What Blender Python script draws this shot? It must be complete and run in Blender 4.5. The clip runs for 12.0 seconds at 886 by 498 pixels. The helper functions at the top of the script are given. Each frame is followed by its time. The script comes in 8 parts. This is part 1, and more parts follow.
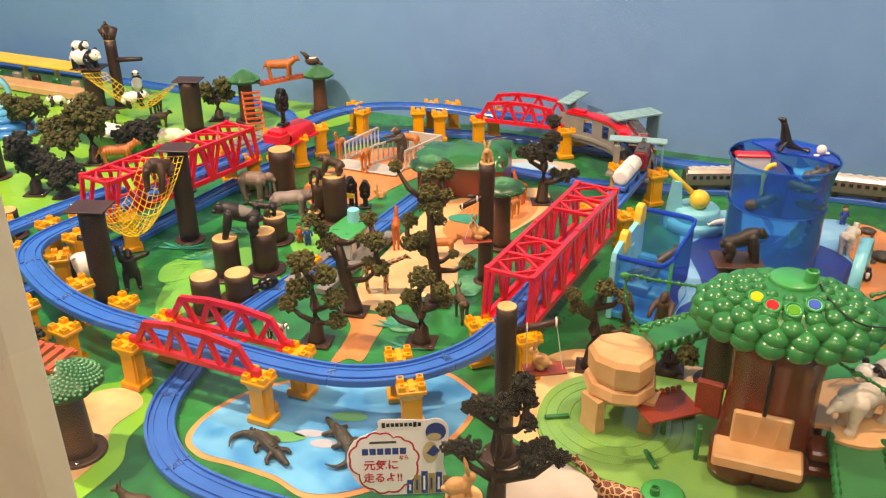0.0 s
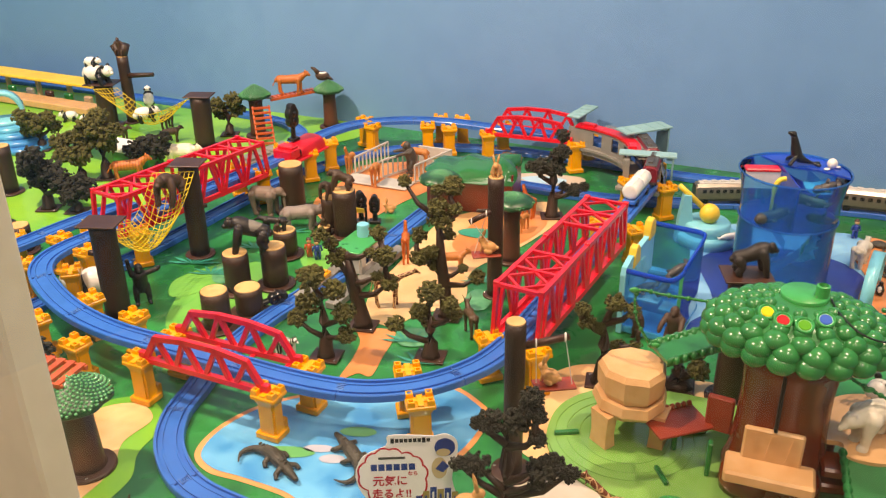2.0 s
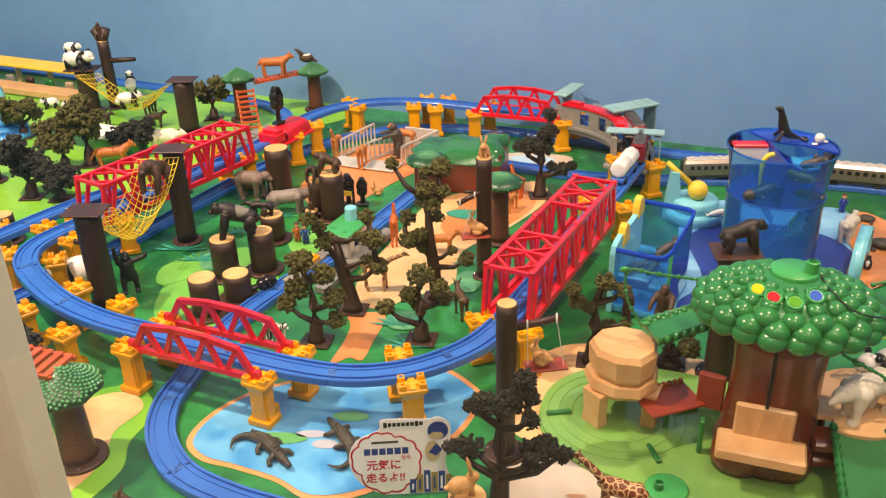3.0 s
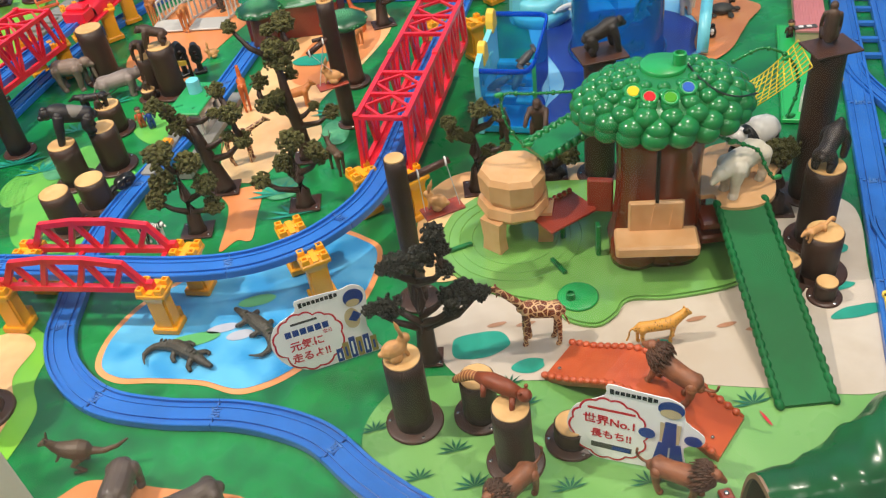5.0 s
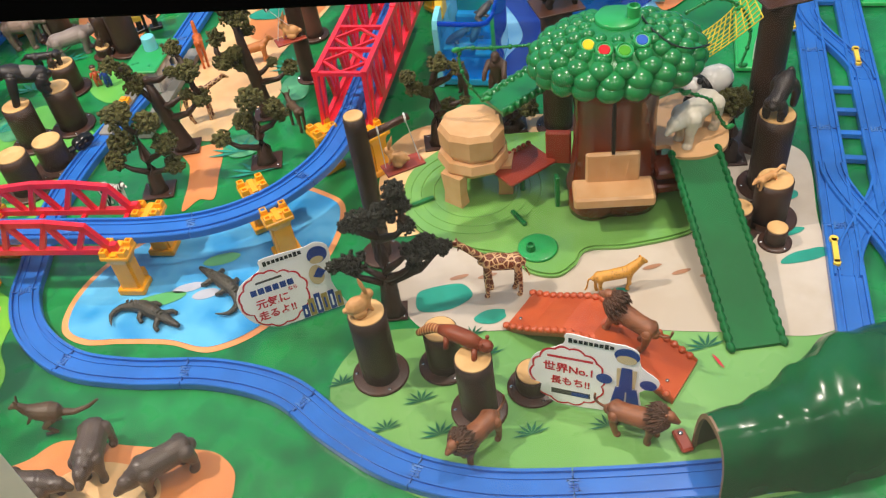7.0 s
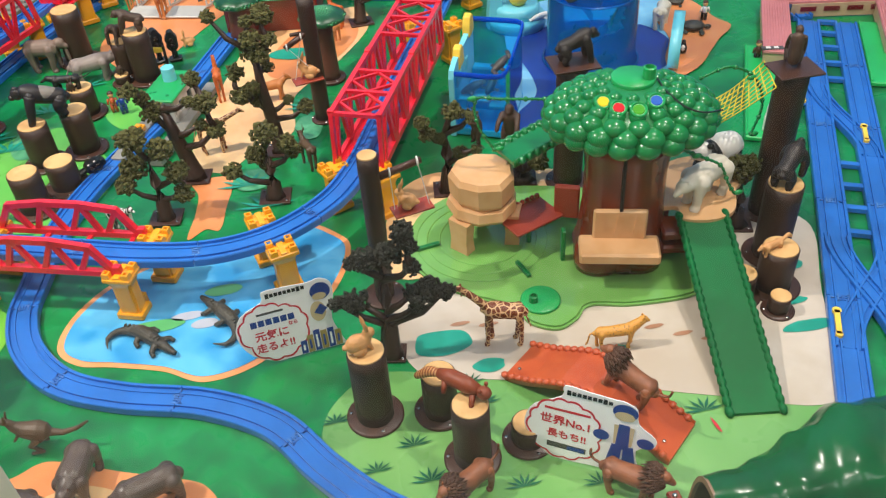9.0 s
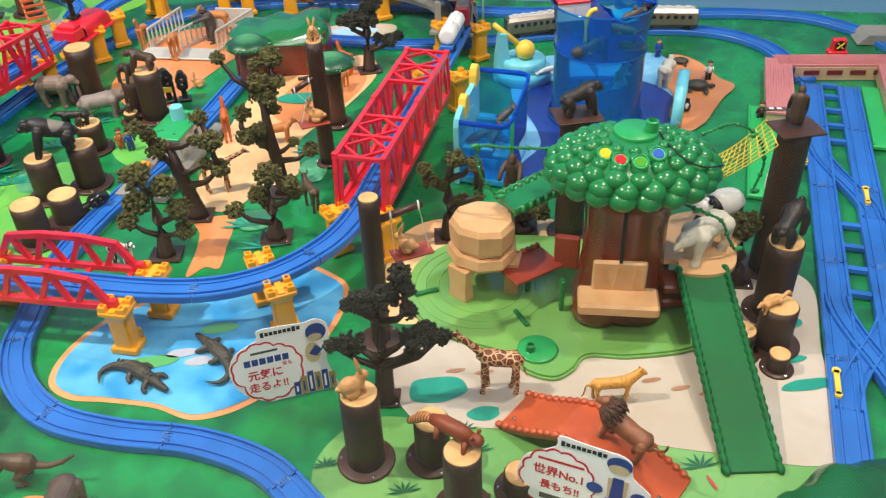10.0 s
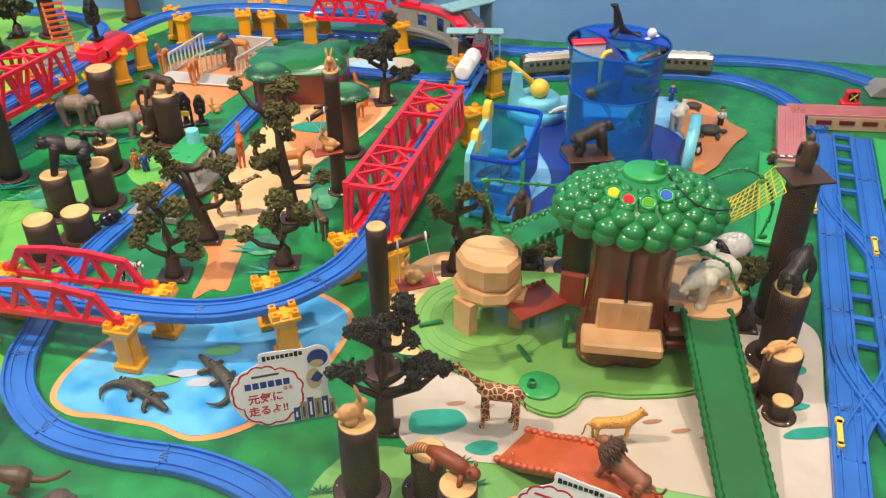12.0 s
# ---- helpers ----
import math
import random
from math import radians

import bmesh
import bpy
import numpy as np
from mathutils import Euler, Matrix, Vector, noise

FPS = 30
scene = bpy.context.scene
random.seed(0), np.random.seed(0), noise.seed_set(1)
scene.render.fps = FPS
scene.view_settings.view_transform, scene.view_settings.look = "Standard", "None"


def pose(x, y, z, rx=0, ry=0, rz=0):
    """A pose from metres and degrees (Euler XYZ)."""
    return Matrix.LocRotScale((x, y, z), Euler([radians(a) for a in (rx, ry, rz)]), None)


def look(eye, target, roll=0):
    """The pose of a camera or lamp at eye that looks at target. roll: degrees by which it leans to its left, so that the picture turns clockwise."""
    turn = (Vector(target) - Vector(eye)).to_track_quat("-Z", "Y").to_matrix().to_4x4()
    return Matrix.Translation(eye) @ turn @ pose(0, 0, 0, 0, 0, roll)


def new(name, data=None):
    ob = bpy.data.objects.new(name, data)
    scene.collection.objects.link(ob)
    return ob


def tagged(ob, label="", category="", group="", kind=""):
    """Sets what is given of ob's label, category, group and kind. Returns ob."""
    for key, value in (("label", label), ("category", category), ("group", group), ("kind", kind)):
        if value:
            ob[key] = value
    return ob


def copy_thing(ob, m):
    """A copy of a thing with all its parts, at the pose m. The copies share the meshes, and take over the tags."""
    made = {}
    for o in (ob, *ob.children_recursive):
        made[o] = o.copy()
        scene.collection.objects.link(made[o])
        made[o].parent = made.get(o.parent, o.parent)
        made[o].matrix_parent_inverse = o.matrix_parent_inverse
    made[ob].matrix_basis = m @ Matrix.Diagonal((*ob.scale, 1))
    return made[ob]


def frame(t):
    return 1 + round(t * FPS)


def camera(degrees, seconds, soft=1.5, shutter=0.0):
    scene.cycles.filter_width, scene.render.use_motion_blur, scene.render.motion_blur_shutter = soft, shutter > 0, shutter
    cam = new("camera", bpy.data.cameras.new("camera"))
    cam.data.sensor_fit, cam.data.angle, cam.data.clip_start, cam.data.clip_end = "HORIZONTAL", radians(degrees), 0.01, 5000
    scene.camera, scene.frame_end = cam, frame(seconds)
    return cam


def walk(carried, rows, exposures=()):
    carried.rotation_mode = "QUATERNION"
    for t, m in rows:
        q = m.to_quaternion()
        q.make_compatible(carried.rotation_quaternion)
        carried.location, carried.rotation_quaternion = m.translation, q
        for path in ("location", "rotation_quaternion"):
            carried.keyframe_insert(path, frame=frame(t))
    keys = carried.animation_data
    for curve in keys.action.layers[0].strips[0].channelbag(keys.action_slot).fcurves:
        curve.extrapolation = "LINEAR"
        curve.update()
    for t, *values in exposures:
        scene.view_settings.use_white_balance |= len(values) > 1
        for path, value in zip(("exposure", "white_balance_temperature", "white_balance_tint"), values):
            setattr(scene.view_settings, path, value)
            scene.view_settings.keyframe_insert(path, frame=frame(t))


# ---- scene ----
cam = camera(54.3, 12.0, soft=1.2)
PATH = [
    (0, (0.145, -0.016, 0.746), (0.001, 1.77, -0.144), -0.4),
    (0.5, (0.148, -0.016, 0.745), (0.002, 1.782, -0.12), -0.2),
    (1, (0.146, -0.017, 0.746), (-0.018, 1.793, -0.088), -0.2),
    (1.5, (0.145, -0.018, 0.746), (-0.027, 1.787, -0.097), -0.4),
    (2, (0.147, -0.015, 0.748), (-0.022, 1.782, -0.114), -0.8),
    (2.5, (0.144, -0.017, 0.748), (-0.01, 1.774, -0.131), -1.1),
    (2.7, (0.147, -0.014, 0.748), (-0.006, 1.772, -0.138), -1.2),
    (4.3, (0.113, 0.02, 0.765), (0.163, 1.68, -0.35), -5.5),
    (4.5, (0.109, 0.027, 0.769), (0.198, 1.648, -0.4), -6.4),
    (5, (0.106, 0.04, 0.778), (0.259, 1.57, -0.501), -8.6),
    (5.5, (0.11, 0.034, 0.7865), (0.283, 1.531, -0.525), -8.8),
    (6, (0.113, 0.026, 0.7915), (0.292, 1.511, -0.5325), -8.6),
    (6.5, (0.111, 0.028, 0.7955), (0.301, 1.479, -0.573), -9.0),
    (6.7, (0.114, 0.031, 0.7945), (0.306, 1.47, -0.5855), -8.9),
    (8.3, (0.102, 0.028, 0.799), (0.337, 1.519, -0.513), -5.5),
    (8.5, (0.103, 0.028, 0.799), (0.339, 1.533, -0.496), -5.1),
    (9, (0.102, 0.025, 0.7875), (0.332, 1.539, -0.4945), -4.1),
    (9.5, (0.103, 0.022, 0.78), (0.333, 1.573, -0.462), -3.5),
    (10, (0.105, 0.021, 0.779), (0.348, 1.611, -0.41), -2.0),
    (10.5, (0.104, 0.015, 0.777), (0.347, 1.638, -0.367), -1.0),
    (11, (0.107, 0.012, 0.776), (0.335, 1.653, -0.344), -0.3),
    (11.5, (0.109, 0.014, 0.778), (0.339, 1.656, -0.34), -0.0),
    (12, (0.109, 0.014, 0.778), (0.337, 1.654, -0.344), -0.0),
]
walk(cam, [(t, look(eye, target, roll)) for t, eye, target, roll in PATH], [(t, stops, kelvin, tint) for t, stops, kelvin, tint in ((0.0, 0.10, 8500, 23), (2.7, 0.07, 8100, 21), (4.5, -0.05, 6900, 14), (5.0, -0.05, 6350, 9), (5.5, 0.0, 6200, 9), (6.5, -0.05, 6450, 12), (8.5, -0.05, 6050, 8), (9.5, 0.02, 6150, 8), (10.5, 0.05, 6350, 10), (12.0, 0.05, 6600, 13))])

# ---- light ----
world = bpy.data.worlds.new("room_light")
scene.world = world
world.use_nodes = True
world.node_tree.nodes["Background"].inputs[0].default_value = (1.0, 0.90, 0.78, 1)
world.node_tree.nodes["Background"].inputs[1].default_value = 0.8


def lamp(name, eye, target, watts, size, colour=(1.0, 0.87, 0.74)):
    data = bpy.data.lights.new(name, "AREA")
    data.shape, data.size, data.energy, data.color = "DISK", size, watts, colour
    ob = new(name, data)
    ob.matrix_world = look(eye, target)
    return ob


for lx, ly, tx, ty, watts in ((-0.55, -0.05, -0.45, 1.5, 14), (0.45, -0.10, 0.45, 1.6, 14), (-1.25, 1.05, -1.0, 2.2, 78), (1.0, 1.0, 0.93, 1.45, 31)):
    lamp("downlight", (lx, ly, 2.25), (tx, ty, 0), watts, 0.09)
# added fill lamps: brighten the room mirrored in the window pane and lift the ambient
for lx in (-0.7, 0.6, 1.9):
    ob = lamp("room_fill_lamp", (lx, -0.75, 2.28), (lx, -0.6, 0), 9, 0.7, (1.0, 0.93, 0.84))


# ---- materials ----
def lin(h):
    v = [int(h[i:i + 2], 16) / 255 for i in (0, 2, 4)]
    return tuple(c / 12.92 if c <= 0.04045 else ((c + 0.055) / 1.055) ** 2.4 for c in v) + (1,)


def mat(name, a, b=None, rough=0.45, grain=60.0, big=6.0, bump=0.0, bump_scale=400.0, metal=0.0, mix=0.5, coat=0.0, rlow=None):
    """Two colours mixed by coarse and fine noise, in metres."""
    m = bpy.data.materials.new(name)
    m.use_nodes = True
    n, l = m.node_tree.nodes, m.node_tree.links
    s = n["Principled BSDF"]
    ca, cb = lin(a), lin(b or a)
    if not b:
        cb = tuple(min(1, c * 0.86) for c in ca[:3]) + (1,)
    tc = n.new("ShaderNodeTexCoord")
    n1, n2 = n.new("ShaderNodeTexNoise"), n.new("ShaderNodeTexNoise")
    n1.inputs["Scale"].default_value, n2.inputs["Scale"].default_value = big, grain
    n2.inputs["Detail"].default_value = 4
    add = n.new("ShaderNodeMath")
    add.operation = "ADD"
    mul = n.new("ShaderNodeMath")
    mul.operation = "MULTIPLY"
    mul.inputs[1].default_value = mix
    ramp = n.new("ShaderNodeValToRGB")
    ramp.color_ramp.elements[0].position, ramp.color_ramp.elements[1].position = 0.36, 0.64
    ramp.color_ramp.elements[0].color, ramp.color_ramp.elements[1].color = ca, cb
    l.new(tc.outputs["Object"], n1.inputs["Vector"])
    l.new(tc.outputs["Object"], n2.inputs["Vector"])
    sub = n.new("ShaderNodeMath")
    sub.operation = "SUBTRACT"
    sub.inputs[1].default_value = 0.5
    l.new(n2.outputs["Fac"], sub.inputs[0])
    l.new(sub.outputs[0], mul.inputs[0])
    l.new(n1.outputs["Fac"], add.inputs[0])
    l.new(mul.outputs[0], add.inputs[1])
    l.new(add.outputs[0], ramp.inputs["Fac"])
    l.new(ramp.outputs["Color"], s.inputs["Base Color"])
    rr = n.new("ShaderNodeMapRange")
    rr.inputs["To Min"].default_value, rr.inputs["To Max"].default_value = rlow if rlow is not None else rough * 0.85, rough * 1.15
    l.new(n2.outputs["Fac"], rr.inputs["Value"])
    l.new(rr.outputs[0], s.inputs["Roughness"])
    s.inputs["Metallic"].default_value = metal
    s.inputs["Coat Weight"].default_value = coat
    s.inputs["Coat Roughness"].default_value = 0.08
    if bump:
        n3 = n.new("ShaderNodeTexNoise")
        n3.inputs["Scale"].default_value = bump_scale
        n3.inputs["Detail"].default_value = 3
        bp = n.new("ShaderNodeBump")
        bp.inputs["Strength"].default_value, bp.inputs["Distance"].default_value = bump, 0.001
        l.new(tc.outputs["Object"], n3.inputs["Vector"])
        l.new(n3.outputs["Fac"], bp.inputs["Height"])
        l.new(bp.outputs[0], s.inputs["Normal"])
    return m


def spots(name, ground, spot, scale, size, rough=0.5, line=False):
    """A coat of spots or patches on a moulded figure."""
    m = bpy.data.materials.new(name)
    m.use_nodes = True
    n, l = m.node_tree.nodes, m.node_tree.links
    s = n["Principled BSDF"]
    tc, v = n.new("ShaderNodeTexCoord"), n.new("ShaderNodeTexVoronoi")
    v.inputs["Scale"].default_value = scale
    if line:
        v.feature = "DISTANCE_TO_EDGE"
    r = n.new("ShaderNodeValToRGB")
    r.color_ramp.elements[0].position, r.color_ramp.elements[1].position = size, size + 0.04
    r.color_ramp.elements[0].color, r.color_ramp.elements[1].color = (lin(ground), lin(spot)) if line else (lin(spot), lin(ground))
    l.new(tc.outputs["Object"], v.inputs["Vector"])
    l.new(v.outputs["Distance"], r.inputs["Fac"])
    l.new(r.outputs["Color"], s.inputs["Base Color"])
    s.inputs["Roughness"].default_value = rough
    return m


def stripes(name, a, b, scale, rough=0.5):
    """A coat of wavering stripes across a moulded figure."""
    m = bpy.data.materials.new(name)
    m.use_nodes = True
    n, l = m.node_tree.nodes, m.node_tree.links
    s = n["Principled BSDF"]
    tc, w, r = n.new("ShaderNodeTexCoord"), n.new("ShaderNodeTexWave"), n.new("ShaderNodeValToRGB")
    w.inputs["Scale"].default_value, w.inputs["Distortion"].default_value, w.inputs["Detail Scale"].default_value = scale, 2.5, 2.0
    r.color_ramp.elements[0].position, r.color_ramp.elements[1].position = 0.42, 0.55
    r.color_ramp.elements[0].color, r.color_ramp.elements[1].color = lin(b), lin(a)
    l.new(tc.outputs["Object"], w.inputs["Vector"])
    l.new(w.outputs["Fac"], r.inputs["Fac"])
    l.new(r.outputs["Color"], s.inputs["Base Color"])
    s.inputs["Roughness"].default_value = rough
    return m


def clear(name, colour, rough=0.03, alpha=0.45, tint=None):
    """Tinted clear plastic, thin-walled."""
    m = bpy.data.materials.new(name)
    m.use_nodes = True
    n, l = m.node_tree.nodes, m.node_tree.links
    n.clear()
    out, mx = n.new("ShaderNodeOutputMaterial"), n.new("ShaderNodeMixShader")
    t, p = n.new("ShaderNodeBsdfTransparent"), n.new("ShaderNodeBsdfPrincipled")
    t.inputs[0].default_value = tint or tuple(c ** 0.30 for c in lin(colour)[:3]) + (1,)
    p.inputs["Base Color"].default_value = lin(colour)
    p.inputs["Roughness"].default_value = rough
    p.inputs["Specular IOR Level"].default_value = 0.15
    mx.inputs[0].default_value = alpha
    l.new(t.outputs[0], mx.inputs[1])
    l.new(p.outputs[0], mx.inputs[2])
    gl, fr, top = n.new("ShaderNodeBsdfGlossy"), n.new("ShaderNodeFresnel"), n.new("ShaderNodeMixShader")
    gl.inputs["Roughness"].default_value = 0.06
    fr.inputs["IOR"].default_value = 1.33
    l.new(fr.outputs[0], top.inputs[0])
    l.new(mx.outputs[0], top.inputs[1])
    l.new(gl.outputs[0], top.inputs[2])
    l.new(top.outputs[0], out.inputs[0])
    return m


def window_glass(name):
    m = bpy.data.materials.new(name)
    m.use_nodes = True
    n, l = m.node_tree.nodes, m.node_tree.links
    n.clear()
    out, mx = n.new("ShaderNodeOutputMaterial"), n.new("ShaderNodeMixShader")
    t, g, f = n.new("ShaderNodeBsdfTransparent"), n.new("ShaderNodeBsdfGlossy"), n.new("ShaderNodeFresnel")
    g.inputs["Roughness"].default_value = 0.02
    f.inputs["IOR"].default_value = 1.5
    l.new(f.outputs[0], mx.inputs[0])
    l.new(t.outputs[0], mx.inputs[1])
    l.new(g.outputs[0], mx.inputs[2])
    l.new(mx.outputs[0], out.inputs[0])
    return m


M_PANE = window_glass("window_glass")
M_GREEN = mat("printed_green_mat", "188744", "0a5f32", 0.28, 26, 4.5, mix=0.75)
M_LIME = mat("printed_lime_mat", "78ac60", "68a052", 0.28, 25, 6, mix=0.2)
M_LIME2 = mat("printed_yellow_green_mat", "8cc83c", "5fb03c", 0.3, 20, 2.5, mix=0.2)
M_POND = mat("printed_water", "3290cc", "62b6e2", 0.22, 22, 12, mix=0.7)
M_PONDLINE = mat("printed_orange_line", "eba06a", "dd9055", 0.3)
M_SAND = mat("printed_sand", "e9c48e", "dca874", 0.32, 40, 9, mix=0.35)
M_EARTH = mat("printed_orange_earth", "dd9058", "cf7f4a", 0.32, 40, 9, mix=0.35)
M_CREAM = mat("printed_cream", "c8bdae", "baac9a", 0.3, 40, 7, mix=0.35)
M_TEAL = mat("printed_teal", "1d8c78", "2c9c86", 0.3, 80, 20, mix=0.6)
M_SOFTLEAF = mat("printed_soft_leaf", "5ea878", "3c8c60", 0.3, 120, 40, mix=0.8)
M_DKLEAF = mat("printed_dark_leaf", "0f5a3c", "1a6c4c", 0.3, 80, 20)
M_DARKBLUE = mat("printed_deep_blue", "1a3f9c", "163485", 0.25, 20, 8)
M_WALL = mat("blue_painted_wall", "6796c6", "5989ba", 0.6, 14, 0.9, mix=0.3, bump=0.05, bump_scale=200)
M_RAIL = mat("blue_plastic", "276cc4", "2062b6", 0.34, 90, 14, coat=0.25, bump=0.03, bump_scale=700)
M_RAILDK = mat("dark_blue_plastic", "143a86", "10306f", 0.4)
M_RAILHK = mat("worn_blue_plastic", "1c4a98", "5a86c4", 0.35, 300, 80)
M_RED = mat("red_plastic", "e3152c", "cf1026", 0.33, 90, 18, coat=0.25)
M_YEL = mat("yellow_plastic", "eda412", "dd9208", 0.35, 90, 18, coat=0.2)
M_LYEL = mat("pale_yellow_plastic", "f2cf4a", "e8c040", 0.4)
M_BROWN = mat("brown_moulded_bark", "3a2518", "2b1a10", 0.5, 140, 22, bump=0.7, bump_scale=160)
M_DBROWN = mat("dark_brown_plastic", "4a2c1e", "3a2116", 0.42, 90, 20)
M_CUT = mat("sawn_log_end", "d9b075", "c69a60", 0.6, 60, 30, bump=0.2)
M_FOAM = mat("dark_green_foam", "5e5c30", "45441f", 0.95, 500, 60, bump=1.0, bump_scale=900)
M_FOAM2 = mat("black_green_foam", "32332a", "22231c", 0.95, 500, 60, bump=1.0, bump_scale=900)
M_TRUNK = mat("chestnut_gloss_plastic", "783218", "602410", 0.26, 60, 16, coat=0.25, bump=0.1, bump_scale=90)
M_CANOPY = mat("leaf_green_gloss_plastic", "1f8042", "187238", 0.26, 60, 12, coat=0.12)
M_LGREEN = mat("light_green_plastic", "78ae5a", "6ea450", 0.22, 60, 10, coat=0.3)
M_MGREEN = mat("mid_green_plastic", "28a356", "209548", 0.33, 60, 12, coat=0.3)
M_DGREEN = mat("deep_green_plastic", "117a3a", "0c6a30", 0.3, 60, 12, coat=0.3)
M_SLIDE = mat("deep_green_matt_plastic", "0c6634", "0a5a2c", 0.55, 60, 12)
M_SLIDE.node_tree.nodes["Principled BSDF"].inputs["Specular IOR Level"].default_value = 0.2
M_TRIM = mat("dull_brown_plastic", "8a6a50", "765842", 0.45)
M_TAN = mat("tan_plastic", "dcae7c", "d2a06c", 0.4, 70, 18, bump=0.15, bump_scale=120)
M_ORANGE = mat("terracotta_plastic", "c65a30", "b44c26", 0.38, 70, 18, coat=0.2)
M_RUST = mat("rust_brown_plastic", "a2402a", "933722", 0.4, 70, 18)
M_SCREW = mat("bright_steel", "c8c8c4", "a8a8a4", 0.25, metal=1.0)
M_WHITE = mat("white_plastic", "ece8e2", "dfdad2", 0.4)
M_GREY = mat("grey_plastic", "8c8a84", "7a7872", 0.45)
M_DGREY = mat("dark_grey_plastic", "4b4846", "3d3a39", 0.4)
M_LGREY = mat("light_grey_plastic", "c4c2bc", "b4b2ac", 0.4)
M_BLACK = mat("black_plastic", "141414", "0c0c0c", 0.35)
M_MAROON = mat("maroon_plastic", "7c1626", "68101e", 0.35)
M_AQUA = mat("pale_aqua_plastic", "7cd0e0", "6cc4d6", 0.35, coat=0.2)
M_BLUECLEAR = clear("blue_clear_plastic", "108cff", rough=0.05, alpha=0.28, tint=(0.22, 0.72, 1.0, 1))
M_BLUECLEAR2 = clear("pale_blue_clear_plastic", "18b4ff", rough=0.06, alpha=0.50, tint=(0.3, 0.85, 1.0, 1))
M_TANKBLUE = mat("glossy_azure_plastic", "28a4de", "1c90d0", 0.2, 60, 12)
M_BLUEDENSE = clear("dense_blue_clear_plastic", "0a58e6", rough=0.06, alpha=0.55, tint=(0.12, 0.50, 1.0, 1))
M_SMOKE = clear("smoky_clear_plastic", "b0a8a0", alpha=0.4)
M_PINK = mat("pink_ribbed_plastic", "c87e80", "b87072", 0.5)
M_BEIGE = mat("beige_plastic", "c4a888", "b49878", 0.5)
M_NET = mat("yellow_cord", "e6c832", "d2b020", 0.7)
M_PILLAR = mat("cream_painted_board", "e6d6bc", "dccbb0", 0.6, bump=0.05)
M_BEAM = mat("black_painted_board", "0a0a0a", "060606", 0.9)
M_BEAM.node_tree.nodes["Principled BSDF"].inputs["Specular IOR Level"].default_value = 0.02
M_CEIL = mat("off_white_ceiling", "c8c0b4", "bcb4a8", 0.8)


# ---- mesh helpers ----
def part(name, bm, material, parent, label="", smooth=False):
    """Links a bmesh as one mesh under a thing or a part; material may be a list."""
    me = bpy.data.meshes.new(name)
    bm.normal_update()
    bm.to_mesh(me)
    bm.free()
    for m in material if isinstance(material, (list, tuple)) else [material]:
        me.materials.append(m)
    if smooth:
        me.polygons.foreach_set("use_smooth", [True] * len(me.polygons))
    ob = new(name, me)
    if parent:
        ob.parent = parent
    if label:
        ob["label"] = label
    return ob


def thing(name, at, rz=0, label="", category="", group="", kind=""):
    ob = new(name)
    ob.empty_display_size = 0.02
    ob.matrix_world = pose(*at, 0, 0, rz)
    return tagged(ob, label, category, group, kind)


def box(bm, c, s, m=None, bevel=0.0, mi=0):
    mm = (m or Matrix()) @ Matrix.Translation(c) @ Matrix.Diagonal((*s, 1))
    r = bmesh.ops.create_cube(bm, size=1, matrix=mm)
    fs = list({f for v in r["verts"] for f in v.link_faces})
    if bevel:
        b = bmesh.ops.bevel(bm, geom=list({e for f in fs for e in f.edges}), offset=bevel, segments=1, affect="EDGES")
        fs = list({f for f in b["faces"]} | {f for f in fs if f.is_valid})
    for f in fs:
        f.material_index = mi
    return r["verts"]


def bar(bm, p, q, w, h=None, mi=0):
    p, q = Vector(p), Vector(q)
    d = q - p
    turn = d.to_track_quat("Y", "Z").to_matrix().to_4x4()
    box(bm, (0, 0, 0), (w, d.length, h or w), Matrix.Translation((p + q) / 2) @ turn, mi=mi)


def loft(bm, rings, closed=True, caps=True, mi=0):
    """Joins rings of points into a skin."""
    vs = [[bm.verts.new(p) for p in r] for r in rings]
    k = len(vs[0])
    for a, b in zip(vs, vs[1:]):
        for i in range(k if closed else k - 1):
            bm.faces.new((a[i], a[(i + 1) % k], b[(i + 1) % k], b[i])).material_index = mi
    if caps and closed:
        bm.faces.new(vs[0][::-1]).material_index = mi
        bm.faces.new(vs[-1]).material_index = mi


def tube(bm, pts, radii, seg=10, mi=0, wob=0.0):
    pts = [Vector(p) for p in pts]
    if not isinstance(radii, (list, tuple)):
        radii = [radii] * len(pts)
    rings = []
    for i, p in enumerate(pts):
        d = (pts[min(i + 1, len(pts) - 1)] - pts[max(i - 1, 0)]).normalized()
        q = d.to_track_quat("Z", "Y").to_matrix()
        rings.append([p + q @ Vector((math.cos(a), math.sin(a), 0)) * radii[i] * (1 + wob * math.sin(3 * a + i * 2.1))
                      for a in (2 * math.pi * j / seg for j in range(seg))])
    loft(bm, rings, mi=mi)


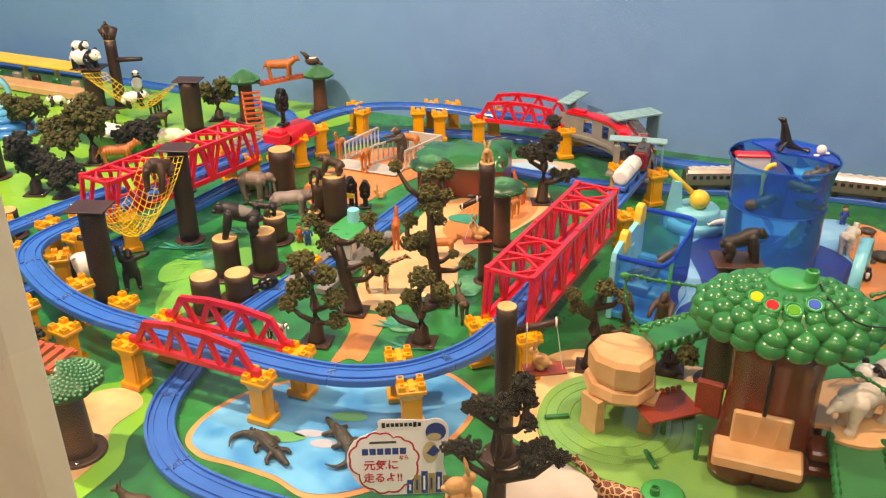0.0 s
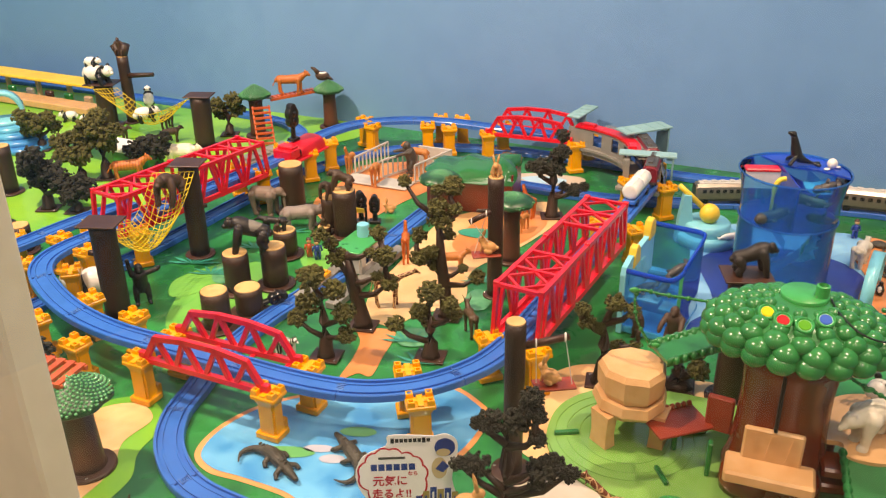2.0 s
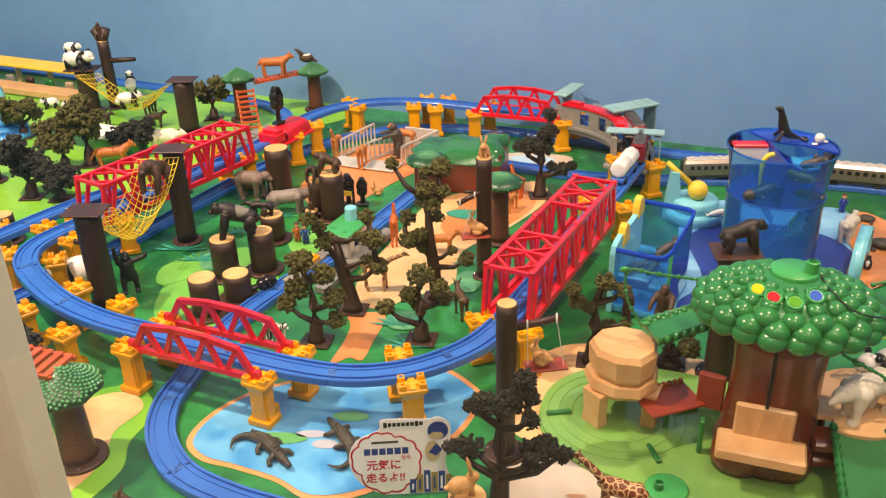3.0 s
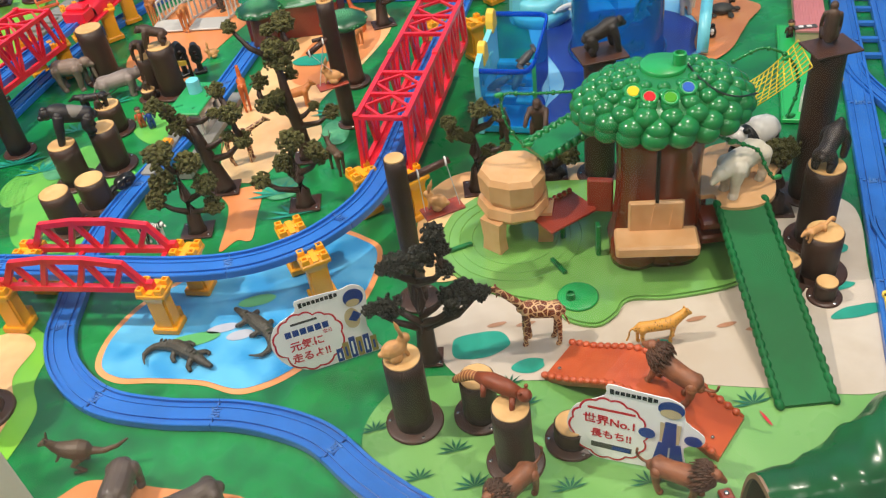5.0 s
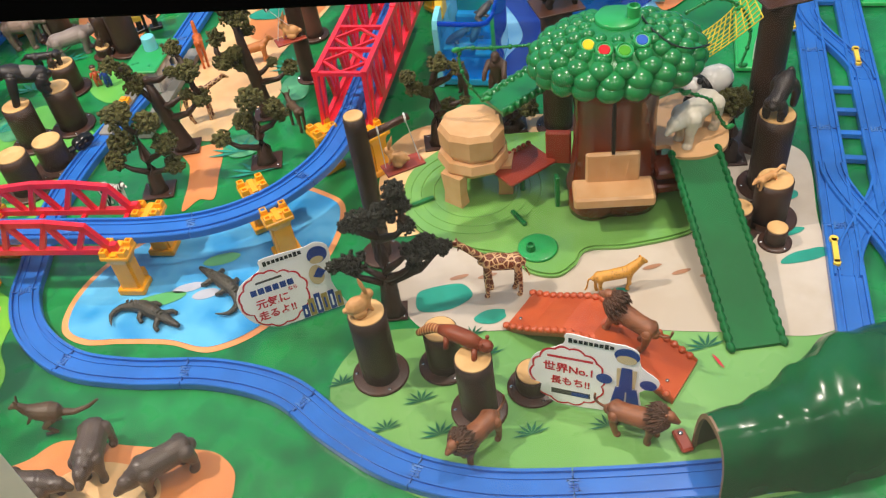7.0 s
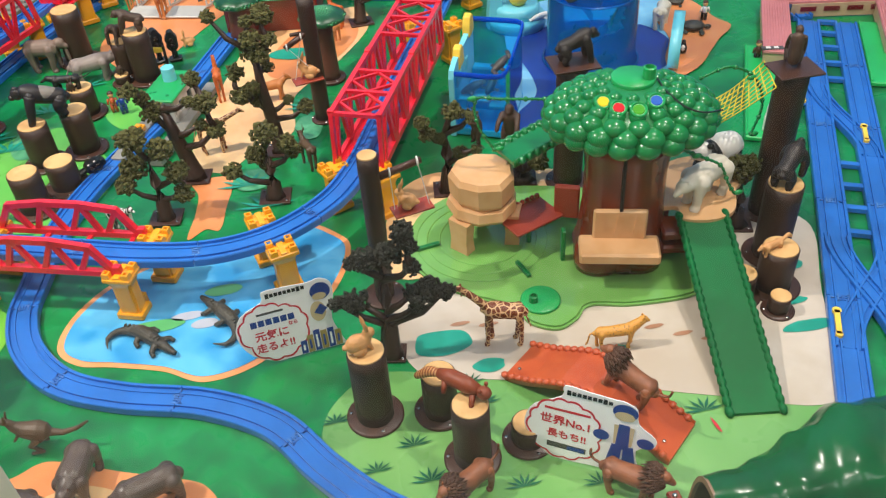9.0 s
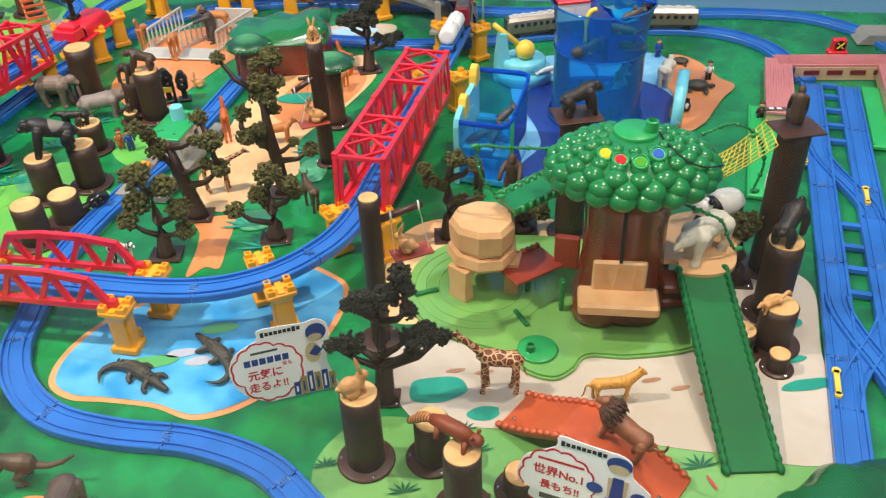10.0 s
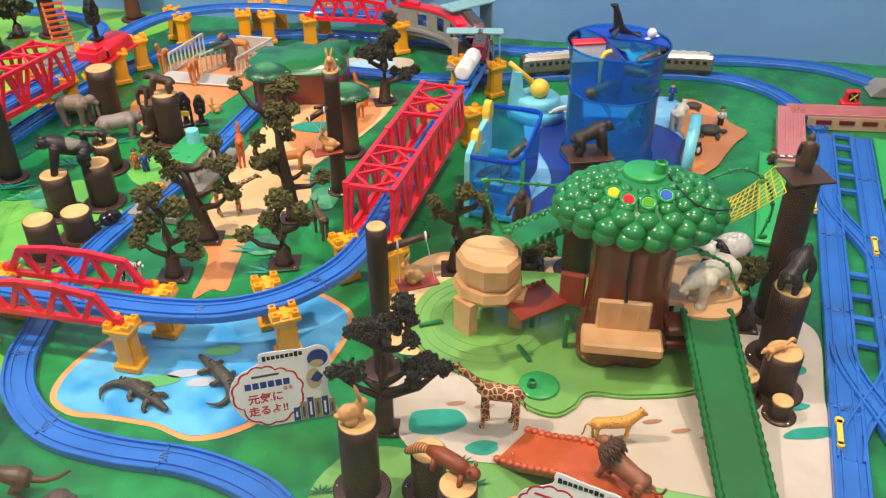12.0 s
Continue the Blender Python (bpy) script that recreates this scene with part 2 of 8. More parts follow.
def flesh(bm, pts, radii, seg=16, mi=0):
    """A tube with its line and thickness rounded between the given places."""
    p4 = [Vector((*Vector(p), r)) for p, r in zip(pts, radii)]
    out, k = [], len(p4)
    for i in range(k - 1):
        p0, p1, p2 = (p4[i - 1] if i else p4[0] * 2 - p4[1]), p4[i], p4[i + 1]
        p3 = p4[i + 2] if i + 2 < k else p4[-1] * 2 - p4[-2]
        for j in range(4):
            t = j / 4
            out.append(0.5 * (2 * p1 + (p2 - p0) * t + (2 * p0 - 5 * p1 + 4 * p2 - p3) * t * t + (3 * p1 - p0 - 3 * p2 + p3) * t ** 3))
    out.append(p4[-1])
    tube(bm, [Vector(q[:3]) for q in out], [max(0.004, q[3]) for q in out], seg, mi)
    for e in (p4[0], p4[-1]):
        ball(bm, e[:3], e[3] * 0.98, 12, 8, mi=mi)


def lathe(bm, prof, seg=24, c=(0, 0, 0), sx=1.0, sy=1.0, mi=0):
    """Revolves (radius, height) pairs about z."""
    rings = [[(c[0] + r * sx * math.cos(2 * math.pi * j / seg), c[1] + r * sy * math.sin(2 * math.pi * j / seg), c[2] + z)
              for j in range(seg)] for r, z in prof]
    loft(bm, rings, mi=mi)


def ball(bm, c, r, u=12, v=8, m=None, mi=0):
    r = r if isinstance(r, (list, tuple)) else (r, r, r)
    k = bmesh.ops.create_uvsphere(bm, u_segments=u, v_segments=v, radius=1,
                                  matrix=(m or Matrix()) @ Matrix.Translation(c) @ Matrix.Diagonal((*r, 1)))
    if mi:
        for f in {f for x in k["verts"] for f in x.link_faces}:
            f.material_index = mi


def smooth_line(ctrl, closed=False, n=8):
    """A rounded line through a few points."""
    c = [Vector(p) for p in ctrl]
    k, out = len(c), []
    for i in range(k if closed else k - 1):
        p0, p1 = (c[i - 1] if closed or i else c[0] * 2 - c[1]), c[i]
        p2, p3 = c[(i + 1) % k], (c[(i + 2) % k] if closed or i + 2 < k else c[-1] * 2 - c[-2])
        for j in range(n):
            t = j / n
            out.append(0.5 * (2 * p1 + (p2 - p0) * t + (2 * p0 - 5 * p1 + 4 * p2 - p3) * t * t + (3 * p1 - p0 - 3 * p2 + p3) * t ** 3))
    return out if closed else out + [c[-1]]


def even(line, step):
    """Points at even steps along a line."""
    out, left = [line[0]], step
    for a, b in zip(line, line[1:]):
        d = (b - a).length
        while d >= left and d > 0:
            a = a + (b - a) * (left / d)
            out.append(a)
            d = (b - a).length
            left = step
        left -= d
    return out


def sheet(name, ctrl, z, material, label, category, thick=0.0, bevel=0.0, kind="structure", n=8):
    """A flat shape with a rounded outline."""
    bm = bmesh.new()
    ring = [bm.verts.new((p.x, p.y, z)) for p in smooth_line([(x, y, 0) for x, y in ctrl], True, n)]
    f = bm.faces.new(ring)
    f.normal_update()
    if f.normal.z < 0:
        f.normal_flip()
    if thick:
        r = bmesh.ops.extrude_face_region(bm, geom=[f])
        bmesh.ops.translate(bm, verts=[g for g in r["geom"] if isinstance(g, bmesh.types.BMVert)], vec=(0, 0, thick))
        bmesh.ops.recalc_face_normals(bm, faces=bm.faces)
        if bevel:
            top = [e for e in bm.edges if all(v.co.z > z + thick * 0.9 for v in e.verts) and len(e.link_faces) == 2]
            bmesh.ops.bevel(bm, geom=top, offset=bevel, segments=2, affect="EDGES")
    bmesh.ops.triangulate(bm, faces=[f for f in bm.faces if len(f.verts) > 4])
    return tagged(part(name, bm, material, None), label, category, kind=kind)


# ---- the room and the table ----
WALL_P, WALL_D = Vector((0.0, 2.260, 0)), Vector((0.942, -0.3345, 0)).normalized()
WALL_N = Vector((-WALL_D.y, WALL_D.x, 0))
bm = bmesh.new()
box(bm, (0.4, 0.03, 0.75), (6.4, 0.06, 3.1), Matrix.Translation(WALL_P) @ Matrix.Rotation(math.atan2(WALL_D.y, WALL_D.x), 4, "Z"))
tagged(part("wall_north", bm, M_WALL, None), "plain sky-blue painted back wall of the display", "wall", kind="structure")
for nm, c, s in (("wall_west", (-2.45, 0.9, 0.75), (0.06, 5.0, 3.1)), ("wall_east", (3.0, 0.4, 0.75), (0.06, 4.6, 3.1))):
    bm = bmesh.new()
    box(bm, c, s)
    tagged(part(nm, bm, M_WALL, None), "plain blue painted side wall of the display", "wall", kind="structure")
bm = bmesh.new()
box(bm, (0.3, -1.6, 0.75), (5.6, 0.06, 3.1))
tagged(part("wall_south", bm, M_CEIL, None), "plain pale wall facing the display", "wall", kind="structure")
bm = bmesh.new()
box(bm, (0.3, 0.8, 2.33), (6.6, 5.2, 0.06))
tagged(part("ceiling", bm, M_CEIL, None), "plain off-white ceiling over the display", "ceiling", kind="structure")
bm = bmesh.new()
box(bm, (0.3, 1.5, -0.03), (5.4, 3.0, 0.06))
tagged(part("ground", bm, M_GREEN, None), "glossy printed green play mat covering the display table", "ground", kind="structure")

# unseen floor, added pale so the window pane mirrors a bright veil
bm = bmesh.new()
box(bm, (0.3, -0.75, -0.83), (5.4, 1.9, 0.06))
tagged(part("floor", bm, M_CEIL, None), "unseen pale floor added for the window pane to reflect", "floor", kind="structure")

# printed pictures on the mat
def blot(name, ctrl, z, m, label):
    return sheet(name, ctrl, z, m, label, "mat print")


blot("mat_print_meadow", [(-2.2, 1.75), (-1.2, 1.55), (-0.78, 1.62), (-0.60, 1.86), (-0.45, 2.12), (-0.30, 2.24), (-0.30, 2.40), (-0.8, 2.55), (-2.2, 2.95)], 0.0008, M_LIME2, "printed yellow-green meadow on the play mat")
blot("mat_print_shore", [(-0.279, 0.888), (-0.262, 0.95), (-0.205, 1.01), (-0.09, 1.055), (0.04, 1.072), (0.10, 1.03), (0.115, 0.985), (0.08, 0.90), (-0.005, 0.806), (-0.084, 0.781), (-0.14, 0.812), (-0.20, 0.834), (-0.25, 0.85)], 0.0008, M_PONDLINE, "printed orange outline of the pond")
blot("mat_print_pond", [(-0.270, 0.888), (-0.255, 0.945), (-0.20, 1.003), (-0.09, 1.047), (0.036, 1.064), (0.092, 1.026), (0.107, 0.985), (0.073, 0.905), (-0.009, 0.815), (-0.084, 0.790), (-0.14, 0.820), (-0.20, 0.842), (-0.245, 0.857)], 0.0016, M_POND, "printed light blue pond on the play mat")
blot("mat_print_lawn", [(0.045, 0.66), (0.075, 0.72), (0.135, 0.742), (0.25, 0.70), (0.35, 0.672), (0.50, 0.612), (0.64, 0.57), (0.66, 0.44), (0.50, 0.40), (0.30, 0.44), (0.16, 0.48), (0.07, 0.56)], 0.0016, M_LIME, "printed pale lime lawn on the play mat")
blot("mat_print_path", [(0.150, 0.80), (0.16, 0.86), (0.25, 0.90), (0.40, 0.86), (0.56, 0.86), (0.66, 0.93), (0.755, 0.88), (0.70, 0.74), (0.632, 0.578), (0.50, 0.612), (0.35, 0.672), (0.25, 0.70), (0.175, 0.725)], 0.0024, M_CREAM, "printed cream path on the play mat")

# ---- rails ----
HALF = [(0.0, 0.0078), (0.0078, 0.0078), (0.0078, 0.0096), (0.0100, 0.0096), (0.0100, 0.0066), (0.0160, 0.0066), (0.0160, 0.0108), (0.0195, 0.0108), (0.0205, 0.0095), (0.0205, 0.0)]
PROFILE = [(-u, h) for u, h in reversed(HALF)] + HALF[1:]


def side_of(line, i):
    d = (line[min(i + 1, len(line) - 1)] - line[max(i - 1, 0)])
    d.z = 0
    d.normalize()
    return Vector((d.y, -d.x, 0)), d


def track(ctrl, z, label, length=0.165, n=10):
    """A line of toy rails, cut into pieces with hooked joints."""
    th = thing("toy_rail_track", (ctrl[0][0], ctrl[0][1], z), 0, label, "toy track", "toy rail tracks")
    o = Vector((ctrl[0][0], ctrl[0][1], z))
    line = even(smooth_line([(x, y, z) for x, y in ctrl], n=n), 0.011)
    per = round(length / 0.011)
    k = 0
    while k < len(line) - 1:
        e = min(k + per, len(line) - 1)
        if len(line) - 1 - e < 5:
            e = len(line) - 1
        bm = bmesh.new()
        rings = []
        for i in range(k, e + 1):
            s, d = side_of(line, i)
            sh = d * (0.0006 if i == k else (-0.0006 if i == e else 0))
            rings.append([line[i] - o + sh + s * u + Vector((0, 0, h)) for u, h in PROFILE])
        loft(bm, rings)
        bmesh.ops.recalc_face_normals(bm, faces=bm.faces)
        pc = part("rail_piece", bm, M_RAIL, th)
        if e < len(line) - 1:
            s, d = side_of(line, e)
            bm = bmesh.new()
            c = line[e] - o + Vector((0, 0, 0.0083))
            for sg in (-1, 1):
                bar(bm, c + s * 0.0060 * sg - d * 0.006 * sg, c + s * 0.0060 * sg + d * 0.007 * sg, 0.0021, 0.0014)
                bar(bm, c + s * 0.0010 * sg + d * 0.0035 * sg, c + s * 0.0074 * sg + d * 0.0060 * sg, 0.0020, 0.0014)
                bar(bm, c + s * 0.0015 * sg - d * 0.0050 * sg, c + s * 0.0015 * sg + d * 0.0030 * sg, 0.0016, 0.0013)
                bar(bm, c + s * 0.0165 * sg - d * 0.0006, c + s * 0.0105 * sg - d * 0.0006, 0.0014, 0.0012)
            part("joint", bm, M_RAILHK, pc, "hooked joint")
        k = e
    return th


DECK = 0.0695
LOOP = [(0.422, 1.726), (0.343, 1.538), (0.25, 1.322), (0.188, 1.178), (0.150, 1.090), (0.105, 1.018), (0.044, 0.968), (-0.015, 0.945), (-0.078, 0.941), (-0.155, 0.958), (-0.24, 0.988), (-0.37, 1.035), (-0.463, 1.071),
        (-0.551, 1.124), (-0.629, 1.195), (-0.675, 1.255), (-0.688, 1.310), (-0.672, 1.365), (-0.635, 1.430), (-0.585, 1.52), (-0.50, 1.675), (-0.438, 1.79), (-0.405, 1.866), (-0.338, 2.044), (-0.262, 2.132), (-0.153, 2.166), (-0.033, 2.153), (0.086, 2.110), (0.20, 2.070), (0.285, 2.040), (0.355, 2.00), (0.410, 1.94), (0.436, 1.87), (0.436, 1.80), (0.423, 1.727)]
track(LOOP, DECK, "blue plastic toy rails of the raised loop, resting on yellow piers")
track([(-0.90, 1.11), (-0.777, 1.347), (-0.713, 1.468), (-0.640, 1.575)], DECK, "straight blue plastic toy rails branching off the raised loop")
track([(-0.043, 1.735), (-0.148, 1.475), (-0.246, 1.292), (-0.290, 1.195), (-0.316, 1.10), (-0.324, 1.02), (-0.330, 0.955), (-0.312, 0.884), (-0.262, 0.817), (-0.185, 0.775), (-0.085, 0.740), (-0.005, 0.687), (0.046, 0.613), (0.103, 0.548), (0.172, 0.503), (0.254, 0.474), (0.40, 0.438), (0.52, 0.42)], 0.0018, "blue plastic toy rails winding across the mat past the pond")
track([(-0.80, 1.05), (-0.69, 1.27), (-0.584, 1.495), (-0.485, 1.737), (-0.428, 1.862), (-0.345, 1.985), (-0.275, 2.060), (-0.19, 2.118), (-0.10, 2.145), (0.0, 2.150), (0.145, 2.127), (0.357, 2.046), (0.57, 1.955), (0.80, 1.90), (0.98, 1.845), (1.10, 1.815), (1.217, 1.762), (1.28, 1.69), (1.315, 1.60), (1.32, 1.45)], 0.0018, "blue plastic toy rails on the mat below the raised loop")
track([(0.139, 1.890), (0.226, 1.856), (0.31, 1.825), (0.45, 1.80), (0.65, 1.80), (0.86, 1.775), (0.964, 1.742), (1.033, 1.688), (1.07, 1.60), (1.065, 1.447)], 0.0018, "blue plastic toy rails curving from the hill tunnel to the station")
track([(-2.1, 2.955), (-1.343, 2.694), (-0.908, 2.530), (-0.699, 2.435), (-0.54, 2.350), (-0.462, 2.255), (-0.46, 2.17)], 0.0018, "blue plastic toy rails along the back of the meadow")
DT0, DTD = Vector((0.662, 0.610, 0)), Vector((0.408, 0.837, 0)).normalized()
DTS = Vector((DTD.y, -DTD.x, 0))


def dt(s, u, z=0.0):
    return DT0 + DTD * s + DTS * u + Vector((0, 0, z))


for u in (0.0, 0.068):
    a, b = dt(-0.09, u), dt(0.93, u)
    track([(a.x, a.y), ((a.x + b.x) / 2, (a.y + b.y) / 2), (b.x, b.y)], 0.0018, "straight blue plastic toy rails of a double track on the mat", 0.212)
# rungs and crossovers between the two tracks
lad = thing("track_spacer", (DT0.x, DT0.y, 0), 0, "blue plastic rungs and crossover rails joining the double track", "toy track")
for s in (0.262, 0.319, 0.374, 0.431, 0.698, 0.757, 0.818, 0.876, 0.925):
    bm = bmesh.new()
    bar(bm, dt(s, 0.018, 0.006) - DT0, dt(s, 0.05, 0.006) - DT0, 0.010, 0.007)
    part("rung", bm, M_RAIL, lad)


def crossover(s0, s1, u0, u1, lift=0.0):
    bm = bmesh.new()
    rings = []
    for i in range(11):
        t = i / 10
        e = t * t * (3 - 2 * t)
        c = dt(s0 + (s1 - s0) * t, u0 + (u1 - u0) * e, 0.0022 + lift) - DT0
        rings.append([c + DTS * (w * 0.8) + Vector((0, 0, h)) for w, h in PROFILE])
    loft(bm, rings)
    bmesh.ops.recalc_face_normals(bm, faces=bm.faces)
    part("crossover_rail", bm, M_RAIL, lad)


crossover(0.03, 0.245, 0.0, 0.068)
crossover(0.03, 0.245, 0.068, 0.0, 0.0009)
crossover(0.455, 0.665, 0.068, 0.0)
for s, u in ((0.068, -0.011), (0.621, -0.025), (0.514, 0.063)):
    lev = thing("points_lever", dt(s, u, 0.010), math.degrees(math.atan2(DTD.y, DTD.x)) - 90, "yellow plastic points lever beside the double track", "lever", "points levers")
    bm = bmesh.new()
    box(bm, (0, 0, 0), (0.010, 0.055, 0.004), bevel=0.001)
    part("lever_mount", bm, M_RAIL, lev, "blue plastic mount")
    bm = bmesh.new()
    lathe(bm, [(0.0055, 0), (0.0055, 0.004)], 12, (0, 0.021, 0.002))
    lathe(bm, [(0.0045, 0), (0.0045, 0.004)], 12, (0, -0.021, 0.002))
    bar(bm, (0, -0.021, 0.004), (0, 0.021, 0.004), 0.0065, 0.004)
    part("lever_arm", bm, M_LYEL, lev, "yellow lever arm")


# ---- piers ----
def make_pier():
    th = thing("bridge_pier", (0, 0, 0), 0, "yellow plastic bridge pier with studded top standing on the mat", "pier", "yellow bridge piers")
    bm = bmesh.new()
    loft(bm, [[(sx * a, sy * b, z) for sx, sy in ((-1, -1), (1, -1), (1, 1), (-1, 1))] for a, b, z in ((0.0155, 0.0122, 0.009), (0.0140, 0.0112, 0.013), (0.0138, 0.0110, 0.054), (0.0180, 0.0145, 0.066))])
    bmesh.ops.bevel(bm, geom=[e for e in bm.edges if abs(e.verts[0].co.z - e.verts[1].co.z) > 0.003 and e.calc_length() > 0.003], offset=0.003, segments=2, affect="EDGES")
    part("column", bm, M_YEL, th)
    bm = bmesh.new()
    box(bm, (0, 0, 0.005), (0.037, 0.030, 0.010), bevel=0.0015)
    part("foot", bm, M_YEL, th)
    bm = bmesh.new()
    box(bm, (0, 0.0185, 0.009), (0.020, 0.011, 0.018), bevel=0.0015)
    part("buttress", bm, M_YEL, th, "small stepped buttress")
    bm = bmesh.new()
    box(bm, (0, 0, 0.068), (0.0395, 0.0325, 0.007), bevel=0.0014)
    cap = part("cap", bm, M_YEL, th)
    bm = bmesh.new()
    box(bm, (0, 0, 0.0730), (0.009, 0.030, 0.003), bevel=0.0008)
    box(bm, (0, 0, 0.0728), (0.036, 0.008, 0.0026), bevel=0.0008)
    part("cap_rib", bm, M_YEL, cap)
    for x in (-0.0132, 0.0132):
        for y in (-0.0098, 0.0098):
            bm = bmesh.new()
            loft(bm, [[(x + sx * k, y + sy * k, z) for sx, sy in ((-1, -1), (1, -1), (1, 1), (-1, 1))] for k, z in ((0.0052, 0.071), (0.0048, 0.0785), (0.0043, 0.0793), (0.0028, 0.0793), (0.0026, 0.0750))])
            part("stud", bm, M_YEL, th, "hollow square stud")
    return th


PIER = make_pier()
PIERS = [(-0.182, 0.930, -20), (-0.142, 0.995, -20), (0.025, 0.925, 14), (0.000, 0.995, 14), (0.180, 1.058, 24), (0.110, 1.092, 24), (-0.391, 0.999, -20), (-0.362, 1.070, -20),
         (-0.235, 2.120, -28), (-0.262, 2.172, -28), (-0.090, 2.130, 6), (-0.062, 2.200, 6), (-0.033, 2.110, 14), (-0.004, 2.193, 14), (0.069, 2.068, 18), (0.105, 2.140, 18), (0.284, 2.000, 18), (0.320, 2.076, 18),
         (0.459, 1.722, 24), (0.385, 1.757, 24), (0.372, 1.502, 24), (0.305, 1.530, 24), (-0.425, 1.765, 28), (-0.492, 1.800, 28), (-0.350, 1.905, 24), (-0.318, 1.985, 24), (-0.425, 1.94, 24),
         (-0.505, 1.035, -25), (-0.45, 1.120, -25), (-0.60, 1.10, -38), (-0.545, 1.172, -38), (-0.625, 1.265, -70), (-0.725, 1.285, -80), (-0.635, 1.345, -110), (-0.712, 1.395, -112), (-0.800, 1.395, 28), (-0.675, 1.445, 28), (-0.575, 1.435, 28)]
PIER.matrix_world = pose(PIERS[0][0], PIERS[0][1], 0.0018, 0, 0, PIERS[0][2])
for x, y, a in PIERS[1:]:
    copy_thing(PIER, pose(x, y, 0.0018, 0, 0, a))


# ---- red bridges ----
def truss_bridge(at, rz, length, width, low, top, name, label):
    """A long box truss of six bays, its length along local y from the near end; the two middle bays are open above."""
    th = thing(name, (at[0], at[1], 0), rz, label, "toy bridge", "red bridges")
    w, rake = width / 2, 0.011
    ys = [rake + (length - 2 * rake) * i / 6 for i in range(7)]
    for sg in (-1, 1):
        bm = bmesh.new()
        x = sg * w
        bar(bm, (x, 0, low), (x, length, low), 0.0065, 0.010)
        bar(bm, (x, rake - 0.003, top), (x, length - rake + 0.003, top), 0.0075, 0.0075)
        bar(bm, (x, 0.002, low), (x, rake, top), 0.0065, 0.0075)
        bar(bm, (x, length - 0.002, low), (x, length - rake, top), 0.0065, 0.0075)
        for y in (ys[0] + 0.001, ys[3], ys[6] - 0.001):
            box(bm, (x, y, top + 0.001), (0.0098, 0.013 if y == ys[3] else 0.008, 0.0100), bevel=0.0008)
        side = part("side_truss", bm, M_RED, th)
        for a, b in zip(ys, ys[1:]):
            q = (a + b) / 2
            for foot, head in ((a + 0.004, q - 0.004), (b - 0.004, q + 0.004)):
                bm = bmesh.new()
                bar(bm, (x, foot, low), (x, head, top), 0.0055, 0.0068)
                part("diagonal", bm, M_RED, side)
            if b < ys[-1]:
                bm = bmesh.new()
                bar(bm, (x, b, low), (x, b, top), 0.0052, 0.0062)
                part("upright", bm, M_RED, side)
        bm = bmesh.new()
        box(bm, (x - sg * 0.0065, length / 2, low - 0.0035), (0.0190, length, 0.0042), bevel=0.0008)
        part("side_ledge", bm, M_RED, th, "broad red ledge")
    for i, y in enumerate(ys):
        if i == 3:
            continue
        bm = bmesh.new()
        bar(bm, (-w, y, top + 0.0005), (w, y, top + 0.0005), 0.0062, 0.0055)
        part("cross_beam", bm, M_RED, th)
    for i in (0, 1, 4, 5):
        a, b = ys[i] + 0.003, ys[i + 1] - 0.003
        q = (a + b) / 2
        bm = bmesh.new()
        for sx in (-1, 1):
            bar(bm, (0, a, top), (sx * w * 0.93, q, top), 0.0040, 0.0042)
            bar(bm, (sx * w * 0.93, q, top), (0, b, top), 0.0040, 0.0042)
        part("top_bracing", bm, M_RED, th, "diamond bracing")
    bm = bmesh.new()
    for y in ys:
        bar(bm, (-w, y, low - 0.0062), (w, y, low - 0.0062), 0.006, 0.0035)
    part("floor_beams", bm, M_RED, th)
    return th


truss_bridge((0.148, 1.088), -24.0, 0.40, 0.072, 0.072, 0.152, "truss_bridge", "long red plastic box-truss toy bridge carrying blue rails")
truss_bridge((-0.633, 1.428), -28.5, 0.40, 0.076, 0.072, 0.145, "truss_bridge", "long red plastic box-truss toy bridge beside the meadow")


def arch_bridge(mid, rz, length, width, low, rise, label):
    th = thing("arch_bridge", (mid[0], mid[1], 0), rz, label, "toy bridge", "red bridges")
    h = length / 2
    tops = [(-h * 0.76, rise * 0.86), (-h * 0.27, rise), (h * 0.27, rise), (h * 0.76, rise * 0.86)]
    feet = [-h * 0.50, 0.0, h * 0.50]
    for sg in (-1, 1):
        y = sg * width / 2
        top = [Vector((x, y, low + z)) for x, z in tops]
        ends = [Vector((-h, y, low)), Vector((h, y, low))]
        bm = bmesh.new()
        bar(bm, ends[0], ends[1], 0.008, 0.0085)
        chain = [ends[0]] + top + [ends[1]]
        for a, b in zip(chain, chain[1:]):
            k = (b - a).normalized() * 0.002
            bar(bm, a - k, b + k, 0.0075, 0.0085)
        side = part("side_truss", bm, M_RED, th)
        for i, x in enumerate(feet):
            for t in (top[i], top[i + 1]):
                bm = bmesh.new()
                bar(bm, (x + (0.004 if t.x > x else -0.004), y, low), t, 0.0062, 0.0068)
                part("diagonal", bm, M_RED, side)
    bm = bmesh.new()
    for i in range(4):
        x = -h + 0.01 + (length - 0.02) * i / 3
        bar(bm, (x, -width / 2, low - 0.004), (x, width / 2, low - 0.004), 0.006, 0.004)
    part("floor_beams", bm, M_RED, th)
    for sx in (-1, 1):
        for sy in (-1, 1):
            bm = bmesh.new()
            box(bm, (sx * (h + 0.004), sy * width / 2, low + 0.007), (0.010, 0.009, 0.012), bevel=0.001)
            part("end_lug", bm, M_RED, th)
    return th


arch_bridge((-0.270, 1.000), -19.5, 0.205, 0.078, 0.0745, 0.047, "red plastic arched toy bridge over the pond end")
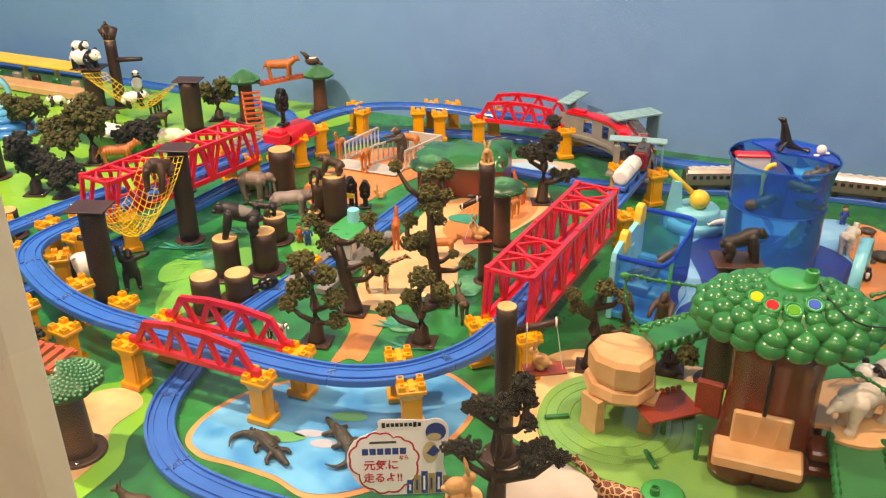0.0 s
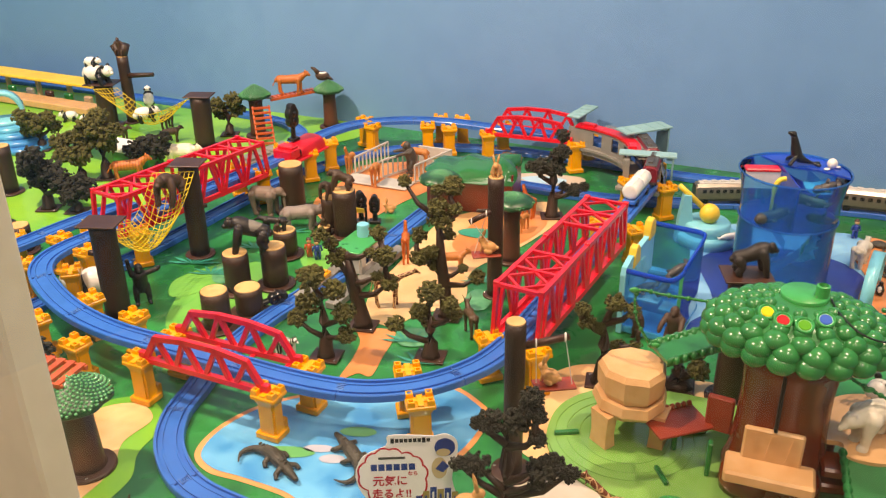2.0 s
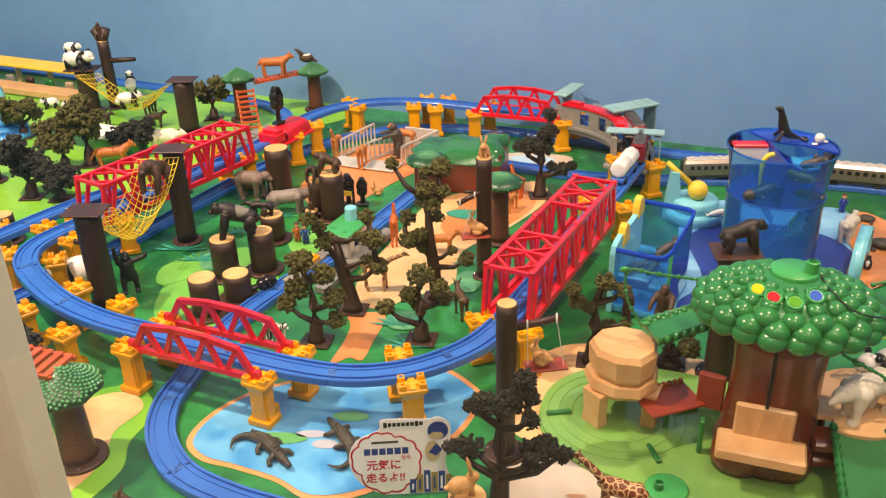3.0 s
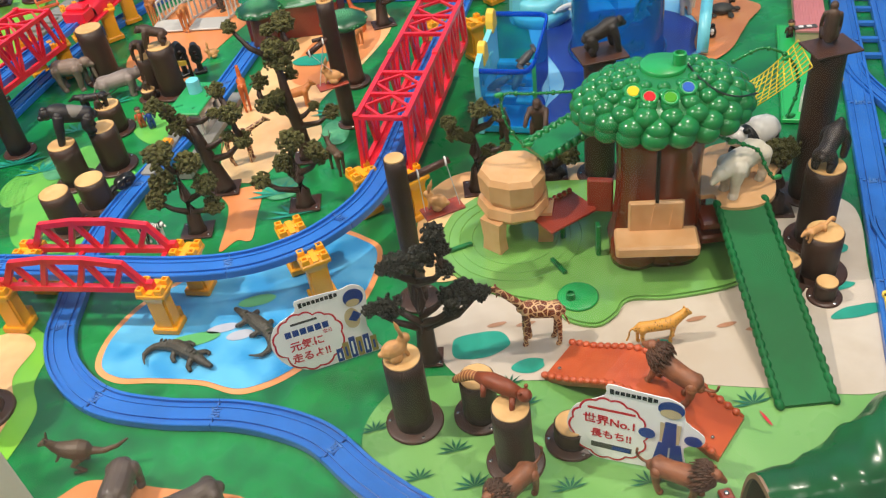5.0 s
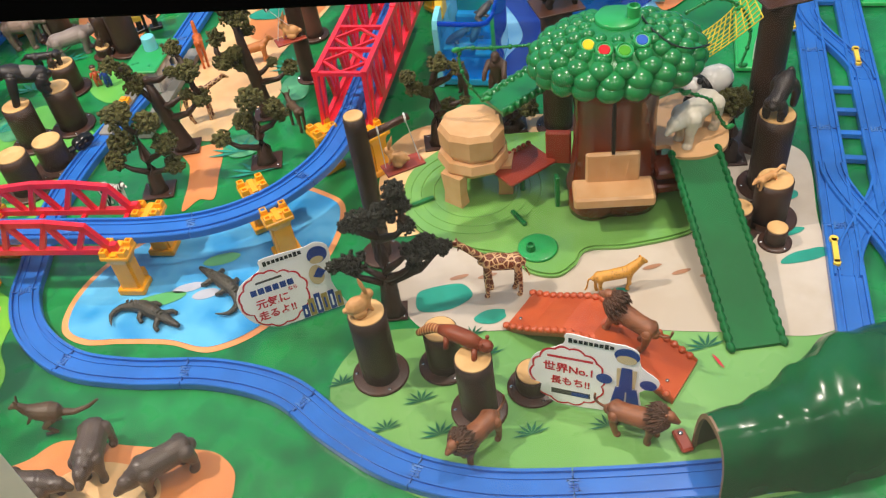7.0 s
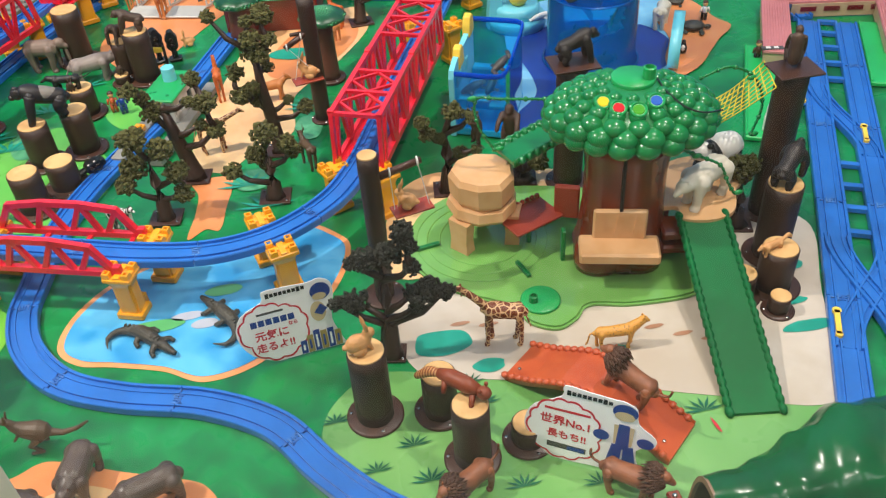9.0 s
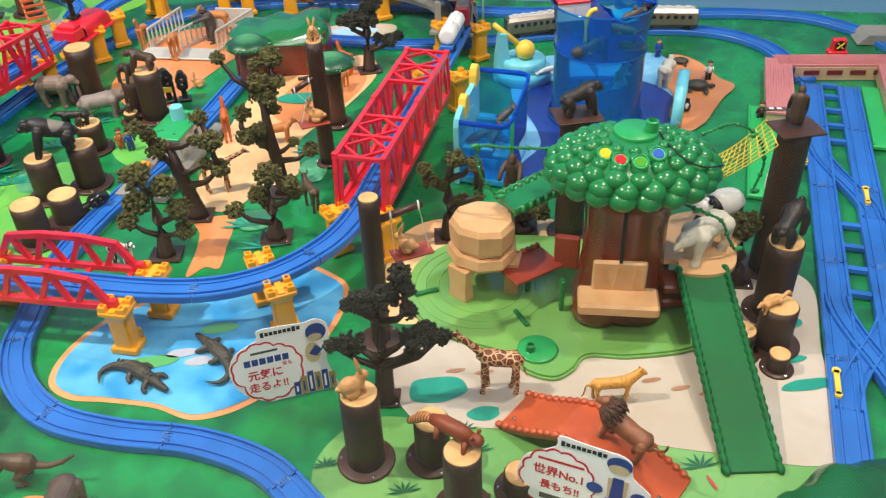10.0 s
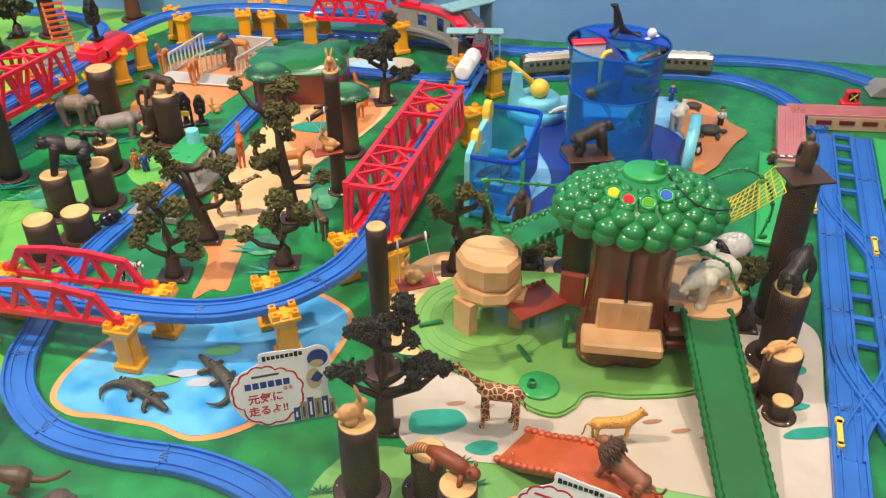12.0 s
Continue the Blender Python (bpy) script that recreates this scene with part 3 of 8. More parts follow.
arch_bridge((0.180, 2.073), -17, 0.205, 0.078, 0.0745, 0.050, "red plastic arched toy bridge at the back of the loop")


# ---- logs and posts ----
def log(at, h, r, label, plate=0.0, foot=None, lean=(0, 0), peg=None, name="log_stump"):
    """A bark-covered log on a screwed disc; plate: a square board on top."""
    th = thing(name, (at[0], at[1], 0.002), at[2] if len(at) > 2 else 0, label, "log", "brown logs")
    foot = foot or r * 1.55
    bm = bmesh.new()
    lathe(bm, [(foot, 0), (foot, 0.0025), (foot * 0.93, 0.0035)], 28)
    part("foot_disc", bm, M_DBROWN, th, "dark brown disc", True)
    for a in (0.7, 0.7 + 2.2, 0.7 + 4.2):
        bm = bmesh.new()
        ball(bm, (foot * 0.84 * math.cos(a), foot * 0.84 * math.sin(a), 0.0036), (0.0022, 0.0022, 0.0012), 8, 5)
        part("screw", bm, M_SCREW, th, "bright screw head")
    bm = bmesh.new()
    n, seg = max(4, int(h / 0.02)), 22
    rings = []
    for i in range(n + 1):
        z = 0.003 + (h - 0.005) * i / n
        rings.append([(lean[0] * z / h + r * (1 + 0.05 * noise.noise((math.cos(a) * 2 + at[0] * 9, math.sin(a) * 2, z * 12))) * math.cos(a),
                       lean[1] * z / h + r * (1 + 0.05 * noise.noise((math.cos(a) * 2, math.sin(a) * 2 + at[1] * 9, z * 12))) * math.sin(a), z)
                      for a in (2 * math.pi * j / seg for j in range(seg))])
    loft(bm, rings)
    part("trunk", bm, M_BROWN, th, "dark bark", True)
    if plate:
        bm = bmesh.new()
        box(bm, (lean[0], lean[1], h - 0.001), (plate, plate * 0.8, 0.003), bevel=0.0006)
        part("board", bm, M_DBROWN, th, "square brown board")
    else:
        bm = bmesh.new()
        lathe(bm, [(r * 0.93, h - 0.003), (r * 0.93, h - 0.0005), (r * 0.87, h)], 24, (lean[0], lean[1], 0))
        part("cut_end", bm, M_CUT, th, "pale sawn end")
    if peg:
        bm = bmesh.new()
        z, a, ln = peg
        d = Vector((math.cos(radians(a)), math.sin(radians(a)), 0.12))
        tube(bm, [Vector((0, 0, z)) + d * r * 0.8, Vector((0, 0, z)) + d * (r + ln)], [r * 0.26, r * 0.24], 8)
        part("branch_stub", bm, M_BROWN, th, "", True)
    return th


PLAIN = "short dark bark log with a pale sawn top"
for at, h, r in (((0.109, 0.679), 0.109, 0.0215), ((0.184, 0.668), 0.065, 0.020), ((0.205, 0.594), 0.092, 0.0205), ((0.271, 0.605), 0.030, 0.019), ((0.630, 0.724), 0.027, 0.0135),
                 ((0.645, 0.768), 0.067, 0.023), ((0.596, 0.762), 0.040, 0.018), ((0.672, 0.828), 0.119, 0.0235),
                 ((-0.353, 1.213), 0.070, 0.0235), ((-0.358, 1.346), 0.076, 0.0235), ((-0.308, 1.498), 0.054, 0.023), ((-0.295, 1.371), 0.080, 0.0235), ((-0.313, 1.264), 0.051, 0.0235),
                 ((-0.347, 1.720), 0.110, 0.0265), ((-1.048, 1.789), 0.116, 0.021), ((-0.965, 1.600), 0.050, 0.021), ((-0.845, 1.480), 0.058, 0.021), ((-0.207, 1.600), 0.100, 0.024), ((-0.245, 1.640), 0.068, 0.020), ((-0.252, 1.595), 0.020, 0.014)):
    log(at, h, r, PLAIN)
log((0.110, 1.354), 0.228, 0.0135, "tall thin dark bark post with a rabbit figure on top", peg=(0.165, 200, 0.02), name="log_post")
log((-0.480, 1.487), 0.194, 0.019, "tall dark bark post with a square board holding a net", 0.062, name="log_post", peg=(0.10, 20, 0.006))
log((-0.538, 1.237), 0.179, 0.0215, "tall dark bark post topped by a square brown board", 0.066, name="log_post", peg=(0.12, 190, 0.008))
log((-0.692, 2.137), 0.143, 0.026, "dark bark post topped by a square brown board on the meadow", 0.070, name="log_post")
log((-1.04, 2.315), 0.126, 0.026, "dark bark post with a board carrying panda figures", 0.088, name="log_post")
log((-0.985, 2.348), 0.195, 0.016, "tall dark forked post with a crossbar on the meadow", name="log_post")
log((0.149, 0.878), 0.226, 0.0125, "tall thin dark bark post with a swing arm", name="log_post", foot=0.028)
log((0.461, 1.063), 0.203, 0.022, "dark bark post with a square board carrying an ape", 0.066, name="log_post")
log((0.708, 0.918), 0.229, 0.021, "tall dark bark post with a square board beside the tracks", 0.060, name="log_post", peg=(0.14, 20, 0.006))


# ---- foam trees ----
def ico():
    bm = bmesh.new()
    bmesh.ops.create_icosphere(bm, subdivisions=1, radius=1)
    v = np.array([x.co[:] for x in bm.verts])
    bm.verts.index_update()
    f = np.array([[x.index for x in y.verts] for y in bm.faces])
    bm.free()
    return v, f


ICO_V, ICO_F = ico()


def foam(name, clumps, material, parent, seed, per=190):
    """Crumbly foam foliage: each clump is many small ragged lumps."""
    rng = np.random.default_rng(seed)
    vs, fs, k = [], [], 0
    for x, y, z, r in clumps:
        d = rng.normal(size=(per, 3))
        d /= np.linalg.norm(d, axis=1)[:, None]
        c = d * r * rng.uniform(0.35, 0.95, (per, 1)) * np.array([1.0, 1.0, 0.84])
        for q in c:
            s = r * rng.uniform(0.09, 0.19)
            vs.append(ICO_V * (s * (1 + rng.uniform(-0.45, 0.45, (len(ICO_V), 1)))) + q + (x, y, z))
            fs.append(ICO_F + k)
            k += len(ICO_V)
    me = bpy.data.meshes.new(name)
    me.from_pydata(np.concatenate(vs).tolist(), [], np.concatenate(fs).tolist())
    me.materials.append(material)
    ob = new(name, me)
    ob.parent = parent
    return ob


def tree(at, clumps, r, label, material, seed, fork=0.46, bend=(0, 0), rz=0, base=0.048):
    """clumps: (dx, dz, radius) across the view, with a seeded depth."""
    rng = random.Random(seed)
    th = thing("foam_tree", (at[0], at[1], 0.002), rz, label, "tree", "model trees")
    bm = bmesh.new()
    box(bm, (0, 0, 0.0015), (base, base * 0.85, 0.003), bevel=0.0005)
    part("foot_board", bm, M_DBROWN, th, "square brown board")
    for sx, sy in ((0.38, -0.3), (-0.38, 0.3)):
        bm = bmesh.new()
        ball(bm, (sx * base, sy * base, 0.0032), (0.0021, 0.0021, 0.0012), 8, 5)
        part("screw", bm, M_SCREW, th, "bright screw head")
    pts = [(dx, (rng.random() - 0.5) * 0.036, dz, cr) for dx, dz, cr in clumps]
    ztop = max(p[2] for p in pts)
    fk = ztop * fork
    bm = bmesh.new()
    tube(bm, [(0, 0, 0.002), (0, 0, 0.008), (bend[0] * 0.3, 0.002, fk * 0.5), (bend[0] * 0.7, bend[1], fk), (bend[0], bend[1], ztop * 0.80)], [r * 2.0, r * 1.45, r * 1.25, r * 1.05, r * 0.4], 9, wob=0.12)
    part("trunk", bm, M_BROWN, th, "dark brown trunk", True)
    done = []
    for p in sorted(pts, key=lambda q: q[2]):
        e = Vector(p[:3])
        zs = min(max(p[2] - 0.70 * abs(p[0]), fk * 0.55), ztop * 0.76)
        s = Vector((bend[0] * min(1, 0.3 + 0.7 * zs / max(fk, 0.001)), bend[1], zs))
        for q in done:
            if q.z < e.z - 0.012 and (q - e).length < (s - e).length * 0.8:
                s = q
        m = s.lerp(e, 0.55) + Vector(((rng.random() - 0.5) * 0.012, 0, -0.12 * (e - s).length))
        bm = bmesh.new()
        tube(bm, [s, m, e], [r * 0.68, r * 0.50, r * 0.28], 7, wob=0.1)
        part("limb", bm, M_BROWN, th, "", True)
        done.append(e)
    foam("foliage", pts, material, th, seed)
    return th


def px(s, *c):
    return [(dx * s, dz * s * 1.10, r * s * 1.12) for dx, dz, r in c]


FT = "model tree with a dark brown trunk and clumps of olive foam"
tree((-0.150, 1.133), [(-0.014, 0.142, 0.0251), (0.019, 0.121, 0.0205), (-0.030, 0.087, 0.0228), (-0.044, 0.066, 0.0171), (0.035, 0.083, 0.0199), (0.034, 0.043, 0.0177)], 0.0080, FT, M_FOAM, 11, rz=-8)
tree((0.016, 1.143), [(-0.056, 0.055, 0.0169), (-0.018, 0.077, 0.0175), (-0.004, 0.060, 0.0127), (0.0055, 0.125, 0.0212), (0.037, 0.108, 0.0165), (0.040, 0.086, 0.0143)], 0.0085, FT, M_FOAM, 12, fork=0.40, rz=-8)
tree((-0.108, 1.231), [(-0.061, 0.168, 0.0154), (-0.050, 0.147, 0.0148), (-0.040, 0.123, 0.0199), (0.030, 0.170, 0.0160), (0.023, 0.145, 0.0103), (0.048, 0.141, 0.0205), (0.055, 0.095, 0.0168), (0.033, 0.104, 0.0114)], 0.0098, FT, M_FOAM, 13, fork=0.50, bend=(-0.020, 0), rz=-8)
tree((0.031, 1.273), [(0.000, 0.185, 0.0191), (-0.020, 0.176, 0.0160), (-0.048, 0.148, 0.0158), (0.001, 0.148, 0.0135), (-0.045, 0.113, 0.0180), (-0.023, 0.126, 0.0150), (-0.021, 0.095, 0.0171), (0.027, 0.092, 0.0106), (0.055, 0.085, 0.0153), (0.010, 0.238, 0.0201), (-0.013, 0.234, 0.0121), (-0.071, 0.240, 0.0128), (-0.008, 0.210, 0.0191), (0.018, 0.206, 0.0141)], 0.0085, "tall model tree with clumps of olive foam", M_FOAM, 14, bend=(-0.012, 0), rz=-8)
tree((0.222, 1.718), [(0.017, 0.177, 0.0175), (0.013, 0.151, 0.021), (-0.025, 0.112, 0.0255), (0.003, 0.117, 0.0225), (-0.046, 0.108, 0.015), (0.042, 0.069, 0.018), (0.024, 0.064, 0.0133), (0.066, 0.066, 0.0132), (0.007, 0.134, 0.0186)], 0.009, "model tree with a dark trunk and clumps of blackish foam", M_FOAM2, 15, rz=4)
tree((0.280, 1.090), [(-0.034, 0.126, 0.0128), (-0.027, 0.104, 0.0145), (-0.009, 0.097, 0.0107), (0.011, 0.139, 0.0171), (0.037, 0.130, 0.0142), (0.020, 0.063, 0.0132), (0.045, 0.077, 0.0103)], 0.009, FT, M_FOAM, 16, rz=-8)
tree((0.393, 1.088), px(0.00089, (30, 34, 19), (-16, 40, 12), (26, 52, 12)), 0.012, FT, M_FOAM, 17, rz=-12)
tree((0.142, 0.770), [(0.030, 0.206, 0.0135), (0.036, 0.098, 0.0165), (0.055, 0.118, 0.0150), (0.028, 0.192, 0.0141), (0.034, 0.176, 0.0136), (0.011, 0.162, 0.0176), (-0.017, 0.157, 0.0167), (-0.033, 0.152, 0.0106), (0.036, 0.150, 0.0123), (0.049, 0.110, 0.0185), (0.072, 0.098, 0.0128), (0.038, 0.087, 0.0119), (-0.036, 0.086, 0.0176), (-0.060, 0.079, 0.0110)], 0.0085, "model tree with a dark trunk and blackish foam clumps", M_FOAM2, 18, rz=-12, base=0.036)
tree((0.655, 0.90), px(0.00088, (-10, 92, 24), (10, 98, 18), (-40, 60, 9)), 0.010, FT, M_FOAM, 19, rz=-16)
OLIVE, BLACKISH = "model tree with olive foam foliage on the meadow", "low model tree with blackish foam on the meadow"
tree((-1.128, 2.094), [(-0.028, 0.096, 0.0288), (0.001, 0.076, 0.0312), (-0.029, 0.055, 0.0264), (0.034, 0.092, 0.0240), (0.037, 0.062, 0.0228)], 0.0085, OLIVE, M_FOAM, 200, rz=4)
tree((-0.856, 1.891), [(-0.014, 0.136, 0.0348), (0.005, 0.104, 0.0372), (0.046, 0.129, 0.0228), (-0.032, 0.115, 0.0270), (0.004, 0.157, 0.0252), (0.018, 0.082, 0.0228)], 0.0095, OLIVE, M_FOAM, 201, rz=4)
tree((-0.905, 1.862), [(-0.039, 0.099, 0.0270), (-0.002, 0.113, 0.0228), (0.006, 0.070, 0.0312), (-0.030, 0.076, 0.0270), (0.022, 0.092, 0.0216)], 0.0085, OLIVE, M_FOAM, 202, rz=4)
tree((-0.904, 1.696), [(-0.009, 0.124, 0.0330), (-0.031, 0.097, 0.0300), (0.023, 0.086, 0.0348), (0.047, 0.068, 0.0288), (-0.010, 0.064, 0.0312)], 0.0095, BLACKISH, M_FOAM2, 203, rz=4)
tree((-0.832, 1.686), [(0.026, 0.056, 0.0312), (-0.005, 0.044, 0.0264), (0.010, 0.072, 0.0216)], 0.0085, BLACKISH, M_FOAM2, 204, rz=4)
tree((-0.763, 1.960), [(-0.041, 0.054, 0.0294), (-0.010, 0.066, 0.0300), (0.017, 0.052, 0.0312), (0.037, 0.083, 0.0198), (-0.020, 0.040, 0.0240)], 0.0085, BLACKISH, M_FOAM2, 205, rz=4)
tree((-0.660, 2.245), [(0.024, 0.104, 0.0264), (-0.030, 0.086, 0.0288), (0.026, 0.070, 0.0264), (-0.020, 0.060, 0.0240)], 0.0085, OLIVE, M_FOAM, 206, rz=4)
tree((-1.120, 1.690), [(-0.030, 0.080, 0.0288), (0.004, 0.098, 0.0288), (0.034, 0.076, 0.0264), (-0.004, 0.062, 0.0264)], 0.0085, BLACKISH, M_FOAM2, 207, rz=4)
for i, (x, y) in enumerate(((-0.585, 1.03), (-0.555, 0.985), (-0.635, 1.075))):
    tree((x, y), px(0.0010, (-20, 55, 22), (14, 66, 22), (0, 40, 18)), 0.008, "low model tree with blackish foam beside the raised loop", M_FOAM2, 300 + i)

# ---- the tree house and its play set ----
HOUSE = (0.476, 0.886)
th = thing("toy_tree_house", (*HOUSE, 0.009), -10, "glossy plastic tree house with bubbly green crown and brown trunk", "toy tree house")
bm = bmesh.new()
seg, rings = 40, []
for z, r in ((0.0, 0.062), (0.012, 0.064), (0.03, 0.058), (0.08, 0.053), (0.13, 0.052), (0.17, 0.055), (0.20, 0.066)):
    rings.append([(r * (1 + 0.035 * math.cos(5 * a + 0.6) + 0.02 * math.cos(9 * a)) * math.cos(a), 0.92 * r * (1 + 0.035 * math.cos(5 * a + 0.6)) * math.sin(a), z) for a in (2 * math.pi * j / seg for j in range(seg))])
loft(bm, rings)
part("trunk", bm, M_TRUNK, th, "glossy chestnut trunk", True)
TURN = Matrix.Translation((-0.008, 0.002, 0)) @ Matrix.Rotation(radians(-6), 4, "Z")
bm = bmesh.new()
bar(bm, TURN @ Vector((0.002, -0.0565, 0.106)), TURN @ Vector((0.002, -0.0505, 0.19)), 0.0042, 0.006)
part("seam", bm, M_BLACK, th, "dark vertical seam")
# crown: a dome set with rows of bubbles
bm = bmesh.new()
lathe(bm, [(0.050, 0.196), (0.088, 0.198), (0.098, 0.206), (0.097, 0.216), (0.088, 0.228), (0.072, 0.239), (0.055, 0.2455), (0.030, 0.2512), (0.004, 0.2522)], 44, (0.001, 0.004, 0), 1.0, 0.76)
part("crown", bm, M_CANOPY, th, "glossy green moulded crown", True)
rg = random.Random(4)
for rad, z, cnt, br in ((0.0945, 0.2070, 20, 0.0168), (0.0930, 0.2185, 19, 0.0155), (0.0835, 0.2290, 18, 0.0138), (0.0695, 0.2380, 18, 0.0112), (0.0530, 0.2440, 15, 0.0098), (0.0380, 0.2480, 11, 0.0084)):
    off = rg.random()
    for i in range(cnt):
        a = 2 * math.pi * (i + off) / cnt
        k = br * (0.94 + 0.12 * rg.random())
        bm = bmesh.new()
        ball(bm, (0.001 + rad * math.cos(a), 0.004 + 0.76 * rad * math.sin(a), z), (k, k, k * 0.80), 14, 9)
        part("leaf_bubble", bm, M_CANOPY, th, "", True)
bm = bmesh.new()
lathe(bm, [(0.027, 0.246), (0.027, 0.2555), (0.026, 0.2565), (0.002, 0.257)], 32, (0.0035, 0.0155, 0))
cap = part("top_disc", bm, M_MGREEN, th, "round mid-green disc", True)
bm = bmesh.new()
lathe(bm, [(0.0078, 0.254), (0.0078, 0.270), (0.0056, 0.271), (0.0052, 0.262)], 16, (0.021, 0.010, 0))
part("knob", bm, M_MGREEN, cap, "hollow green knob")
def button_mat(*a):
    m = mat(*a[:3], 0.6)
    m.node_tree.nodes["Principled BSDF"].inputs["Specular IOR Level"].default_value = 0.15
    return m


for i, (dx, dy, z, m) in enumerate(((-0.0393, -0.0251, 0.2450, button_mat("yellow_button", "e0c020", "d0ac14", 0.3)), (-0.0238, -0.0407, 0.2450, button_mat("red_button", "c81c28", "b01420", 0.3)), (-0.0018, -0.0474, 0.2450, button_mat("green_button", "4a9c24", "3c881c", 0.3)), (0.0205, -0.0362, 0.2490, button_mat("blue_button", "2c5cb8", "224ca0", 0.3)))):
    tilt = Matrix.Translation((dx, dy, z)) @ Matrix.Rotation(0.5, 4, "X")
    bm = bmesh.new()
    lathe(bm, [(0.0102, -0.010), (0.0102, 0.0048), (0.0090, 0.0058), (0.0074, 0.0040)], 20)
    bm.transform(tilt)
    b = part("button_rim", bm, M_MGREEN, th, "green button rim")
    bm = bmesh.new()
    lathe(bm, [(0.0069, 0.0), (0.0069, 0.0040), (0.006, 0.0048)], 18)
    bm.transform(tilt)
    bd = part("button", bm, m, b, ("yellow", "red", "green", "blue")[i] + " push button")
# crack line on the removable crown piece
bm = bmesh.new()
tube(bm, smooth_line([(0.032, 0.012, 0.2530), (0.035, -0.012, 0.2525), (0.042, -0.028, 0.2500), (0.055, -0.043, 0.2440), (0.076, -0.046, 0.2375), (0.104, -0.026, 0.2270)], n=5), 0.0011, 6)
part("crown_gap", bm, M_BLACK, th, "dark gap round the crown flap")
bm = bmesh.new()
box(bm, (0.002, -0.069, 0.0525), (0.102, 0.044, 0.017), TURN, bevel=0.003)
part("bench_seat", bm, M_TAN, th, "tan moulded seat")
bm = bmesh.new()
box(bm, (0.002, -0.053, 0.082), (0.068, 0.008, 0.046), TURN, bevel=0.0025)
for i, k in enumerate((-1.4, -0.5, 0.4, 1.3)):
    bar(bm, TURN @ Vector((0.002 + k * 0.013, -0.0575, 0.066)), TURN @ Vector((0.002 + k * 0.013 + (0.004 if i % 2 else -0.004), -0.0575, 0.100)), 0.0012, 0.0016)
part("bench_back", bm, M_TAN, th, "tan grooved backrest")
for sx in (-1, 1):
    bm = bmesh.new()
    lathe(bm, [(0.032, 0.0), (0.034, 0.012), (0.032, 0.032), (0.026, 0.036)], 20, (sx * 0.026 - 0.006, -0.034, 0.002), 1.0, 0.85)
    part("trunk_foot", bm, M_TRUNK, th, "glossy rounded trunk foot", True)
for i, z in enumerate((0.045, 0.022)):
    bm = bmesh.new()
    box(bm, (0.068, -0.02, z), (0.036, 0.04, 0.014), bevel=0.003)
    part("step_block", bm, M_TRUNK, th)
bm = bmesh.new()
box(bm, (-0.073, 0.012, 0.062), (0.034, 0.010, 0.052), Matrix.Rotation(-0.25, 4, "Z"), bevel=0.002)
part("open_door", bm, M_RUST, th, "open rust-brown side door")
bm = bmesh.new()
box(bm, (-0.078, -0.018, 0.026), (0.006, 0.012, 0.05), bevel=0.001)
part("side_bracket", bm, M_DGREEN, th, "dark green bracket")


def vine(pts, name="vine_chain"):
    t = thing(name, pts[0], 0, "beaded green plastic vine hanging from the tree house", "vine", "plastic vines")
    o = Vector(pts[0])
    bm = bmesh.new()
    ln = smooth_line(pts, n=8)
    tube(bm, [p - o for p in ln], 0.0017, 6)
    for i, p in enumerate(even(ln, 0.008)):
        ball(bm, p - o, 0.0024 if i % 3 else 0.0035, 7, 5)
    part("vine", bm, M_CANOPY, t, "", True)
    for p, s in ((ln[-1], 1), (ln[len(ln) // 2], -1)):
        bm = bmesh.new()
        ball(bm, p - o + Vector((0.005 * s, 0, 0.002)), (0.007, 0.003, 0.004), 8, 5)
        part("leaf", bm, M_MGREEN, t, "", True)
    return t


vine([(0.512, 0.832, 0.240), (0.524, 0.842, 0.212), (0.536, 0.860, 0.178), (0.566, 0.862, 0.158), (0.596, 0.862, 0.139), (0.609, 0.860, 0.112), (0.625, 0.864, 0.086)])
vine([(0.385, 0.945, 0.225), (0.335, 0.965, 0.222), (0.305, 0.985, 0.215), (0.305, 0.975, 0.18), (0.325, 0.965, 0.145)])
vine([(0.60, 0.955, 0.215), (0.64, 0.955, 0.225), (0.675, 0.95, 0.205), (0.690, 0.945, 0.165), (0.675, 0.935, 0.125)])

# platform with its slide
th = thing("figure_platform", (0.578, 0.880, 0.0), -8, "tan plastic lookout platform fixed to the tree house", "platform")
bm = bmesh.new()
ring = smooth_line([(-0.055, -0.012, 0), (-0.030, -0.020, 0), (-0.030, -0.045, 0), (0.01, -0.052, 0), (0.042, -0.035, 0), (0.058, 0.01, 0), (0.072, 0.03, 0), (0.072, 0.085, 0), (0.0, 0.09, 0), (-0.045, 0.05, 0)], True, 5)
loft(bm, [[(p.x, p.y, z) for p in ring] for z in (0.0745, 0.081)])
part("deck", bm, M_TAN, th, "tan moulded deck")
for sx, sy in ((0.0, -0.02), (0.025, 0.04), (-0.03, 0.03)):
    bm = bmesh.new()
    lathe(bm, [(0.010, 0.003), (0.007, 0.02), (0.007, 0.0745)], 12, (sx, sy, 0))
    part("support", bm, M_TRUNK, th, "brown support", True)


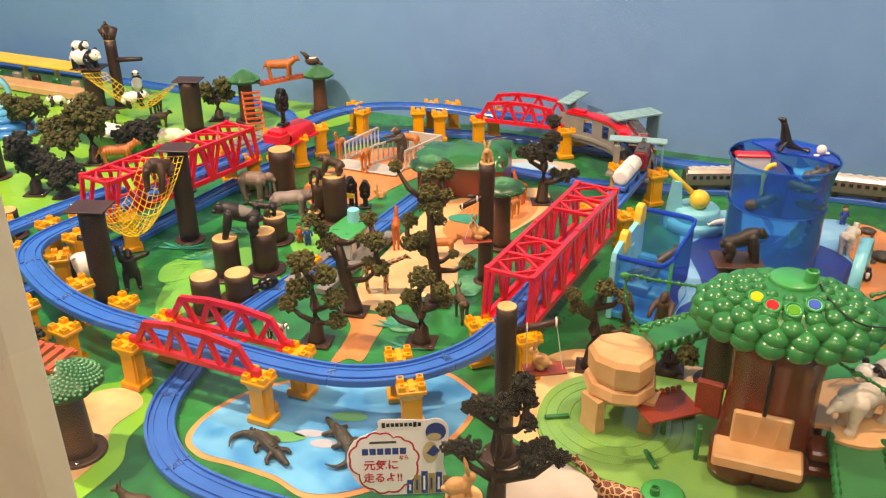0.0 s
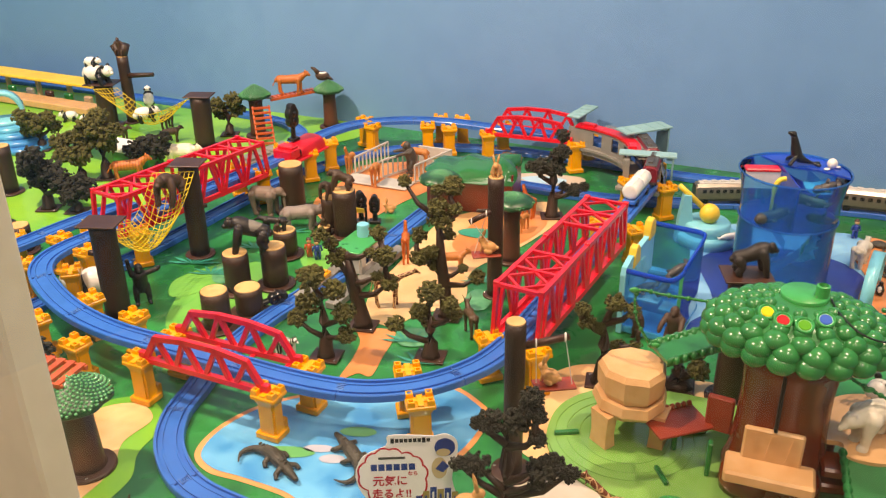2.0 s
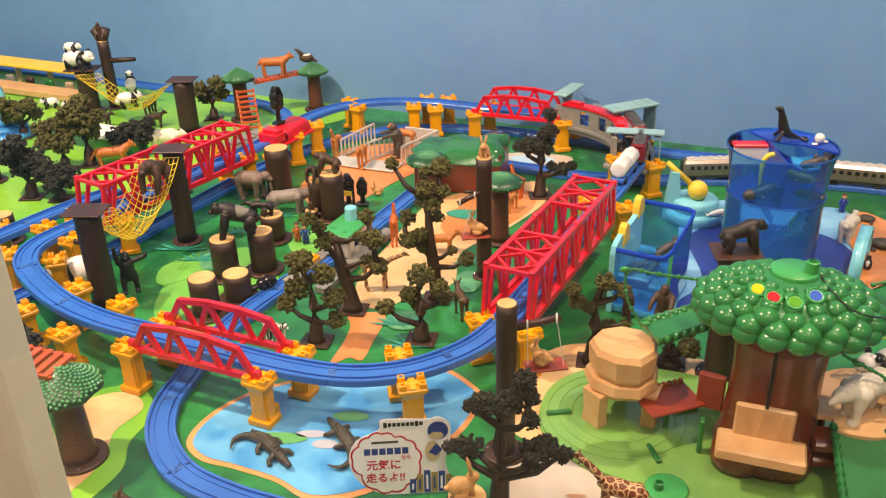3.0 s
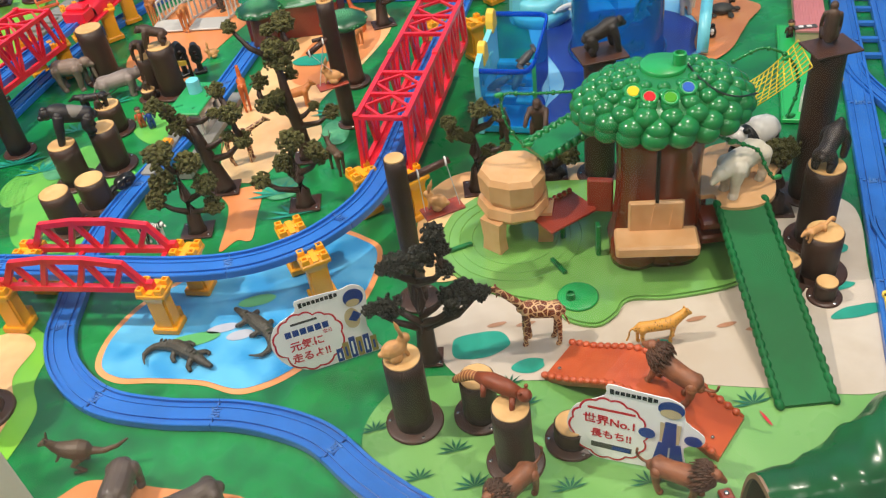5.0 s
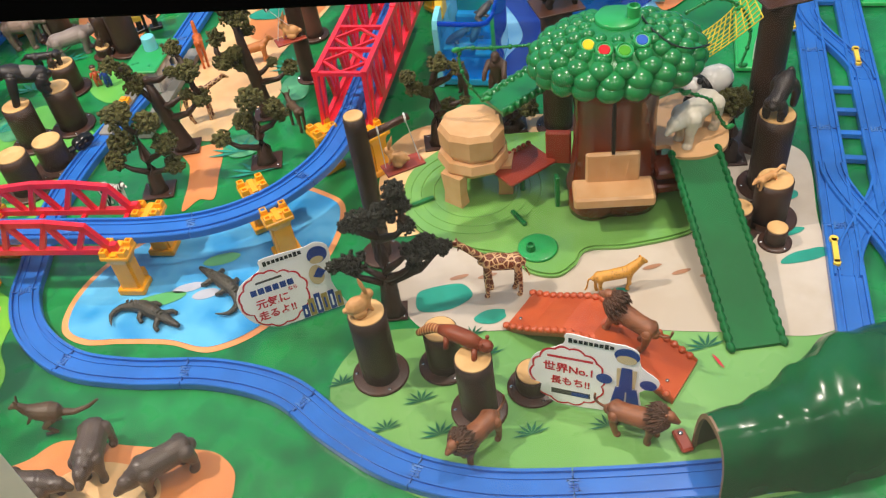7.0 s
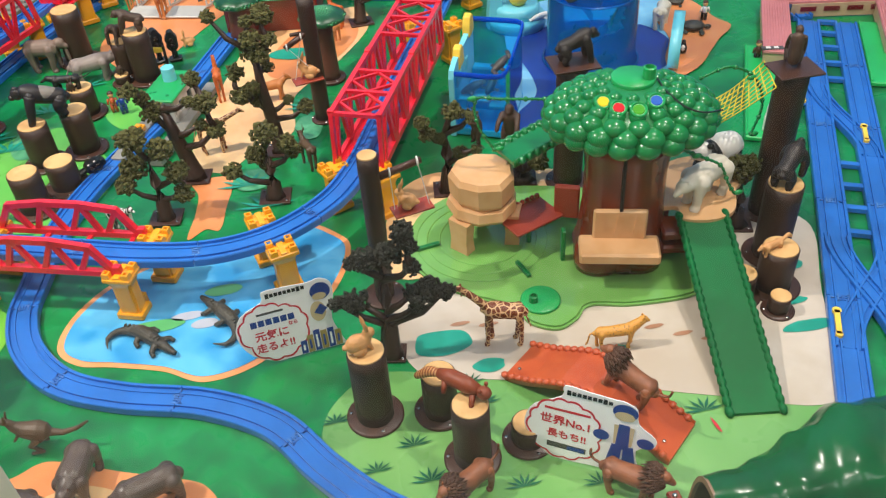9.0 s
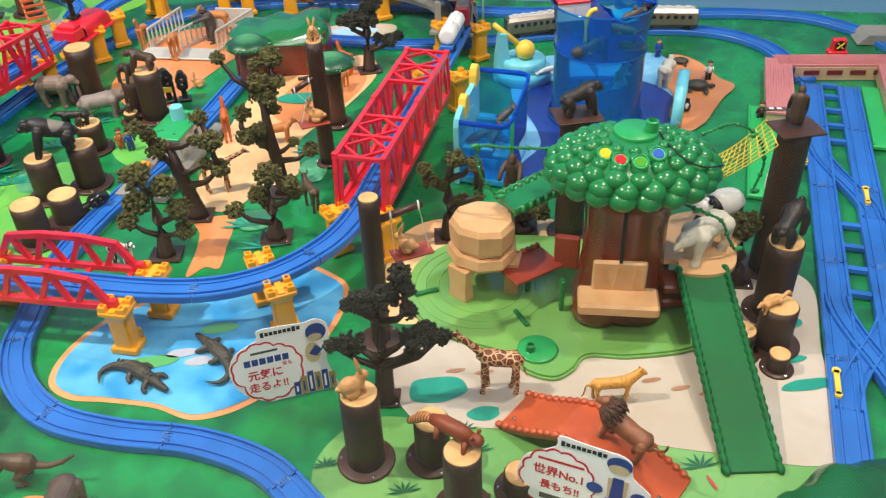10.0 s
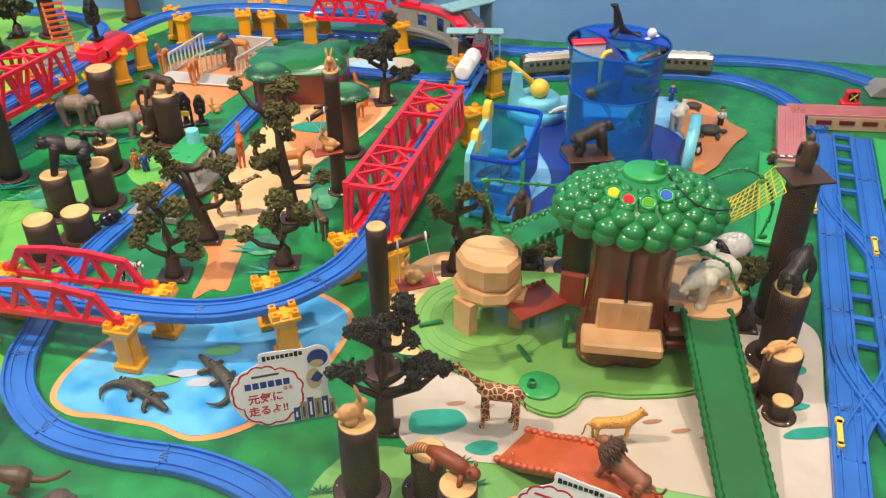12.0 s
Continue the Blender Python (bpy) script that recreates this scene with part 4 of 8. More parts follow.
def slide_strip(name, a, b, width, label, m, lumps=True, sag=0.0, cat="toy slide"):
    """A ramp with scalloped edges from a to b."""
    a, b = Vector(a), Vector(b)
    t = thing(name, (b.x, b.y, 0), 0, label, cat)
    o = Vector((b.x, b.y, 0))
    d = b - a
    s = Vector((d.y, -d.x, 0)).normalized() * width / 2
    n = 14
    mid = [a.lerp(b, i / n) - Vector((0, 0, sag * math.sin(math.pi * i / n))) for i in range(n + 1)]
    bm = bmesh.new()
    loft(bm, [[p - o - s, p - o + s, p - o + s - Vector((0, 0, 0.005)), p - o - s - Vector((0, 0, 0.005))] for p in mid])
    bmesh.ops.recalc_face_normals(bm, faces=bm.faces)
    part("chute", bm, m, t)
    for sg in (-1, 1):
        bm = bmesh.new()
        loft(bm, [[p - o + s * sg * 0.95 + Vector((0, 0, 0.004)), p - o + s * sg * 1.06 + Vector((0, 0, 0.004)), p - o + s * sg * 1.06 - Vector((0, 0, 0.008)), p - o + s * sg * 0.95 - Vector((0, 0, 0.008))] for p in mid])
        if lumps:
            for p in even(mid, 0.0125):
                ball(bm, p - o + s * sg - Vector((0, 0, 0.0015)), (0.0050, 0.0082, 0.0064), 9, 6)
        bmesh.ops.recalc_face_normals(bm, faces=bm.faces)
        part("scalloped_edge", bm, m, t, "", True)
    return t


slide_strip("toy_slide", (0.571, 0.842, 0.080), (0.528, 0.577, 0.006), 0.060, "deep green plastic slide from the platform to the mat", M_SLIDE)
slide_strip("toy_walkway", (0.405, 0.985, 0.150), (0.335, 0.960, 0.140), 0.046, "deep green plastic walkway between crown and rock", M_DGREEN, cat="walkway")

# rock tower
th = thing("rock_tower", (0.305, 0.962, 0.009), 10, "tan faceted plastic rock tower on three legs", "toy rock")


def facets(bm, prof, n, j=0.06, seed=1, c=(0, 0)):
    rr = random.Random(seed)
    k = [1 + j * (rr.random() - 0.5) for _ in range(n)]
    loft(bm, [[(c[0] + r * k[i] * math.cos(2 * math.pi * i / n), c[1] + r * k[i] * math.sin(2 * math.pi * i / n), z + 0.003 * (rr.random() - 0.5)) for i in range(n)] for r, z in prof])


bm = bmesh.new()
facets(bm, [(0.041, 0.070), (0.045, 0.078), (0.046, 0.104), (0.041, 0.112)], 9, 0.1, 3)
part("rock_cap", bm, M_TAN, th, "tan faceted top rock")
bm = bmesh.new()
facets(bm, [(0.046, 0.048), (0.051, 0.056), (0.048, 0.069)], 9, 0.12, 7)
part("ledge", bm, M_TAN, th)
for a in (203, 322, 80):
    bm = bmesh.new()
    ca, sa = math.cos(radians(a)), math.sin(radians(a))
    loft(bm, [[(ca * (0.044 + oy) - sa * ox, sa * (0.044 + oy) + ca * ox, z) for ox, oy in ((-w, -t), (w * 0.9, -t), (w, t * 0.7), (-w * 0.8, t))] for w, t, z in ((0.017, 0.010, 0.0), (0.015, 0.009, 0.02), (0.018, 0.010, 0.051))])
    bmesh.ops.recalc_face_normals(bm, faces=bm.faces)
    part("leg", bm, M_TAN, th)
th = thing("toy_tray", (0.362, 0.930, 0), -34, "rust-brown plastic flap between rock and tree house", "toy tray")
bm = bmesh.new()
box(bm, (0, 0, 0.053), (0.078, 0.054, 0.004), Matrix.Rotation(radians(34 + 22), 4, "Z"), bevel=0.0008)
part("flap", bm, M_RUST, th)
bm = bmesh.new()
for i in range(9):
    v = Matrix.Rotation(radians(34 + 22), 4, "Z") @ Vector((-0.034 + 0.0085 * i, 0.026, 0.058))
    ball(bm, v, 0.004, 7, 5)
part("scalloped_edge", bm, M_RUST, th, "", True)
bm = bmesh.new()
tube(bm, [(0, 0, 0.009), (0, 0, 0.052)], 0.004, 8)
part("support", bm, M_DGREEN, th, "green support")

# base plate with rings
sheet("base_plate", [(0.195, 0.955), (0.222, 1.03), (0.296, 1.071), (0.40, 1.06), (0.52, 1.01), (0.60, 0.93), (0.585, 0.82), (0.545, 0.775), (0.46, 0.775), (0.405, 0.788), (0.380, 0.768), (0.352, 0.757), (0.322, 0.775), (0.305, 0.81), (0.255, 0.845), (0.208, 0.895)], 0.0028, M_LGREEN, "glossy light green plastic base plate under the tree house", "base plate", 0.0065, 0.003, kind="thing")
for r in (0.060, 0.078, 0.093):
    bm = bmesh.new()
    tube(bm, [(0.300 + r * math.cos(2 * math.pi * i / 48), 0.955 + r * math.sin(2 * math.pi * i / 48), 0.0093) for i in range(49)], 0.0011, 5)
    tagged(part("raised_ring", bm, M_LGREEN, None), "raised ring moulded on the light green base plate", "ring", "raised rings")
for x, y, a in ((0.222, 0.952, 10), (0.338, 0.872, 105), (0.395, 0.965, 15)):
    bm = bmesh.new()
    box(bm, (0, 0, 0), (0.034, 0.006, 0.006), pose(x, y, 0.012, 0, 0, a), bevel=0.001)
    tagged(part("green_twig", bm, M_DGREEN, None), "small dark green plastic twig on the base plate", "twig", "green twigs")
th = thing("socket_disc", (0.344, 0.809, 0.009), 0, "round green plastic disc with a peg on the base plate", "disc")
bm = bmesh.new()
lathe(bm, [(0.026, 0), (0.026, 0.003), (0.024, 0.004)], 28)
part("disc", bm, M_MGREEN, th, "", True)
bm = bmesh.new()
lathe(bm, [(0.0062, 0.003), (0.0058, 0.013), (0.004, 0.0135), (0.0038, 0.009)], 14, (-0.010, -0.002, 0))
part("peg", bm, M_DGREEN, th)

# humped bridge
A, B = Vector((0.291, 0.718, 0.004)), Vector((0.431, 0.557, 0.004))
th = thing("humped_bridge", ((A.x + B.x) / 2, (A.y + B.y) / 2, 0), 0, "terracotta plastic humped bridge with scalloped edges", "toy bridge")
o = Vector(((A.x + B.x) / 2, (A.y + B.y) / 2, 0))
dd = (B - A).normalized()
ss = Vector((dd.y, -dd.x, 0)) * 0.031
prof = [(0, 0.003), (0.16, 0.016), (0.34, 0.036), (0.40, 0.041), (0.52, 0.044), (0.62, 0.040), (0.82, 0.020), (1, 0.003)]
mid = [A.lerp(B, t) + Vector((0, 0, z)) - o for t, z in prof]
bm = bmesh.new()
loft(bm, [[p - ss, p + ss, p + ss - Vector((0, 0, 0.004)), p - ss - Vector((0, 0, 0.004))] for p in mid])
bmesh.ops.recalc_face_normals(bm, faces=bm.faces)
part("deck", bm, M_ORANGE, th)
for sg in (-1, 1):
    bm = bmesh.new()
    loft(bm, [[p + ss * sg * 0.97 + Vector((0, 0, 0.003)), p + ss * sg * 1.04 + Vector((0, 0, 0.003)), p + ss * sg * 1.04 - Vector((0, 0, 0.009)), p + ss * sg * 0.97 - Vector((0, 0, 0.009))] for p in mid])
    for p in even(smooth_line(mid, n=5), 0.0105):
        ball(bm, p + ss * sg * 0.99 + Vector((0, 0, 0.0012)), (0.0050, 0.0050, 0.0036), 8, 5)
    bmesh.ops.recalc_face_normals(bm, faces=bm.faces)
    part("scalloped_edge", bm, M_ORANGE, th, "", True)
for t, sg in ((0.06, 0.6), (0.93, 0.5), (0.3, -0.6)):
    bm = bmesh.new()
    p = A.lerp(B, t) - o + ss * sg + Vector((0, 0, 0.012 if t < 0.9 else 0.011))
    ball(bm, p, (0.0022, 0.0022, 0.0014), 8, 5)
    part("screw", bm, M_SCREW, th, "bright screw head")

# green tunnel over the rails
th = thing("toy_tunnel", (0.402, 0.448, 0.002), 0, "glossy dark green lumpy plastic hill tunnel over the rails", "toy tunnel")
o = Vector((0.402, 0.448, 0))
ctr = smooth_line([(0.402, 0.448, 0), (0.44, 0.447, 0), (0.48, 0.449, 0), (0.52, 0.453, 0), (0.56, 0.462, 0), (0.60, 0.477, 0), (0.64, 0.498, 0)], n=4)
HULL = smooth_line([(0.0335, 0.083, 0), (0.039, 0.081, 0), (0.048, 0.083, 0), (0.059, 0.090, 0), (0.064, 0.098, 0), (0.061, 0.092, 0), (0.048, 0.074, 0)], n=4)
M_HILL = mat("hill_green_gloss_plastic", "0a5a32", "074626", 0.20, 40, 9)
M_HILL.node_tree.nodes["Principled BSDF"].inputs["Specular IOR Level"].default_value = 0.28
for nm, k, m in (("outer_shell", 1.0, M_HILL), ("inner_lining", 0.93, M_DBROWN)):
    bm = bmesh.new()
    rings = []
    for i, c in enumerate(ctr):
        s, d = side_of(ctr, i)
        w, h = HULL[i].x * k, HULL[i].y * k
        ring = []
        for q in range(29):
            a = math.pi * q / 28
            lump = 1 + min(1, i / 5) * (0.10 * noise.noise((math.cos(a) * 1.5 + i * 0.20, math.sin(a) * 1.7, i * 0.30)) + 0.035 * noise.noise((math.cos(a) * 4, math.sin(a) * 4, i * 0.8 + 7)))
            ring.append(c - o + s * (w * lump * math.copysign(abs(math.cos(a)) ** 0.70, math.cos(a))) + Vector((0, 0, 0.001 + h * lump * max(0, math.sin(a)) ** 0.78)))
        rings.append(ring)
    loft(bm, rings, closed=False, caps=False)
    bmesh.ops.recalc_face_normals(bm, faces=bm.faces)
    part(nm, bm, m, th, "", True)
    if nm == "outer_shell":
        rim = [p.copy() for p in rings[0]]
bm = bmesh.new()
mid = Vector((0, 0, 0.001))
lip = Vector((-0.0006, 0, 0))
loft(bm, [[p + lip, (p - mid) * 0.91 + mid + lip, (p - mid) * 0.91 + mid + Vector((0.004, 0, 0)), p + Vector((0.002, 0, 0))] for p in rim])
bmesh.ops.recalc_face_normals(bm, faces=bm.faces)
part("mouth_rim", bm, M_TRIM, th, "dull brown rim of the mouth")
bm = bmesh.new()
box(bm, (-0.006, 0.040, 0.004), (0.014, 0.028, 0.006), bevel=0.002)
tab = part("mounting_tab", bm, M_RUST, th, "reddish mounting tab")
bm = bmesh.new()
ball(bm, (-0.006, 0.047, 0.0075), (0.003, 0.003, 0.0018), 8, 5)
part("screw", bm, M_SCREW, tab)

# ---- the aquarium corner ----
sheet("pool_disc", [(0.497, 1.385), (0.50, 1.52), (0.58, 1.58), (0.68, 1.58), (0.77, 1.52), (0.785, 1.42), (0.72, 1.345), (0.60, 1.325), (0.545, 1.300), (0.465, 1.240), (0.428, 1.225), (0.440, 1.275), (0.485, 1.325)], 0.0030, M_DARKBLUE, "printed deep blue pool around the clear tower", "mat print")
sheet("mat_print_sea", [(0.42, 1.215), (0.46, 1.34), (0.50, 1.60), (0.60, 1.70), (0.72, 1.66), (0.83, 1.66), (0.845, 1.55), (0.80, 1.42), (0.72, 1.30), (0.60, 1.25), (0.50, 1.205)], 0.0022, mat("printed_pale_sea", "8cc8e4", "66a8d6", 0.3, 26, 14, mix=0.4), "printed pale and deep blue sea picture", "mat print")
sheet("mat_print_beach", [(0.800, 1.55), (0.86, 1.64), (0.90, 1.60), (0.91, 1.52), (0.925, 1.475), (0.88, 1.43), (0.845, 1.39), (0.80, 1.34), (0.745, 1.315), (0.75, 1.38), (0.79, 1.46)], 0.0038, M_EARTH, "printed orange sand beach", "mat print")
AQ = (0.621, 1.430, 0.003)
th = thing("aquarium_tower", AQ, 0, "tall clear blue plastic aquarium drum on its pool", "aquarium")
def ring(r, z, n=48):
    return [(r * math.cos(2 * math.pi * j / n), r * math.sin(2 * math.pi * j / n), z) for j in range(n)]


for nm, prof in (("lower_drum", [(0.085, 0.002), (0.0825, 0.012), (0.0815, 0.134)]), ("upper_drum", [(0.0815, 0.1365), (0.083, 0.175), (0.089, 0.210), (0.0915, 0.219)])):
    bm = bmesh.new()
    loft(bm, [ring(r, z) for r, z in prof], caps=False)
    part(nm, bm, M_BLUECLEAR, th, "clear blue curved wall", True)
for z, r in ((0.003, 0.088), (0.1355, 0.083), (0.2195, 0.0915)):
    bm = bmesh.new()
    tube(bm, ring(r, z) + [ring(r, z)[0]], 0.0019, 6)
    part("rim", bm, M_BLUECLEAR, th, "clear blue rim", True)
bm = bmesh.new()
loft(bm, [ring(0.0795, z, 40) for z in (0.1335, 0.1360)])
part("mid_floor", bm, M_BLUEDENSE, th, "clear blue floor")
# half lid over the far side, its straight edge towards the window
bm = bmesh.new()
edge = [(0.0885 * math.cos(a), 0.0885 * math.sin(a)) for a in [-0.35 + 2.35 * j / 24 for j in range(25)]] + [(-0.016, 0.040), (0.004, 0.020), (0.040, 0.008)]
loft(bm, [[(x, y, z) for x, y in edge] for z in (0.2145, 0.2180)])
part("top_ledge", bm, M_BLUEDENSE, th, "clear blue half lid")
# bowl that slopes from the lid to the near wall
bm = bmesh.new()
loft(bm, [[(-0.010 + 0.088 * u * (1 - 0.25 * v), 0.016 - 0.076 * v * math.cos(0.9 * u), 0.212 - 0.032 * math.sin(1.9 * v) - 0.020 * math.sin(math.pi * u) * (1 - v)) for u in (k / 8 for k in range(9))] for v in (q / 8 for q in range(9))], closed=False, caps=False)
part("bowl", bm, M_BLUECLEAR2, th, "glossy clear blue bowl", True)
bm = bmesh.new()
box(bm, (-0.013, -0.004, 0.177), (0.0022, 0.146, 0.080))
part("partition", bm, M_BLUEDENSE, th, "clear blue partition")
for k, (a0, a1, z0, z1) in enumerate(((-2.6, -0.6, 0.024, 0.112), (-0.9, 0.8, 0.142, 0.190), (1.2, 2.8, 0.036, 0.190))):
    bm = bmesh.new()
    loft(bm, [[((0.068 - 0.02 * t) * math.cos(a0 + (a1 - a0) * t), (0.068 - 0.02 * t) * math.sin(a0 + (a1 - a0) * t), z0 + (z1 - z0) * t + dz) for dz in (0.0, 0.020)] for t in (q / 14 for q in range(15))], closed=False, caps=False)
    part("inner_ramp", bm, M_BLUECLEAR2, th, "pale clear spiral ramp", True)
bm = bmesh.new()
box(bm, (-0.045, 0.026, 0.192), (0.060, 0.004, 0.032))
part("white_panel", bm, M_WHITE, th, "white inner panel")
bm = bmesh.new()
box(bm, (-0.045, 0.035, 0.209), (0.060, 0.024, 0.007), bevel=0.002)
part("red_block", bm, M_RED, th, "red plastic block")
bm = bmesh.new()
tube(bm, smooth_line([(-0.036, -0.020, 0.138), (-0.036, -0.021, 0.190), (-0.030, -0.021, 0.208), (-0.019, -0.021, 0.212)], n=5), [0.0030] * 5 + [0.0046] * 11, 8)
part("yellow_hoop", bm, M_LYEL, th, "yellow hoop", True)
for i, (x, y, z, rz, S) in enumerate(((-0.040, -0.050, 0.156, 14, 1.35), (0.020, -0.052, 0.183, -24, 1.15), (0.046, -0.030, 0.201, 14, 1.0), (0.040, -0.050, 0.150, -10, 1.0), (0.038, -0.030, 0.094, 55, 1.0), (0.020, -0.040, 0.074, 20, 1.1), (-0.030, 0.010, 0.050, 0, 1.2), (0.005, -0.050, 0.020, 10, 1.2))):
    bm = bmesh.new()
    m = pose(x, y, z, 0, -15 + 20 * (i % 2), rz) @ Matrix.Scale(S, 4)
    ball(bm, (0, 0, 0), (0.022, 0.008, 0.008), 12, 8, m)
    ball(bm, (-0.014, 0, 0.001), (0.011, 0.0075, 0.0075), 10, 7, m)
    bar(bm, m @ Vector((0.018, -0.009, 0)), m @ Vector((0.026, 0.009, 0.002)), 0.007, 0.002)
    bar(bm, m @ Vector((-0.004, -0.014, -0.002)), m @ Vector((-0.004, 0.014, -0.002)), 0.008, 0.002)
    bar(bm, m @ Vector((0.000, 0, 0.006)), m @ Vector((0.006, 0, 0.014)), 0.006, 0.002)
    tagged(part("sea_animal_figure", bm, M_AQUA if i in (4, 5) else M_DGREY, None, "", True), "small moulded sea animal figure inside the drum", "toy figure", "sea animal figures").matrix_world = pose(*AQ)

TANK = pose(0.386, 1.275, 0.002, 0, 0, -26)
th = thing("clear_tank", (0, 0, 0), 0, "clear blue plastic tank with pale frame and yellow handles", "toy tank")
th.matrix_world = TANK @ Matrix.Diagonal((0.87, 0.69, 1.32, 1))
bm = bmesh.new()
loft(bm, [[(x, y, z) for y, z in ((-0.092, 0.0), (0.112, 0.0), (0.112, 0.108), (0.085, 0.112), (0.060, 0.100), (-0.050, 0.096), (-0.085, 0.090), (-0.092, 0.080))] for x in (-0.056, -0.046)])
bmesh.ops.recalc_face_normals(bm, faces=bm.faces)
frame_side = part("side_frame", bm, M_AQUA, th, "pale aqua side frame")
for y in (-0.066, -0.040, 0.020):
    bm = bmesh.new()
    for k in range(4):
        box(bm, (-0.0445, y + 0.006 * k, 0.070), (0.003, 0.003, 0.016))
    part("grille", bm, M_AQUA, frame_side)
for nm, pts in (("front_pane", [(-0.046, -0.085, 0.086), (0.030, -0.085, 0.086), (0.047, -0.080, 0.090), (0.055, -0.065, 0.096)]), ("side_pane", [(0.055, -0.065, 0.098), (0.055, 0.085, 0.108), (0.047, 0.104, 0.110), (0.030, 0.110, 0.110), (-0.046, 0.110, 0.110)])):
    bm = bmesh.new()
    ln = smooth_line(pts, n=4)
    loft(bm, [[(p.x, p.y, 0.010), (p.x, p.y, p.z)] for p in ln], closed=False, caps=False)
    part(nm, bm, M_BLUECLEAR, th, "clear blue pane", True)
    bm = bmesh.new()
    tube(bm, ln, 0.0036, 8)
    part("rounded_rim", bm, M_BLUEDENSE, th, "clear blue rounded rim", True)
bm = bmesh.new()
box(bm, (0.002, 0.010, 0.006), (0.104, 0.194, 0.010), bevel=0.002)
part("tank_floor", bm, M_TANKBLUE, th, "pale aqua floor")
bm = bmesh.new()
box(bm, (-0.014, -0.050, 0.048), (0.058, 0.050, 0.003), bevel=0.001)
box(bm, (0.030, -0.050, 0.040), (0.030, 0.044, 0.004), bevel=0.001)
part("inner_shelf", bm, M_AQUA, th, "pale aqua shelf")
for y, z in ((-0.020, 0.091), (0.084, 0.107)):
    bm = bmesh.new()
    loft(bm, [[(x, y + a, z + b) for a, b in ((-0.022, -0.012), (0.022, -0.010), (0.017, 0.010), (0.006, 0.016), (-0.012, 0.014), (-0.020, 0.004))] for x in (-0.058, -0.043)])
    bmesh.ops.recalc_face_normals(bm, faces=bm.faces)
    bmesh.ops.bevel(bm, geom=bm.edges[:], offset=0.0015, segments=1, affect="EDGES")
    part("handle", bm, M_LYEL, th, "yellow handle")
for i in range(3):
    bm = bmesh.new()
    box(bm, (0.0, 0.02 + 0.028 * i, 0.02 + 0.012 * i), (0.085, 0.026, 0.022), bevel=0.003)
    part("inner_step", bm, M_TANKBLUE, th, "clear blue step")
for x, y, z, rz in ((-0.020, -0.045, 0.058, 30), (0.015, -0.040, 0.062, 80), (0.020, 0.035, 0.070, 60)):
    bm = bmesh.new()
    m = pose(0, 0, 0, 0, -20, rz)
    ball(bm, (0, 0, 0), (0.022, 0.0075, 0.0075), 12, 8, m)
    bar(bm, m @ Vector((0.018, -0.008, 0)), m @ Vector((0.028, 0.008, 0.002)), 0.007, 0.002)
    bar(bm, m @ Vector((-0.006, -0.015, -0.003)), m @ Vector((-0.006, 0.015, -0.003)), 0.007, 0.002)
    tagged(part("seal_figure", bm, M_DGREY, None, "", True), "small moulded dark seal figure inside the clear tank", "toy figure", "sea animal figures").matrix_world = TANK @ Matrix.Translation((x * 0.87, y * 0.69, z * 1.32))

th = thing("fountain", (0.527, 1.612, 0.003), 0, "pale aqua plastic fountain with a yellow ball", "toy fountain")
bm = bmesh.new()
lathe(bm, [(0.058, 0), (0.060, 0.018), (0.056, 0.022)], 32)
part("basin", bm, M_AQUA, th, "", True)
bm = bmesh.new()
lathe(bm, [(0.046, 0.021), (0.046, 0.040), (0.041, 0.045), (0.015, 0.047)], 32)
part("drum", bm, M_AQUA, th, "", True)
bm = bmesh.new()
loft(bm, [[(-0.045 + x, y, z) for x, y in ((-w, -0.012), (w, -0.012), (w, 0.012), (-w, 0.012))] for w, z in ((0.016, 0.0), (0.013, 0.05), (0.007, 0.10))])
part("pylon", bm, M_AQUA, th)
bm = bmesh.new()
ball(bm, (0.0, -0.012, 0.064), 0.020, 20, 14)
part("ball", bm, M_LYEL, th, "yellow ball", True)
bm = bmesh.new()
tube(bm, [(-0.062, 0, 0.118), (-0.045, 0, 0.102), (-0.012, -0.008, 0.074)], [0.005, 0.006, 0.006], 8)
part("lever", bm, M_LYEL, th, "yellow lever arm", True)

th = thing("standing_hoop", (0.772, 1.390, 0.003), 63, "pale blue plastic hoop standing beside the pool", "toy hoop")
bm = bmesh.new()
rings = []
for i in range(29):
    a = math.pi * (-0.15 + 1.3 * i / 28)
    rings.append([(0.068 * math.cos(a) * k, y, 0.030 + 0.052 * math.sin(a) * k) for k, y in ((0.88, -0.010), (1, -0.010), (1, 0.010), (0.88, 0.010))])
loft(bm, rings)
bmesh.ops.recalc_face_normals(bm, faces=bm.faces)
part("hoop", bm, M_AQUA, th, "", True)

# ---- the pink station ----
th = thing("station_platform", (1.056, 1.498, 0.002), -13, "pink ribbed plastic station platform beside the double track", "toy station")
bm = bmesh.new()
box(bm, (0.10, 0.0, 0.030), (0.27, 0.048, 0.006), bevel=0.001)
part("back_platform", bm, M_PINK, th, "pink ribbed deck")
bm = bmesh.new()
box(bm, (0, 0, 0.030), (0.052, 0.24, 0.0058), Matrix.Translation((-0.056, -0.110, 0)) @ Matrix.Rotation(radians(-13), 4, "Z"), bevel=0.001)
part("side_platform", bm, M_PINK, th, "pink ribbed deck")
bm = bmesh.new()
for i in range(11):
    box(bm, (-0.024 + 0.0048 * i - 0.0005, 0, 0.0335), (0.0022, 0.236, 0.0016), Matrix.Translation((-0.056, -0.110, 0)) @ Matrix.Rotation(radians(-13), 4, "Z"))
part("side_ribs", bm, M_PINK, th)
bm = bmesh.new()
